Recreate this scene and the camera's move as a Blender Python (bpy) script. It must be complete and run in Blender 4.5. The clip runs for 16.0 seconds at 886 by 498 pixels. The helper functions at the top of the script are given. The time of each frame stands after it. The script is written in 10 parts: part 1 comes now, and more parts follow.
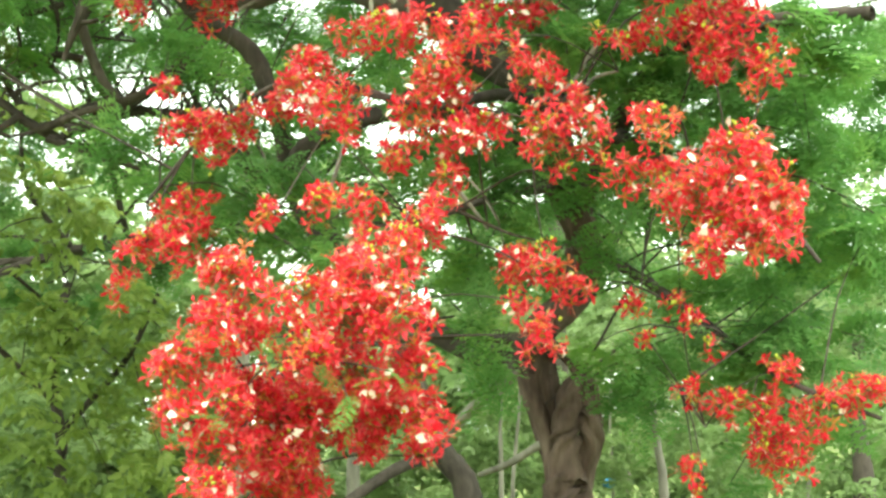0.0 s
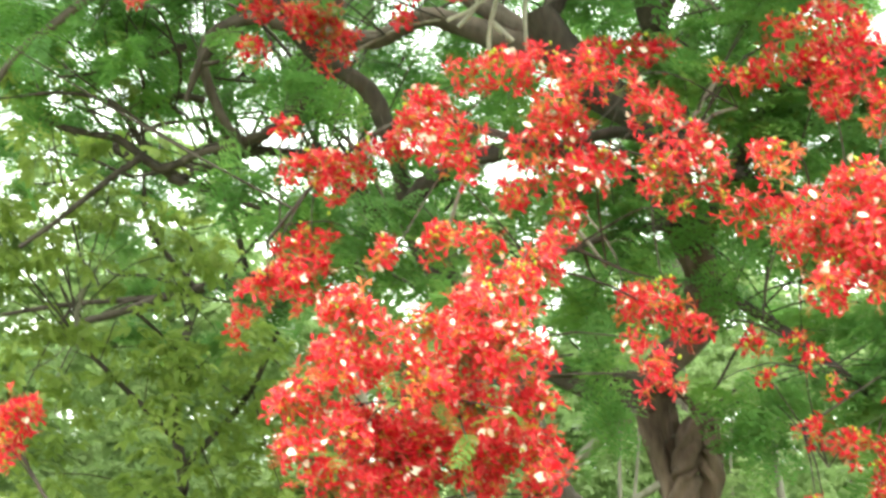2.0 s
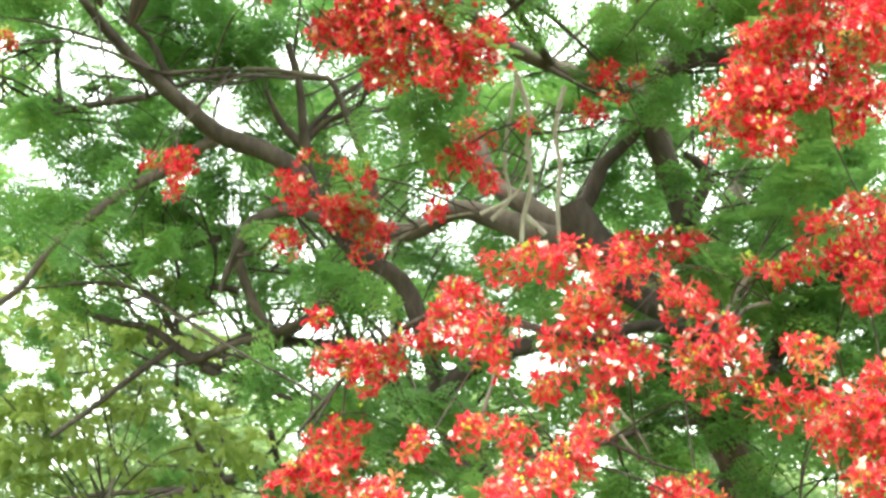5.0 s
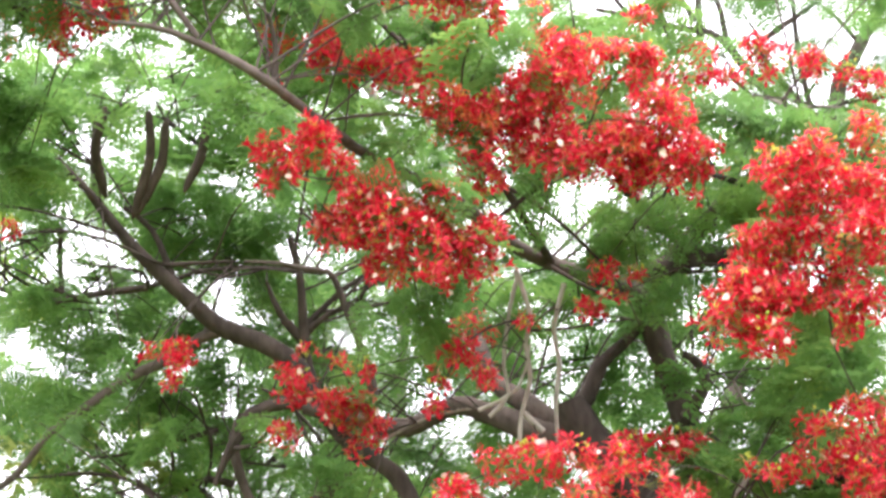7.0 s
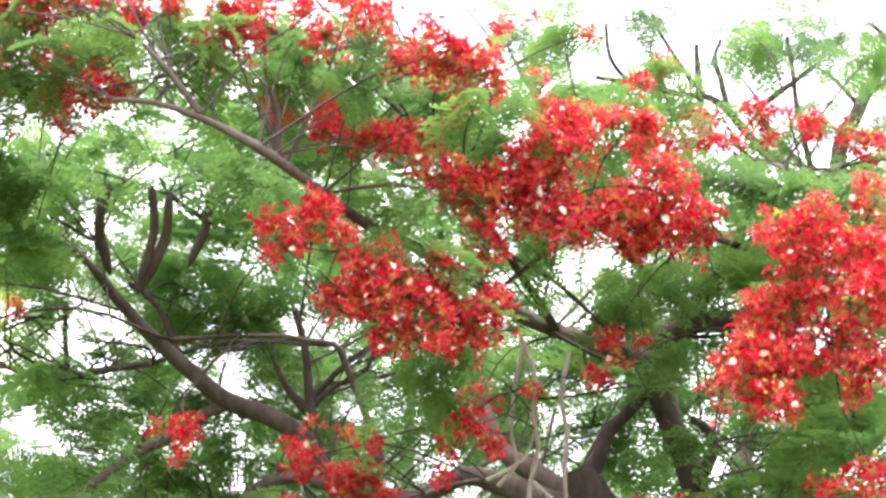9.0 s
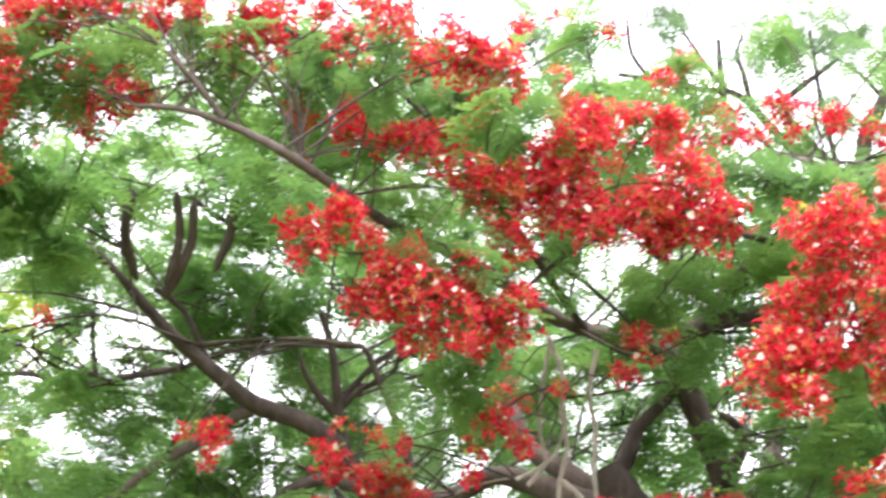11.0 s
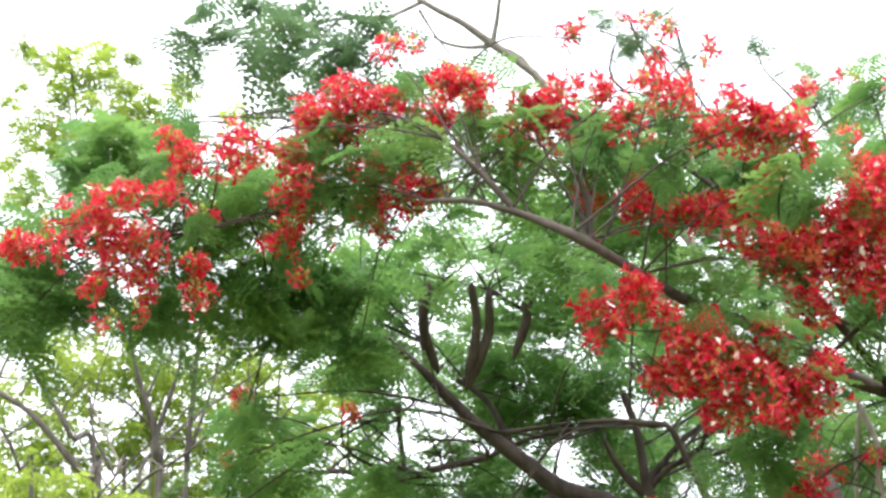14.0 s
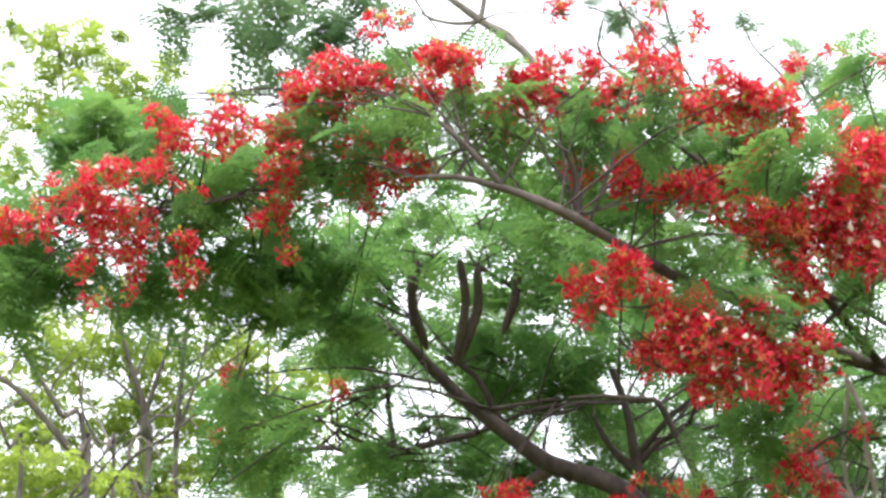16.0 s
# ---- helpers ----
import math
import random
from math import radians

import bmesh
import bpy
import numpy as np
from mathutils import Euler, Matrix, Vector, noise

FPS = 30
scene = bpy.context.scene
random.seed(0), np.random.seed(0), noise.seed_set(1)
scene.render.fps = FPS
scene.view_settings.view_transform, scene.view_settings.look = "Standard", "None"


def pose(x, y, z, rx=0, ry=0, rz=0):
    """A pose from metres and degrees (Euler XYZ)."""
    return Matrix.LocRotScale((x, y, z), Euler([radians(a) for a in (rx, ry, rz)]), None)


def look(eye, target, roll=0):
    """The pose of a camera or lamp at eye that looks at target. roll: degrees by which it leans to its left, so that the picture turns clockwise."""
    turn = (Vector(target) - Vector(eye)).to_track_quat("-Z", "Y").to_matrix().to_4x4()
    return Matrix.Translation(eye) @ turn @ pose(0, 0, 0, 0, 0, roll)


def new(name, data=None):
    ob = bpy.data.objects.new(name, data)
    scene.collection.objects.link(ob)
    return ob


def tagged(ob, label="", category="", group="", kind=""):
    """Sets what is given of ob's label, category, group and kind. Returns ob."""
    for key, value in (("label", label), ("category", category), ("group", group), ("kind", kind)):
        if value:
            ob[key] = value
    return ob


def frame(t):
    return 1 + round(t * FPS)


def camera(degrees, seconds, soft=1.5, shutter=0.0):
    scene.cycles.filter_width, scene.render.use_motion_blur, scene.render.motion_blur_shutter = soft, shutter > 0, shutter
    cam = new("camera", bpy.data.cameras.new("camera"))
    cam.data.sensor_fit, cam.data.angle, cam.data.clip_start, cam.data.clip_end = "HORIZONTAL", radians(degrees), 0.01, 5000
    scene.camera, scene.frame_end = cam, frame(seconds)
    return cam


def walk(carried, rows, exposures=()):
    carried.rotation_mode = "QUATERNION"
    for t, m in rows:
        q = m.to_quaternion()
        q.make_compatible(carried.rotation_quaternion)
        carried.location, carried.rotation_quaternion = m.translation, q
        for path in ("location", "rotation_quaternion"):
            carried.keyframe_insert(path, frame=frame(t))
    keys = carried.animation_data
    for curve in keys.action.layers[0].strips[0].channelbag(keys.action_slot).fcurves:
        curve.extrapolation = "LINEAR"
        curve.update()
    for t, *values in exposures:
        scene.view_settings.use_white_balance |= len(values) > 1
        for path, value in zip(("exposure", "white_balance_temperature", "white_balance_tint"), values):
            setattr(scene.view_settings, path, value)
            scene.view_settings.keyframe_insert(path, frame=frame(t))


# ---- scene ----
# ---- camera ----
cam = camera(28.0, 16.0, soft=2.8, shutter=0.5)
EYE = (0.0, 0.0, 1.6)
# seconds, pan to the left, tilt up, roll (degrees), held at eye height
PATH = [
    (0, 0, 6, -0.61),
    (0.5, 0.36, 5.71, -0.36),
    (1, 1.16, 6.11, -0.13),
    (1.5, 2.65, 6.22, -0.39),
    (2, 3.82, 7.26, -0.29),
    (2.5, 4.89, 8.81, -0.16),
    (3, 4.59, 10.54, 0.33),
    (3.2, 4.42, 10.84, 0.32),
    (5.3, 5.06, 14.13, 0.16),
    (5.5, 4.96, 14.67, -0.09),
    (6, 4.94, 16.39, 0.29),
    (6.5, 5.43, 18.2, 0.89),
    (7, 4.94, 19.74, 1.23),
    (7.5, 4.6, 21.33, 0.94),
    (8, 4.15, 21.79, 1.03),
    (8.5, 4.82, 22.11, 0.43),
    (8.7, 5.03, 21.98, 0.34),
    (10.8, 5.18, 22.05, -0.32),
    (11, 6.0, 22.0, -0.51),
    (11.5, 8.83, 21.59, -0.52),
    (12, 11.25, 21.86, -0.21),
    (12.5, 12.77, 22.85, -0.92),
    (13, 14.43, 23.03, -0.75),
    (13.5, 15.52, 24.05, -0.83),
    (14, 16.26, 24.74, -0.64),
    (14.5, 16.31, 24.34, -1.05),
    (15, 16.3, 24.43, -1.06),
    (15.5, 15.97, 24.53, -0.72),
    (16, 15.87, 23.98, -0.98),
]
walk(cam, [(t, pose(*EYE, 0, 0, pan) @ pose(0, 0, 0, 90 + tilt) @ pose(0, 0, 0, 0, 0, roll)) for t, pan, tilt, roll in PATH],
     exposures=[(0, 1.66, 7350, -17), (2.5, 1.81, 7250, -11), (5.5, 1.88, 6950, -4), (7, 1.6, 6650, 18), (8, 1.58, 6650, 20), (11, 1.62, 6600, 18), (12.5, 1.53, 6500, 15), (13, 1.29, 6450, 14), (16, 1.05, 6400, 14)])

# ---- sky and sun: overcast ----
world = bpy.data.worlds.new("overcast_sky")
scene.world = world
world.use_nodes = True
wn, wl = world.node_tree.nodes, world.node_tree.links
wn.clear()
w_out = wn.new("ShaderNodeOutputWorld")
w_bg = wn.new("ShaderNodeBackground")
w_cloud = wn.new("ShaderNodeBackground")
w_add = wn.new("ShaderNodeAddShader")
sky = wn.new("ShaderNodeTexSky")
sky.sky_type, sky.sun_disc = "NISHITA", False
sky.sun_elevation, sky.sun_rotation = radians(72), radians(180)
sky.air_density, sky.dust_density = 1.0, 6.0
w_bg.inputs["Strength"].default_value = 0.05
w_cloud.inputs["Color"].default_value = (0.95, 0.98, 1.0, 1)
w_cloud.inputs["Strength"].default_value = 1.2
wl.new(sky.outputs["Color"], w_bg.inputs["Color"])
wl.new(w_bg.outputs[0], w_add.inputs[0])
wl.new(w_cloud.outputs[0], w_add.inputs[1])
wl.new(w_add.outputs[0], w_out.inputs["Surface"])

sun_data = bpy.data.lights.new("sun", "SUN")
sun_data.energy, sun_data.angle, sun_data.color = 1.5, radians(60), (1.0, 0.96, 0.9)
sun = new("sun", sun_data)
sun.matrix_world = look((1, 3, 19), (0, 9, 0))


# ---- materials ----
def shader(name, rough=0.6, spec=0.3):
    m = bpy.data.materials.new(name)
    m.use_nodes = True
    n, l = m.node_tree.nodes, m.node_tree.links
    b = n["Principled BSDF"]
    b.inputs["Roughness"].default_value = rough
    b.inputs["Specular IOR Level"].default_value = spec
    return m, n, l, b


def ramp(n, stops):
    r = n.new("ShaderNodeValToRGB")
    while len(r.color_ramp.elements) < len(stops):
        r.color_ramp.elements.new(0.5)
    for e, (p, c) in zip(r.color_ramp.elements, stops):
        e.position, e.color = p, (*c, 1)
    return r


def leafy(name, dark, mid, light, through_light=0.4, rough=0.5, patch=2.2, own=0.16):
    """Leaf material: every leaflet its own shade, larger patches of old and young growth, light shining through."""
    m, n, l, b = shader(name, rough, 0.42)
    geo = n.new("ShaderNodeNewGeometry")
    big = n.new("ShaderNodeTexNoise")
    big.inputs["Scale"].default_value = patch
    big.inputs["Detail"].default_value = 3
    l.new(geo.outputs["Position"], big.inputs["Vector"])
    add = n.new("ShaderNodeMath")
    add.operation = "MULTIPLY_ADD"
    add.inputs[1].default_value = own
    l.new(geo.outputs["Random Per Island"], add.inputs[0])
    scale = n.new("ShaderNodeMapRange")
    scale.inputs[1].default_value, scale.inputs[2].default_value = 0.3, 0.7
    scale.inputs[3].default_value, scale.inputs[4].default_value = 0.0, 1 - own
    l.new(big.outputs["Fac"], scale.inputs[0])
    l.new(scale.outputs[0], add.inputs[2])
    col = ramp(n, [(0.0, dark), (0.5, mid), (1.0, light)])
    l.new(add.outputs[0], col.inputs[0])
    l.new(col.outputs[0], b.inputs["Base Color"])
    tr = n.new("ShaderNodeBsdfTranslucent")
    l.new(col.outputs[0], tr.inputs["Color"])
    mix = n.new("ShaderNodeMixShader")
    mix.inputs[0].default_value = through_light
    l.new(b.outputs[0], mix.inputs[1])
    l.new(tr.outputs[0], mix.inputs[2])
    l.new(mix.outputs[0], n["Material Output"].inputs["Surface"])
    return m


def barky(name, dark, light, scale=18.0, bump=0.6):
    m, n, l, b = shader(name, 0.9, 0.15)
    geo = n.new("ShaderNodeNewGeometry")
    st = n.new("ShaderNodeMapping")
    st.inputs["Scale"].default_value = (1, 1, 0.35)
    l.new(geo.outputs["Position"], st.inputs["Vector"])
    fine = n.new("ShaderNodeTexNoise")
    fine.inputs["Scale"].default_value, fine.inputs["Detail"].default_value = scale, 8
    l.new(st.outputs[0], fine.inputs["Vector"])
    big = n.new("ShaderNodeTexNoise")
    big.inputs["Scale"].default_value = 2.2
    l.new(geo.outputs["Position"], big.inputs["Vector"])
    mixf = n.new("ShaderNodeMath")
    mixf.operation = "MULTIPLY_ADD"
    mixf.inputs[1].default_value = 0.6
    l.new(fine.outputs["Fac"], mixf.inputs[0])
    half = n.new("ShaderNodeMath")
    half.operation = "MULTIPLY"
    half.inputs[1].default_value = 0.4
    l.new(big.outputs["Fac"], half.inputs[0])
    l.new(half.outputs[0], mixf.inputs[2])
    col = ramp(n, [(0.3, dark), (0.7, light)])
    l.new(mixf.outputs[0], col.inputs[0])
    l.new(col.outputs[0], b.inputs["Base Color"])
    bp = n.new("ShaderNodeBump")
    bp.inputs["Strength"].default_value, bp.inputs["Distance"].default_value = bump, 0.02
    l.new(fine.outputs["Fac"], bp.inputs["Height"])
    l.new(bp.outputs[0], b.inputs["Normal"])
    return m


M_FROND = leafy("flame_tree_leaf", (0.09, 0.198, 0.062), (0.138, 0.282, 0.076), (0.235, 0.39, 0.10), 0.57)
M_BACK = leafy("canopy_leaf", (0.10, 0.20, 0.07), (0.156, 0.30, 0.09), (0.265, 0.43, 0.125), 0.62)
M_OLIVE = leafy("broad_leaf_olive", (0.135, 0.20, 0.05), (0.245, 0.325, 0.082), (0.41, 0.48, 0.16), 0.6, patch=1.6, own=0.4)
M_LIME = leafy("young_leaf_lime", (0.16, 0.24, 0.04), (0.28, 0.39, 0.06), (0.45, 0.56, 0.11), 0.66)
M_GREY = leafy("grey_green_leaf", (0.075, 0.145, 0.07), (0.115, 0.20, 0.092), (0.18, 0.28, 0.125), 0.5)
M_UNDER = leafy("undergrowth_leaf", (0.14, 0.205, 0.085), (0.225, 0.315, 0.13), (0.36, 0.45, 0.215), 0.58, patch=0.8)
M_RED = leafy("red_petal", (0.44, 0.006, 0.020), (0.77, 0.022, 0.056), (0.91, 0.10, 0.145), 0.58, 0.38, 6.0, 0.7)
M_FADED = leafy("faded_orange_petal", (0.66, 0.05, 0.04), (0.80, 0.15, 0.07), (0.86, 0.36, 0.14), 0.55, 0.5, 6.0, 0.7)
M_WHITE = leafy("white_petal", (0.70, 0.45, 0.40), (0.80, 0.70, 0.62), (0.84, 0.80, 0.74), 0.2, 0.6, 9.0)
M_STAMEN = leafy("pale_orange_stamen", (0.74, 0.16, 0.10), (0.82, 0.36, 0.24), (0.86, 0.66, 0.50), 0.2, 0.6, 9.0)
M_CALYX = leafy("calyx_green_red", (0.40, 0.06, 0.02), (0.50, 0.28, 0.04), (0.42, 0.45, 0.07), 0.2, 0.6, 9.0)
M_BUD = leafy("bud_yellow_green", (0.26, 0.36, 0.05), (0.44, 0.50, 0.06), (0.66, 0.52, 0.06), 0.2, 0.5, 9.0)
M_STALK = leafy("green_stalk", (0.07, 0.12, 0.03), (0.12, 0.18, 0.05), (0.20, 0.24, 0.08), 0.1, 0.6)
M_BARK = barky("grey_brown_bark", (0.052, 0.042, 0.039), (0.17, 0.138, 0.128), 14.0, 1.0)
M_BARK_D = barky("dark_bark", (0.032, 0.026, 0.024), (0.112, 0.090, 0.083))
M_TRUNK = barky("trunk_bark", (0.036, 0.022, 0.019), (0.20, 0.14, 0.122), 13.0, 2.2)
M_SHOOT = barky("pale_shoot_bark", (0.30, 0.27, 0.25), (0.58, 0.54, 0.50), 30)
M_TWIG = barky("grey_twig_bark", (0.16, 0.14, 0.13), (0.36, 0.32, 0.29), 30)
M_PALE = barky("pale_bark", (0.13, 0.115, 0.10), (0.32, 0.29, 0.26), 14)
M_STEM = barky("grey_stem_bark", (0.06, 0.052, 0.045), (0.19, 0.17, 0.15), 16)
M_POD = barky("dry_pod", (0.03, 0.025, 0.022), (0.095, 0.075, 0.064), 25)


# ---- building helpers ----
RNG = np.random.default_rng(7)


def holder(name, at, label, category, group=""):
    ob = new(name)
    ob.location = at
    ob.empty_display_size = 0.3
    return tagged(ob, label, category, group)


def attach(ob, parent):
    """Parents ob, whose mesh is in world metres, without moving it."""
    ob.parent = parent
    ob.matrix_parent_inverse = Matrix.Translation(-parent.location)
    return ob


def mesh_of(name, verts, quads, mats, slots=None, smooth=True):
    """A mesh from arrays of vertices and quads."""
    me = bpy.data.meshes.new(name)
    verts, quads = np.asarray(verts, np.float32), np.asarray(quads, np.int32)
    me.vertices.add(len(verts))
    me.vertices.foreach_set("co", verts.ravel())
    me.loops.add(quads.size)
    me.loops.foreach_set("vertex_index", quads.ravel())
    me.polygons.add(len(quads))
    me.polygons.foreach_set("loop_start", np.arange(len(quads), dtype=np.int32) * 4)
    for m in mats:
        me.materials.append(m)
    if slots is not None:
        me.polygons.foreach_set("material_index", np.asarray(slots, np.int32))
    me.polygons.foreach_set("use_smooth", np.full(len(quads), smooth))
    me.update(calc_edges=True)
    me.validate()
    return me


def frames_from(directions, spin=None):
    """Rotation matrices whose local x runs along the given directions, and whose local z stays near the sky, leaned by spin."""
    x = directions / np.linalg.norm(directions, axis=1, keepdims=True)
    up = np.tile((0.02, 0.01, 1.0), (len(x), 1))
    y = np.cross(up, x)
    y /= np.linalg.norm(y, axis=1, keepdims=True) + 1e-9
    z = np.cross(x, y)
    if spin is not None:
        c, s = np.cos(spin)[:, None], np.sin(spin)[:, None]
        y, z = c * y + s * z, -s * y + c * z
    return np.stack([x, y, z], 2)


def scatter(templates, which, rot, size, at):
    """Joins copies of template meshes (verts, quads, slots): arrays for mesh_of."""
    vs, qs, ss, base = [], [], [], 0
    for k, (tv, tq, ts) in enumerate(templates):
        idx = np.nonzero(which == k)[0]
        if not len(idx):
            continue
        v = np.einsum("nij,vj->nvi", rot[idx], tv) * size[idx][:, None, None] + at[idx][:, None, :]
        q = tq[None] + (np.arange(len(idx)) * len(tv))[:, None, None] + base
        vs.append(v.reshape(-1, 3))
        qs.append(q.reshape(-1, 4))
        ss.append(np.tile(ts, len(idx)))
        base += len(idx) * len(tv)
    return np.concatenate(vs), np.concatenate(qs), np.concatenate(ss)


def spline(points, step=0.09):
    """Points (x, y, z, radius) smoothed with a Catmull-Rom curve."""
    p = np.array(points, float)
    p = np.vstack([2 * p[0] - p[1], p, 2 * p[-1] - p[-2]])
    out = []
    for i in range(1, len(p) - 2):
        n = max(2, int(np.linalg.norm(p[i + 1, :3] - p[i, :3]) / step))
        for t in np.arange(n) / n:
            out.append(0.5 * (2 * p[i] + (p[i + 1] - p[i - 1]) * t + (2 * p[i - 1] - 5 * p[i] + 4 * p[i + 1] - p[i + 2]) * t ** 2
                              + (3 * p[i] - p[i - 1] - 3 * p[i + 1] + p[i + 2]) * t ** 3))
    out.append(p[-2])
    out = np.array(out)
    out[:, 3] = np.maximum(out[:, 3], 0.002)
    return out


def tube(path, sides=8, rough=0.12, flutes=0.0):
    """Bark-covered tube round a path: uneven, knotty, with flutes for old trunks."""
    n = len(path)
    d = np.gradient(path[:, :3], axis=0)
    rot = frames_from(d)
    a = np.arange(sides) * 2 * np.pi / sides
    seed = RNG.random() * 50
    verts = np.zeros((n, sides, 3))
    for i in range(n):
        for j in range(sides):
            c, s = math.cos(a[j]), math.sin(a[j])
            q = path[i, :3] * 2.6 + np.array((c, s, 0)) * 0.8 + seed
            k = 1 + rough * 2 * noise.noise(Vector(q)) + rough * noise.noise(Vector(path[i, :3] * 9 + np.array((c, s, 1)) + seed))
            if flutes:
                k += flutes * 1.4 * noise.noise(Vector((c * 2.2 + seed, s * 2.2, path[i, 2] * 1.6))) + flutes * 0.7 * noise.noise(Vector((c * 5 + seed, s * 5, path[i, 2] * 5)))
                k += flutes * math.sin(4 * a[j] + 2.2 * path[i, 2] + seed) + 0.5 * flutes * math.sin(7 * a[j] - 1.7 * path[i, 2])
            verts[i, j] = path[i, :3] + rot[i] @ np.array((0, c, s)) * path[i, 3] * k
    idx = np.arange(n * sides).reshape(n, sides)
    quads = np.stack([idx[:-1], np.roll(idx, -1, 1)[:-1], np.roll(idx, -1, 1)[1:], idx[1:]], -1).reshape(-1, 4)
    return verts.reshape(-1, 3), quads.astype(int)


WOOD = {}


def limb(tree, points, material, name="limb", sides=8, rough=0.12, flutes=0.0, label="", step=0.09):
    """One trunk, limb or twig of a tree along points (x, y, z, radius)."""
    path = spline(points, step)
    v, q = tube(path, sides, rough, flutes)
    ob = new(name, mesh_of(name, v, q, [material]))
    attach(ob, tree)
    WOOD.setdefault(tree.name, []).append(path)
    return tagged(ob, label)


def sprout(tree, count, length, radius, material, rise=0.3, name="branchlet"):
    """Grows crooked side branches out of the wood that a tree has so far."""
    wood = np.concatenate(WOOD[tree.name])
    wood = wood[wood[:, 2] > 2.2]
    for k in RNG.choice(len(wood), count, replace=True):
        way = RNG.normal(0, 1, 3) * (1, 0.7, 0.5) + (0, 0, rise)
        way /= np.linalg.norm(way)
        long = length * RNG.uniform(0.5, 1.3)
        r = min(wood[k, 3] * 0.65, radius * RNG.uniform(0.7, 1.4))
        pts, at = [(*wood[k, :3], r)], wood[k, :3].copy()
        for j in range(4):
            way = way + RNG.normal(0, 0.28, 3) + (0, 0, 0.05)
            way /= np.linalg.norm(way)
            at = at + way * long / 4
            pts.append((*at, r * (1 - 0.2 * (j + 1))))
        limb(tree, pts, material, name, 6, 0.10, step=0.14)


def twig_to(tree, at, radius=0.007, reach=1.4):
    """Path of a thin branchlet from the nearest wood of the tree to a place; None where none is near."""
    if tree.name not in WOOD:
        return None
    wood = np.concatenate(WOOD[tree.name])
    dist = np.linalg.norm(wood[:, :3] - at, axis=1)
    k = dist.argmin()
    if dist[k] > reach or dist[k] < 0.05:
        return None
    k = RNG.choice(np.nonzero(dist < dist[k] * 1.3 + 0.15)[0])
    a, b = wood[k, :3], np.asarray(at, float)
    mid = (a + b) / 2 + np.array((0, 0, 0.10)) * dist[k] + RNG.normal(0, 0.05, 3) * dist[k]
    r = min(wood[k, 3] * 0.7, radius * (0.6 + dist[k]))
    return spline([(*a, r), (*mid, r * 0.75), (*b, r * 0.4)], 0.12)


# ---- leaf and flower shapes ----
def frond_shape(pairs, leaflets, droop, seed, width=0.42, whole=False, leaf=0.036):
    """A feather-like compound leaf one metre long along x: a rachis with pairs of pinnae, each with rows of small leaflets."""
    rg = np.random.default_rng(seed)
    v, q = [], []

    def quad(a, b, c, d):
        k = len(v)
        v.extend((a, b, c, d))
        q.append((k, k + 1, k + 2, k + 3))

    def spine(s):
        return np.array((s * (1 - 0.12 * droop * s), 0, -droop * 0.45 * s * s))
    for i in range(6):
        a, b = spine(i / 6), spine((i + 1) / 6)
        quad(a + (0, 0.006, 0), a - (0, 0.006, 0), b - (0, 0.004, 0), b + (0, 0.004, 0))
    for i in range(pairs):
        s = 0.12 + 0.86 * i / (pairs - 1)
        root = spine(s)
        length = width * (0.45 + 0.75 * math.sin(math.pi * (0.12 + 0.80 * s))) * 0.62
        for side in (-1, 1):
            way = np.array((0.55 + 0.25 * s + rg.normal(0, 0.06), side, rg.normal(-0.15, 0.12)))
            way /= np.linalg.norm(way)
            across = np.cross(way, (0, 0, 1))
            across /= np.linalg.norm(across)
            for k in range(leaflets):
                f = (k + 0.6) / leaflets
                base = root + way * length * f + np.array((0, 0, -0.25 * droop * length * f * f))
                w = leaf * (0.55 + 0.7 * math.sin(math.pi * min(1, f * 0.9 + 0.08)))
                h = length / leaflets * 0.44
                if whole:
                    quad(base + way * h * 0.4 - across * w, base + way * h, base + way * h * 0.4 + across * w, base - way * h)
                    continue
                for sd in (-1, 1):
                    tip = base + across * sd * w + way * h * 0.9 + np.array((0, 0, rg.normal(-0.006, 0.010)))
                    quad(base - way * h, base + way * h, tip + way * h * 0.55, tip - way * h * 0.45)
    return np.array(v), np.array(q), np.zeros(len(q), int)


def broad_shape(seed, fold=0.25, width=0.30, plain=False):
    """A single pointed leaf one metre long, folded along its midrib, with a stalk."""
    rg = np.random.default_rng(seed)
    if plain:
        return np.array(((0, 0, 0), (0.45, -width, -0.02), (1, 0, -0.25), (0.45, width, -0.02))), np.array(((0, 1, 2, 3),)), np.zeros(1, int)
    s = np.array((0.0, 0.3, 0.62, 1.0))
    w = np.array((0.03, width, width * 0.85, 0.02))
    z = -0.25 * s * s + rg.normal(0, 0.03, len(s))
    v = []
    for k in range(len(s)):
        v += [(s[k], -w[k], z[k] + fold * w[k]), (s[k], 0, z[k]), (s[k], w[k], z[k] + fold * w[k])]
    q = [(3 * k + c, 3 * k + c + 1, 3 * k + c + 4, 3 * k + c + 3) for k in range(len(s) - 1) for c in (0, 1)]
    return np.array(v), np.array(q), np.zeros(len(q), int)


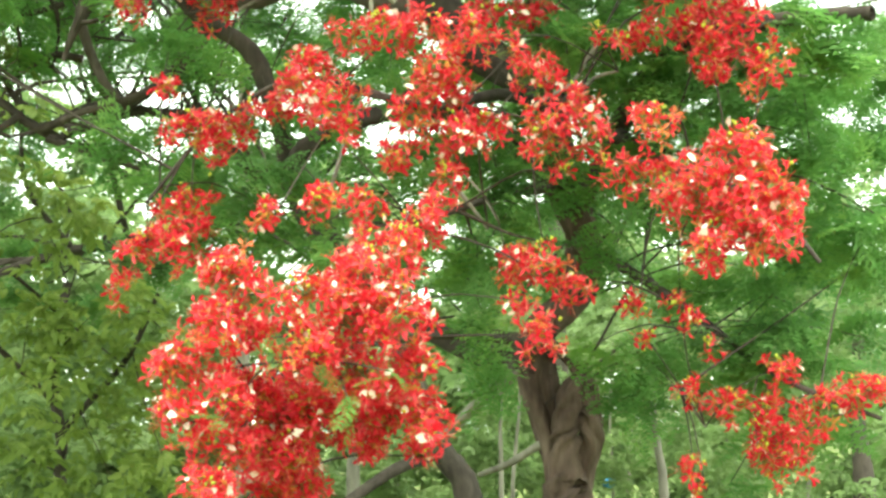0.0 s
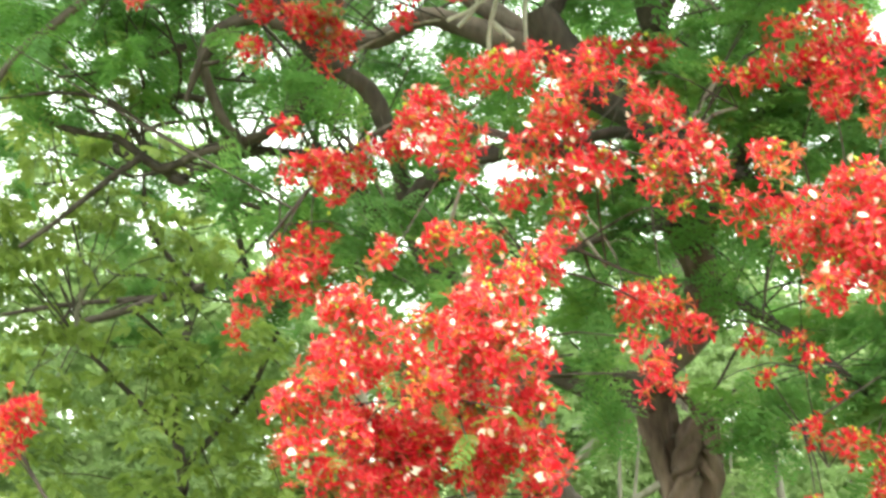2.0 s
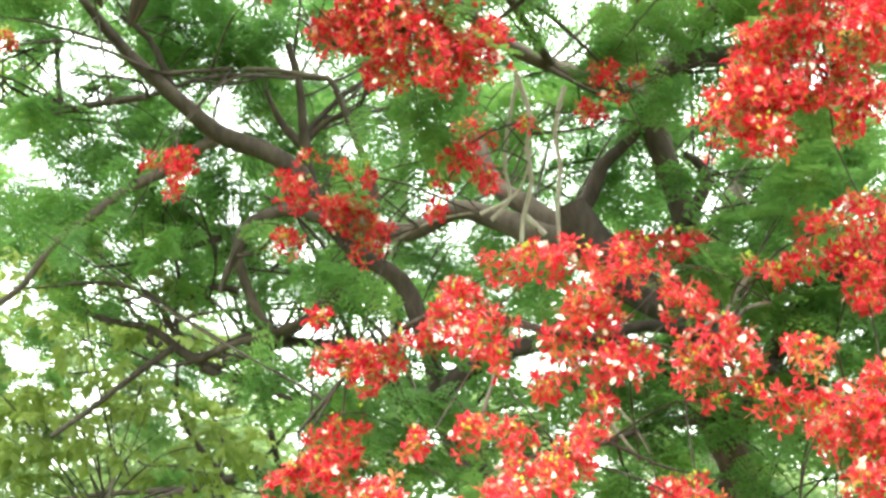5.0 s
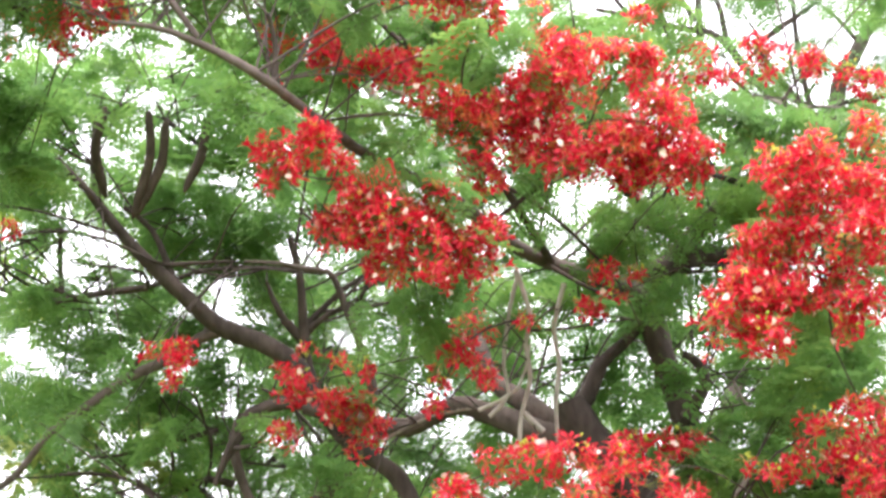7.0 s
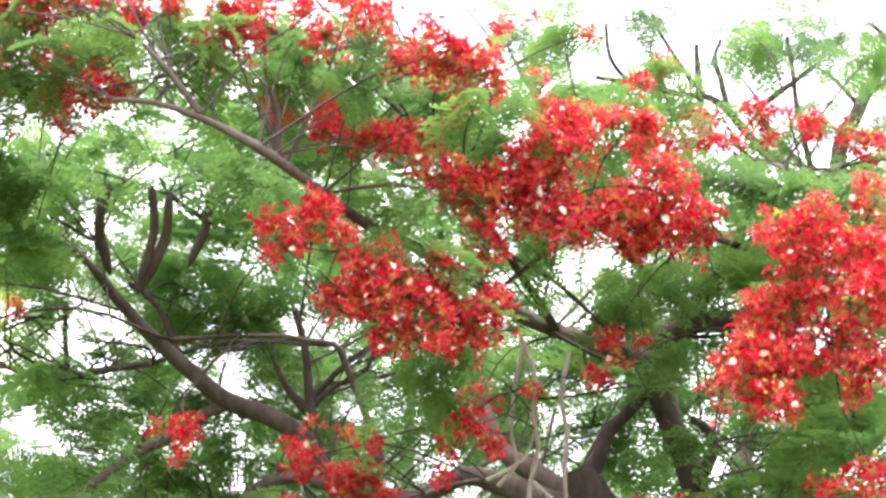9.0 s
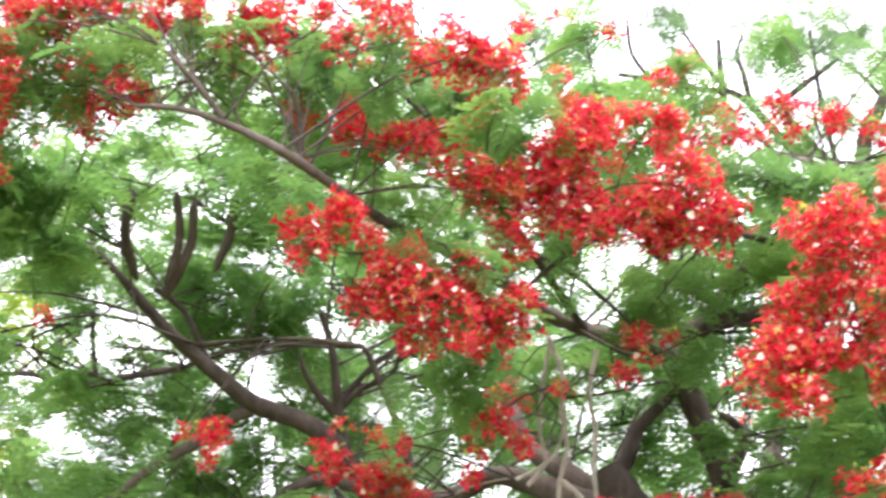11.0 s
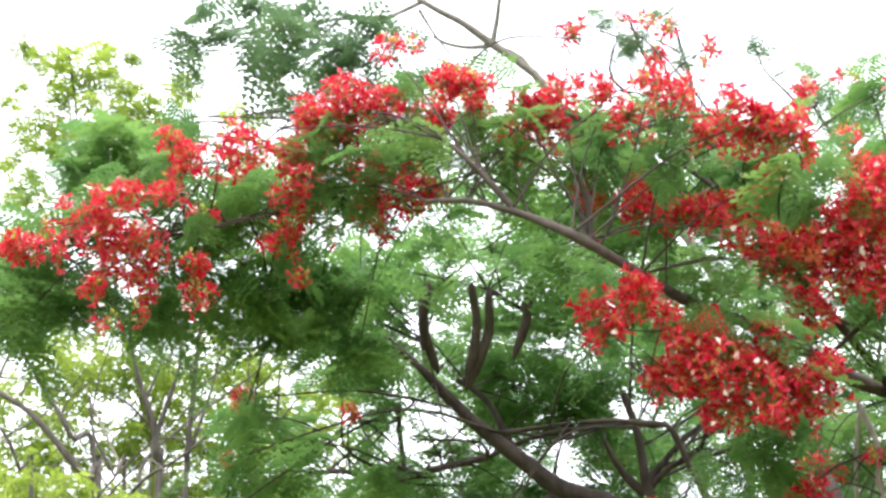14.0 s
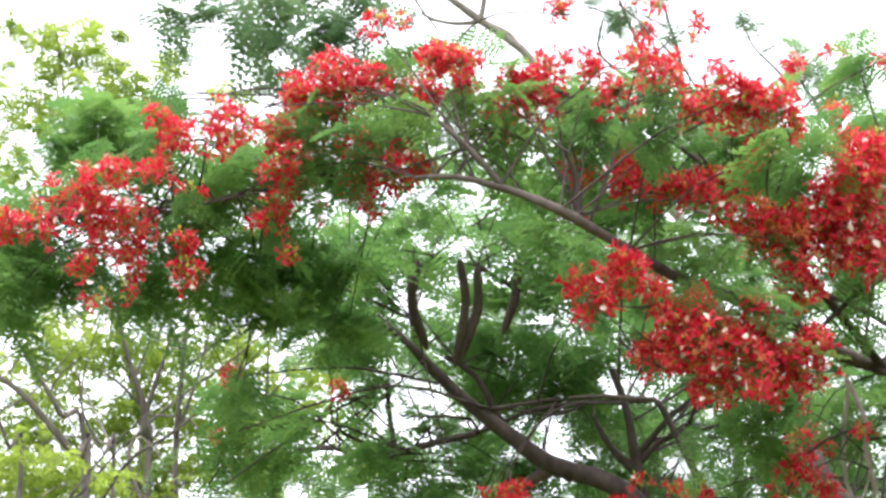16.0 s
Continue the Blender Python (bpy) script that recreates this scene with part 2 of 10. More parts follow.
def spray_shape(seed, leaves=11, width=0.24, plain=False):
    """A small twig one metre long with pointed leaves along it."""
    rg = np.random.default_rng(seed)
    v, q, base = [], [], 0
    for k in range(leaves):
        bv, bq, _ = broad_shape(seed * 31 + k, 0.3, width, plain)
        s = 0.1 + 0.9 * k / leaves
        d = np.array([(0.7 + rg.normal(0, 0.2), (-1) ** k * rg.uniform(0.5, 1.1), rg.normal(-0.1, 0.35))])
        r = frames_from(d, rg.normal(0, 0.5, 1))[0]
        v.append((bv @ r.T) * rg.uniform(0.32, 0.5) + (s, 0, -0.2 * s * s))
        q.append(bq + base)
        base += len(bv)
    q = np.concatenate(q)
    return np.concatenate(v), q, np.zeros(len(q), int)


def flower_shape(seed, white, opened, narrow=1.0):
    """A five-petalled flower with spoon-shaped, curled and crinkled petals on narrow claws, long stamens and a calyx; its axis runs along x, petals about 1 long."""
    rg = np.random.default_rng(seed)
    v, q, slot = [], [], []
    s = np.array((0.0, 0.42, 0.72, 1.0))
    ax = np.array((1.0, 0, 0))
    for p in range(5):
        standard = white and p == 0
        a = 2 * math.pi * (p + rg.normal(0, 0.10)) / 5
        lean = rg.normal(opened, 0.22) - (0.35 if standard else 0)
        side = np.array((0, -math.sin(a), math.cos(a)))
        rad = np.array((0, math.cos(a), math.sin(a)))
        w = np.array((0.025, 0.06, 0.19, 0.09)) * rg.uniform(0.75, 1.15) * (1.7 if standard else narrow)
        long = rg.uniform(0.85, 1.15)
        curl, twist = rg.uniform(0.3, 0.8), rg.normal(0, 0.35)
        k0 = len(v)
        for k in range(4):
            bend = lean + 0.65 * (s[k] - 0.4)
            c = (rad * math.sin(bend) + ax * math.cos(bend)) * s[k] * long
            out = ax * math.sin(bend) - rad * math.cos(bend)
            across = side * math.cos(twist * s[k]) + out * math.sin(twist * s[k])
            for j in (-1, 0, 1):
                wave = rg.normal(0, 0.06) * s[k]
                v.append(c + across * w[k] * j + (out * w[k] * curl if j else 0) + ax * wave)
        for k in range(3):
            for j in (0, 1):
                q.append((k0 + 3 * k + j, k0 + 3 * k + j + 1, k0 + 3 * k + j + 4, k0 + 3 * k + j + 3))
                slot.append(1 if standard and k >= 1 else 0)
    for p in range(5):
        a = rg.uniform(0, 6.28)
        d = np.array((1.0, 0.5 * math.cos(a), 0.5 * math.sin(a))) * rg.uniform(0.7, 1.05)
        sd = np.array((0, -math.sin(a), math.cos(a))) * 0.02
        k0 = len(v)
        v += [sd * 0.5, -sd * 0.5, d - sd, d + sd]
        q.append((k0, k0 + 1, k0 + 2, k0 + 3))
        slot.append(3 if p < 2 else 0)
    for p in range(5):
        a = 2 * math.pi * (p + 0.5) / 5
        rad = np.array((0, math.cos(a), math.sin(a)))
        side = np.array((0, -math.sin(a), math.cos(a)))
        k0 = len(v)
        v += [np.array((-0.08, 0, 0)), -side * 0.07 + rad * 0.16, rad * 0.42 + np.array((-0.16, 0, 0)), side * 0.07 + rad * 0.16]
        q.append((k0, k0 + 1, k0 + 2, k0 + 3))
        slot.append(2)
    return np.array(v), np.array(q), np.array(slot)


def bud_shape():
    """A plump pointed bud, one metre long along x."""
    s, r = (0.0, 0.25, 0.6, 0.9, 1.0), (0.10, 0.30, 0.36, 0.2, 0.03)
    v = [(s[k], r[k] * math.cos(a * math.pi / 3), r[k] * math.sin(a * math.pi / 3)) for k in range(5) for a in range(6)]
    q = [(6 * k + a, 6 * k + (a + 1) % 6, 6 * k + 6 + (a + 1) % 6, 6 * k + 6 + a) for k in range(4) for a in range(6)]
    return np.array(v), np.array(q), np.zeros(len(q), int)


FRONDS = [frond_shape(10, 5, d, 40 + i) for i, d in enumerate((0.35, 0.7, 1.0, 1.35))]
FAR_FRONDS = [frond_shape(7, 3, d, 60 + i, 0.5, True, 0.062) for i, d in enumerate((0.3, 0.7, 1.1))]
REAR_FRONDS = [frond_shape(8, 3, d, 70 + i, 0.46, False, 0.05) for i, d in enumerate((0.4, 0.8, 1.2))]
SPRAYS = [spray_shape(5 + i) for i in range(3)]
FAR_SPRAYS = [spray_shape(15 + i, 9, 0.27, True) for i in range(3)]
FLOWERS = [flower_shape(s, w, o, k) for s, w, o, k in ((1, True, 0.95, 1.0), (2, True, 0.6, 0.9), (3, False, 1.1, 1.0), (4, False, 0.75, 0.9), (5, False, 0.4, 0.8),
                                                     (6, False, 1.4, 1.0), (7, False, 1.9, 0.85), (8, False, 0.7, 0.6))]
BUD = bud_shape()
FLOWER_MATS = [M_RED, M_WHITE, M_CALYX, M_STAMEN]
FLOWERS[7][2][FLOWERS[7][2] == 0] = 4
FLOWER_MATS.append(M_FADED)
FLOWER_MESHES = [mesh_of("flower", v, q, FLOWER_MATS, s) for v, q, s in FLOWERS]
FROND_MESHES = [mesh_of("frond", v, q, [M_FROND], s) for v, q, s in FRONDS]


def ball(n, inner=0.0):
    """n random points in a unit ball, none nearer to its middle than inner."""
    d = RNG.normal(size=(n, 3))
    d /= np.linalg.norm(d, axis=1, keepdims=True)
    return d * (inner ** 3 + (1 - inner ** 3) * RNG.random(n))[:, None] ** (1 / 3)


def stalk_quads(starts, ends, radius):
    """Thin three-sided stalks between pairs of points, as arrays."""
    n = len(starts)
    rot = frames_from(ends - starts + 1e-4)
    vs = []
    for p, r in ((starts, radius), (ends, radius * 0.6)):
        for k in range(3):
            a = 2 * math.pi * k / 3
            vs.append(p + (rot[:, :, 1] * math.cos(a) + rot[:, :, 2] * math.sin(a)) * r)
    v = np.stack(vs, 1).reshape(-1, 3)
    q = np.array([(k, (k + 1) % 3, (k + 1) % 3 + 3, k + 3) for k in range(3)])
    return v, (q[None] + (np.arange(n) * 6)[:, None, None]).reshape(-1, 4)


def flower_cluster(tree, x, y, z, rx, rz, full=1.0, white=0.12, petal=0.056, faded=0.05, single=False):
    """Trusses of flame-red flowers: each a fan of flowers on green stalks over a knot of buds, heaped unevenly; single: every flower an object."""
    c, rad = np.array((x, y, z)), np.array((rx, 0.55 * min(rx, rz) + 0.25 * rx, rz))
    n = max(4, int(math.pi * rx * rz * (980 if single else 1180) * full))
    spread = min(0.11, 0.75 * min(rx, rz) + 0.02)
    hubs = ball(max(1, n // 11), 0.15)
    hubs = c + (hubs + 0.25 * np.array([noise.noise_vector(Vector(k * 1.9 + c * 1.7)) for k in hubs])) * np.maximum(rad - 0.45 * spread, 0.25 * rad) - (0, 0, 0.35 * spread)
    near = RNG.integers(0, len(hubs), n)
    lean = (hubs[near] - c) / rad
    way = RNG.normal(0, 0.75, (n, 3)) + (0, 0, 0.55) + 0.45 * lean
    way /= np.linalg.norm(way, axis=1, keepdims=True)
    at = hubs[near] + way * spread * RNG.uniform(0.45, 1.15, n)[:, None]
    rot = frames_from(way + RNG.normal(0, 0.3, (n, 3)) + (0, 0, 0.15), RNG.uniform(0, 6.28, n))
    size = petal * RNG.uniform(0.75, 1.2, n)
    odds = np.array((white * 0.5, white * 0.5, *(np.array((0.24, 0.24, 0.22, 0.18, 0.12)) * (1 - white - faded)), faded))
    which = RNG.choice(len(FLOWERS), n, p=odds / odds.sum())
    v, q = stalk_quads(hubs[near], at - rot[:, :, 0] * size[:, None] * 0.1, 0.0018)
    hv, hq = stalk_quads(np.tile(c, (len(hubs), 1)) - (0, 0, rz * 0.5), hubs, 0.0032)
    ob = new("flower_stem", mesh_of("flower_stem", np.concatenate([v, hv]), np.concatenate([q, hq + len(v)]), [M_STALK]))
    tagged(attach(ob, tree), "green branching flower stem")
    budding = np.nonzero(RNG.random(len(hubs)) < 0.24)[0]
    budding = budding if len(budding) else np.array([0])
    at_hub = np.repeat(budding, 7)
    nb = len(at_hub)
    bp = RNG.normal(0, 0.6, (nb, 3)) + (0, 0, 0.9)
    bp /= np.linalg.norm(bp, axis=1, keepdims=True)
    tip = hubs[at_hub] + RNG.normal(0, 0.02, (nb, 3)) + (0, -0.02, 0.4 * spread) + bp * spread * RNG.uniform(0.25, 0.6, nb)[:, None]
    bv, bq, bs = scatter([BUD], np.zeros(nb, int), frames_from(bp), RNG.uniform(0.013, 0.026, nb), tip)
    bud = new("bud", mesh_of("bud", bv, bq, [M_BUD]))
    bud.parent = ob
    tagged(bud, "yellow-green flower buds", kind="stuff")
    path = twig_to(tree, c - (0, 0, rz * 0.45), 0.005)
    if path is not None:
        TWIGS.setdefault(tree.name, []).append(path)
    if not single:
        fv, fq, fs = scatter(FLOWERS, which, rot, size, at)
        mass = new("blossom", mesh_of("blossom", fv, fq, FLOWER_MATS, fs))
        mass.parent = ob
        tagged(mass, "flame-red five-petalled flowers", kind="stuff")
        return ob
    for k in range(n):
        f = new("flower", FLOWER_MESHES[which[k]])
        f.parent = ob
        f.matrix_basis = Matrix.Translation(at[k]) @ Matrix(rot[k].tolist()).to_4x4() @ Matrix.Scale(size[k], 4)
    return ob


TWIGS = {}
LEAVES = {}


DENSITY = {"far": 0.74, "rear": 0.76}


def leaf_clump(tree, x, y, z, rx, rz, n, size=0.42, single=False, kind="frond"):
    """A spray of compound leaves radiating from a branch end."""
    c, rad = np.array((x, y, z)), np.array((rx, 0.5 * (rx + rz), rz))
    n = max(1, int(n * DENSITY.get(kind, 1.0)))
    p = ball(n, 0.1)
    if kind != "spray":
        hearts = ball(max(3, n // 4), 0.2)
        p = hearts[RNG.integers(0, len(hearts), n)] * 0.75 + ball(n) * 0.55
    at = c + p * rad
    way = np.stack([p[:, 0], p[:, 1], 0.2 * p[:, 2] - 0.08], 1) + RNG.normal(0, 0.35, (n, 3)) * (1, 1, 0.5)
    rot = frames_from(way, RNG.normal(0, 0.42, n))
    s = size * RNG.uniform(0.7, 1.2, n)
    at = at - rot[:, :, 0] * s[:, None] * 0.45
    LEAVES.setdefault((tree.name, kind), []).append((rot, s, at, np.full(n, single)))
    path = twig_to(tree, c, 0.0045)
    if path is not None:
        TWIGS.setdefault(tree.name, []).append(path)


def finish_tree(tree, material, twig_material, kinds, single_limit=0):
    """Makes the gathered leaves and branchlets of a tree: the chosen ones as objects, the rest joined."""
    for path in TWIGS.get(tree.name, []):
        v, q = tube(path, 5, 0.08)
        attach(new("twig", mesh_of("twig", v, q, [twig_material])), tree)
    for kind, shapes in kinds.items():
        batches = LEAVES.get((tree.name, kind))
        if not batches:
            continue
        rot, s, at, single = (np.concatenate(k) for k in zip(*batches))
        which = RNG.integers(0, len(shapes), len(s))
        pick = np.zeros(len(s), bool)
        if kind == "frond" and single_limit:
            pick[np.nonzero(single)[0][:single_limit]] = True
            for k in np.nonzero(pick)[0]:
                f = new("frond", FROND_MESHES[which[k]])
                f.parent, f.matrix_parent_inverse = tree, Matrix.Translation(-Vector(tree.location))
                f.matrix_basis = Matrix.Translation(at[k]) @ Matrix(rot[k].tolist()).to_4x4() @ Matrix.Scale(s[k], 4)
        r = ~pick
        v, q, sl = scatter(shapes, which[r], rot[r], s[r], at[r])
        tagged(attach(new("foliage", mesh_of("foliage", v, q, [material], sl)), tree), kind="stuff")


def seed_pod(tree, points, radius):
    """A long flat woody pod hanging from a twig, thin at both ends."""
    p = np.array(points)
    prof = [(p[0], 0.004), (p[0] * 0.85 + p[1] * 0.15, radius * 0.8), (p[1], radius), (p[1] * 0.3 + p[2] * 0.7, radius * 0.95), (p[2], 0.006)]
    path = spline([(*a, r) for a, r in prof], 0.04)
    v, q = tube(path, 8, 0.10)
    mid = np.repeat(path[:, :3], 8, axis=0)
    flat = np.array((1.0, 0.4, 1.0))
    attach(new("seed_pod", mesh_of("seed_pod", mid + (v - mid) * flat, q, [M_POD])), tree)
    hook = twig_to(tree, p[0], 0.004, 1.5)
    if hook is not None:
        TWIGS.setdefault(tree.name, []).append(hook)


class Thicket:
    """Stands for plants that are made as one joined mass."""
    name = "undergrowth"


def finish_mass(thicket, label, category, material, shapes, kind="spray"):
    """Joins all leaves gathered for a thicket into one object."""
    rot, s, at, _ = (np.concatenate(k) for k in zip(*LEAVES[(thicket.name, kind)]))
    v, q, sl = scatter(shapes, RNG.integers(0, len(shapes), len(s)), rot, s, at)
    return tagged(new(thicket.name, mesh_of(thicket.name, v, q, [material], sl)), label, category, kind="stuff")


def sapling(points, crown, spread, material):
    """A slender young tree: one thin trunk from the ground and a small loose crown."""
    tree = holder("sapling", (points[0][0], points[0][1], 0), "slender pale sapling in the undergrowth", "tree", "saplings behind the flame tree")
    limb(tree, points, material, "trunk", 7, 0.08)
    leaf_clump(tree, *crown, spread, spread * 0.8, 14, 0.3, kind="spray")
    finish_tree(tree, M_UNDER, material, {"spray": FAR_SPRAYS})


# ---- ground ----
m, n, l, b = shader("forest_floor", 0.95, 0.1)
geo = n.new("ShaderNodeNewGeometry")
tx = n.new("ShaderNodeTexNoise")
tx.inputs["Scale"].default_value, tx.inputs["Detail"].default_value = 0.8, 9
l.new(geo.outputs["Position"], tx.inputs["Vector"])
gr = ramp(n, [(0.3, (0.09, 0.07, 0.04)), (0.5, (0.10, 0.12, 0.035)), (0.75, (0.07, 0.15, 0.03))])
l.new(tx.outputs["Fac"], gr.inputs[0])
l.new(gr.outputs[0], b.inputs["Base Color"])
bm = bmesh.new()
bmesh.ops.create_grid(bm, x_segments=60, y_segments=60, size=1)
for v in bm.verts:
    v.co.x, v.co.y = math.copysign(abs(v.co.x) ** 3, v.co.x) * 2500, math.copysign(abs(v.co.y) ** 3, v.co.y) * 2500
    far = math.hypot(v.co.x, v.co.y)
    v.co.z = 0.08 * noise.noise(v.co * 0.3) - 0.02 if far < 60 else -0.02
me = bpy.data.meshes.new("ground")
bm.to_mesh(me)
bm.free()
me.materials.append(m)
tagged(new("ground", me), "grassy forest floor with bare earth and leaf litter", "ground", kind="structure")

# ---- the flame tree ----
tree = holder("flame_tree", (0.73, 10.47, 0), "spreading flame tree covered in red blossom with feathery green leaves", "tree")
limb(tree, [(0.69, 10.59, -0.1, 0.15), (0.69, 10.59, 1.18, 0.115), (0.68, 10.57, 1.31, 0.101), (0.66, 10.58, 1.51, 0.091), (0.62, 10.56, 1.71, 0.098), (0.57, 10.53, 1.88, 0.104), (0.54, 10.5, 2.05, 0.104), (0.58, 10.47, 2.23, 0.1), (0.77, 10.54, 2.4, 0.098), (0.84, 10.51, 2.67, 0.1), (0.77, 10.49, 2.93, 0.106), (0.68, 10.46, 3.2, 0.111), (0.61, 10.31, 3.48, 0.117), (0.54, 10.17, 3.69, 0.119)], M_TRUNK, "trunk", 30, 0.10, 0.11, "grey-brown twisted trunk", 0.05)
limb(tree, [(0.7, 10.39, -0.1, 0.155), (0.7, 10.39, 1.18, 0.119), (0.71, 10.39, 1.32, 0.103), (0.7, 10.4, 1.48, 0.083), (0.7, 10.4, 1.65, 0.08), (0.72, 10.4, 1.78, 0.073), (0.76, 10.43, 1.87, 0.063), (0.81, 10.48, 1.93, 0.04), (0.84, 10.52, 1.98, 0.017)], M_TRUNK, "trunk_strand", 24, 0.13, 0.12, "", 0.03)
limb(tree, [(0.78, 10.46, -0.1, 0.113), (0.78, 10.46, 1.18, 0.087), (0.79, 10.47, 1.28, 0.067), (0.82, 10.45, 1.42, 0.057), (0.85, 10.43, 1.58, 0.067), (0.85, 10.42, 1.73, 0.063), (0.85, 10.43, 1.83, 0.057), (0.84, 10.46, 1.9, 0.043), (0.78, 10.49, 1.98, 0.033), (0.7, 10.52, 2.06, 0.02)], M_TRUNK, "trunk_strand", 24, 0.13, 0.12, "", 0.03)
limb(tree, [(0.64, 10.47, -0.1, 0.087), (0.64, 10.47, 1.18, 0.067), (0.63, 10.46, 1.35, 0.053), (0.61, 10.45, 1.51, 0.047), (0.57, 10.44, 1.68, 0.053), (0.52, 10.44, 1.81, 0.057), (0.5, 10.44, 1.98, 0.053), (0.52, 10.45, 2.11, 0.033)], M_TRUNK, "trunk_strand", 20, 0.13, 0.12, "", 0.03)
limb(tree, [(0.63, 10.21, 3.45, 0.124), (0.51, 10.18, 3.66, 0.124), (0.25, 10.16, 3.8, 0.116), (0.06, 10.12, 3.98, 0.119), (-0.07, 10.08, 4.17, 0.116), (-0.12, 10.05, 4.28, 0.091)], M_BARK_D, sides=12)
limb(tree, [(-0.07, 10.1, 4.07, 0.083), (-0.27, 10.18, 4.11, 0.077), (-0.47, 10.24, 4.2, 0.071), (-0.64, 10.29, 4.28, 0.066), (-0.82, 10.36, 4.33, 0.061), (-1.1, 10.45, 4.21, 0.057), (-1.45, 10.48, 4.29, 0.053), (-1.74, 10.51, 4.36, 0.049)], M_BARK)
limb(tree, [(-0.1, 10.07, 4.2, 0.060), (0, 10.09, 4.32, 0.052), (0.08, 10.09, 4.51, 0.045), (0.2, 10.1, 4.63, 0.039), (0.35, 10.1, 4.8, 0.034)], M_BARK_D)
limb(tree, [(-0.17, 10.18, 4.16, 0.075), (-0.41, 10.26, 4.34, 0.066), (-0.58, 10.34, 4.49, 0.057), (-0.67, 10.39, 4.75, 0.050), (-0.71, 10.45, 4.95, 0.044)], M_BARK)
limb(tree, [(0.63, 10.31, 3.47, 0.092), (0.61, 10.32, 3.95, 0.081), (0.56, 10.25, 4.24, 0.078), (0.46, 10.18, 4.53, 0.078), (0.35, 10.09, 4.82, 0.074), (0.36, 10.03, 5.01, 0.074), (0.59, 9.79, 5.06, 0.069), (0.78, 9.59, 5, 0.058), (0.96, 9.36, 4.99, 0.041), (1.15, 9.11, 5.02, 0.028)], M_BARK_D, sides=10)
limb(tree, [(0.57, 10.16, 4.2, 0.043), (0.67, 10.07, 4.36, 0.037), (0.65, 10.01, 4.48, 0.031), (0.55, 9.96, 4.53, 0.026)], M_BARK_D)
limb(tree, [(0.74, 10.44, 2.94, 0.084), (0.9, 10.15, 3.07, 0.073), (0.99, 9.81, 3.29, 0.064), (1.06, 9.46, 3.46, 0.056), (1.26, 9.09, 3.63, 0.048), (1.71, 8.8, 3.67, 0.042), (2.11, 8.51, 3.63, 0.037)], M_BARK_D)
limb(tree, [(0.45, 10.2, 4.43, 0.065), (0.4, 10.11, 4.75, 0.069), (0.27, 9.96, 4.92, 0.064), (-0.15, 9.73, 4.99, 0.052), (-0.44, 9.52, 5.06, 0.045), (-0.66, 9.07, 5.1, 0.041), (-0.9, 8.63, 5.1, 0.031), (-1.11, 8.24, 5.08, 0.029), (-1.34, 7.81, 5.12, 0.026), (-1.54, 7.42, 5.15, 0.024), (-1.79, 7.29, 5.25, 0.02), (-1.99, 7.22, 5.3, 0.015), (-2.17, 7.17, 5.3, 0.011)], M_BARK)
limb(tree, [(-1.79, 7.28, 5.27, 0.017), (-1.91, 7.18, 5.42, 0.014), (-2.02, 7.09, 5.53, 0.011), (-2.08, 7.04, 5.58, 0.009)], M_BARK)
limb(tree, [(-1.47, 7.55, 5.17, 0.018), (-1.46, 7.47, 5.32, 0.015), (-1.48, 7.35, 5.42, 0.011)], M_BARK_D)
limb(tree, [(-1.66, 8.74, 5.7, 0.011), (-1.48, 8.65, 5.74, 0.010), (-1.22, 8.57, 5.76, 0.009), (-0.98, 8.46, 5.81, 0.008), (-0.81, 8.34, 5.85, 0.007)], M_TWIG, name="branchlet")
limb(tree, [(-0.96, 8.58, 5.56, 0.015), (-1.07, 8.55, 5.6, 0.012), (-1.14, 8.51, 5.67, 0.009)], M_TWIG, name="branchlet")
limb(tree, [(0.84, 9.67, 5.04, 0.043), (0.65, 9.77, 5.09, 0.039), (0.55, 9.57, 5.09, 0.035), (0.38, 9.25, 5.11, 0.031), (0.22, 9.02, 5.17, 0.027), (0.13, 8.77, 5.25, 0.024)], M_BARK)
limb(tree, [(0.58, 10.58, 1.96, 0.081), (0.04, 10.78, 2.17, 0.069), (-0.5, 10.85, 2.48, 0.058), (-0.81, 10.9, 2.86, 0.047), (-0.96, 10.85, 3.17, 0.045), (-0.99, 10.8, 3.44, 0.047), (-1.11, 10.71, 3.85, 0.062), (-1.24, 10.66, 4.02, 0.058), (-1.45, 10.6, 4.14, 0.058), (-1.62, 10.53, 4.32, 0.058), (-1.78, 10.43, 4.59, 0.058), (-2.02, 10.35, 4.73, 0.056), (-2.25, 10.28, 4.81, 0.056), (-2.45, 10.18, 4.97, 0.05), (-2.67, 10.06, 5.15, 0.045), (-2.87, 9.93, 5.35, 0.036), (-2.98, 9.74, 5.48, 0.025), (-3.13, 9.53, 5.61, 0.019)], M_BARK_D, sides=10)
limb(tree, [(-2.19, 10.3, 4.8, 0.042), (-2.37, 10.32, 4.75, 0.038), (-2.55, 10.37, 4.64, 0.035), (-2.83, 10.38, 4.51, 0.032), (-3.05, 10.42, 4.36, 0.029), (-3.3, 10.44, 4.18, 0.026), (-3.51, 10.49, 3.92, 0.024), (-3.72, 10.5, 3.77, 0.022), (-4.09, 10.48, 3.47, 0.02)], M_BARK)
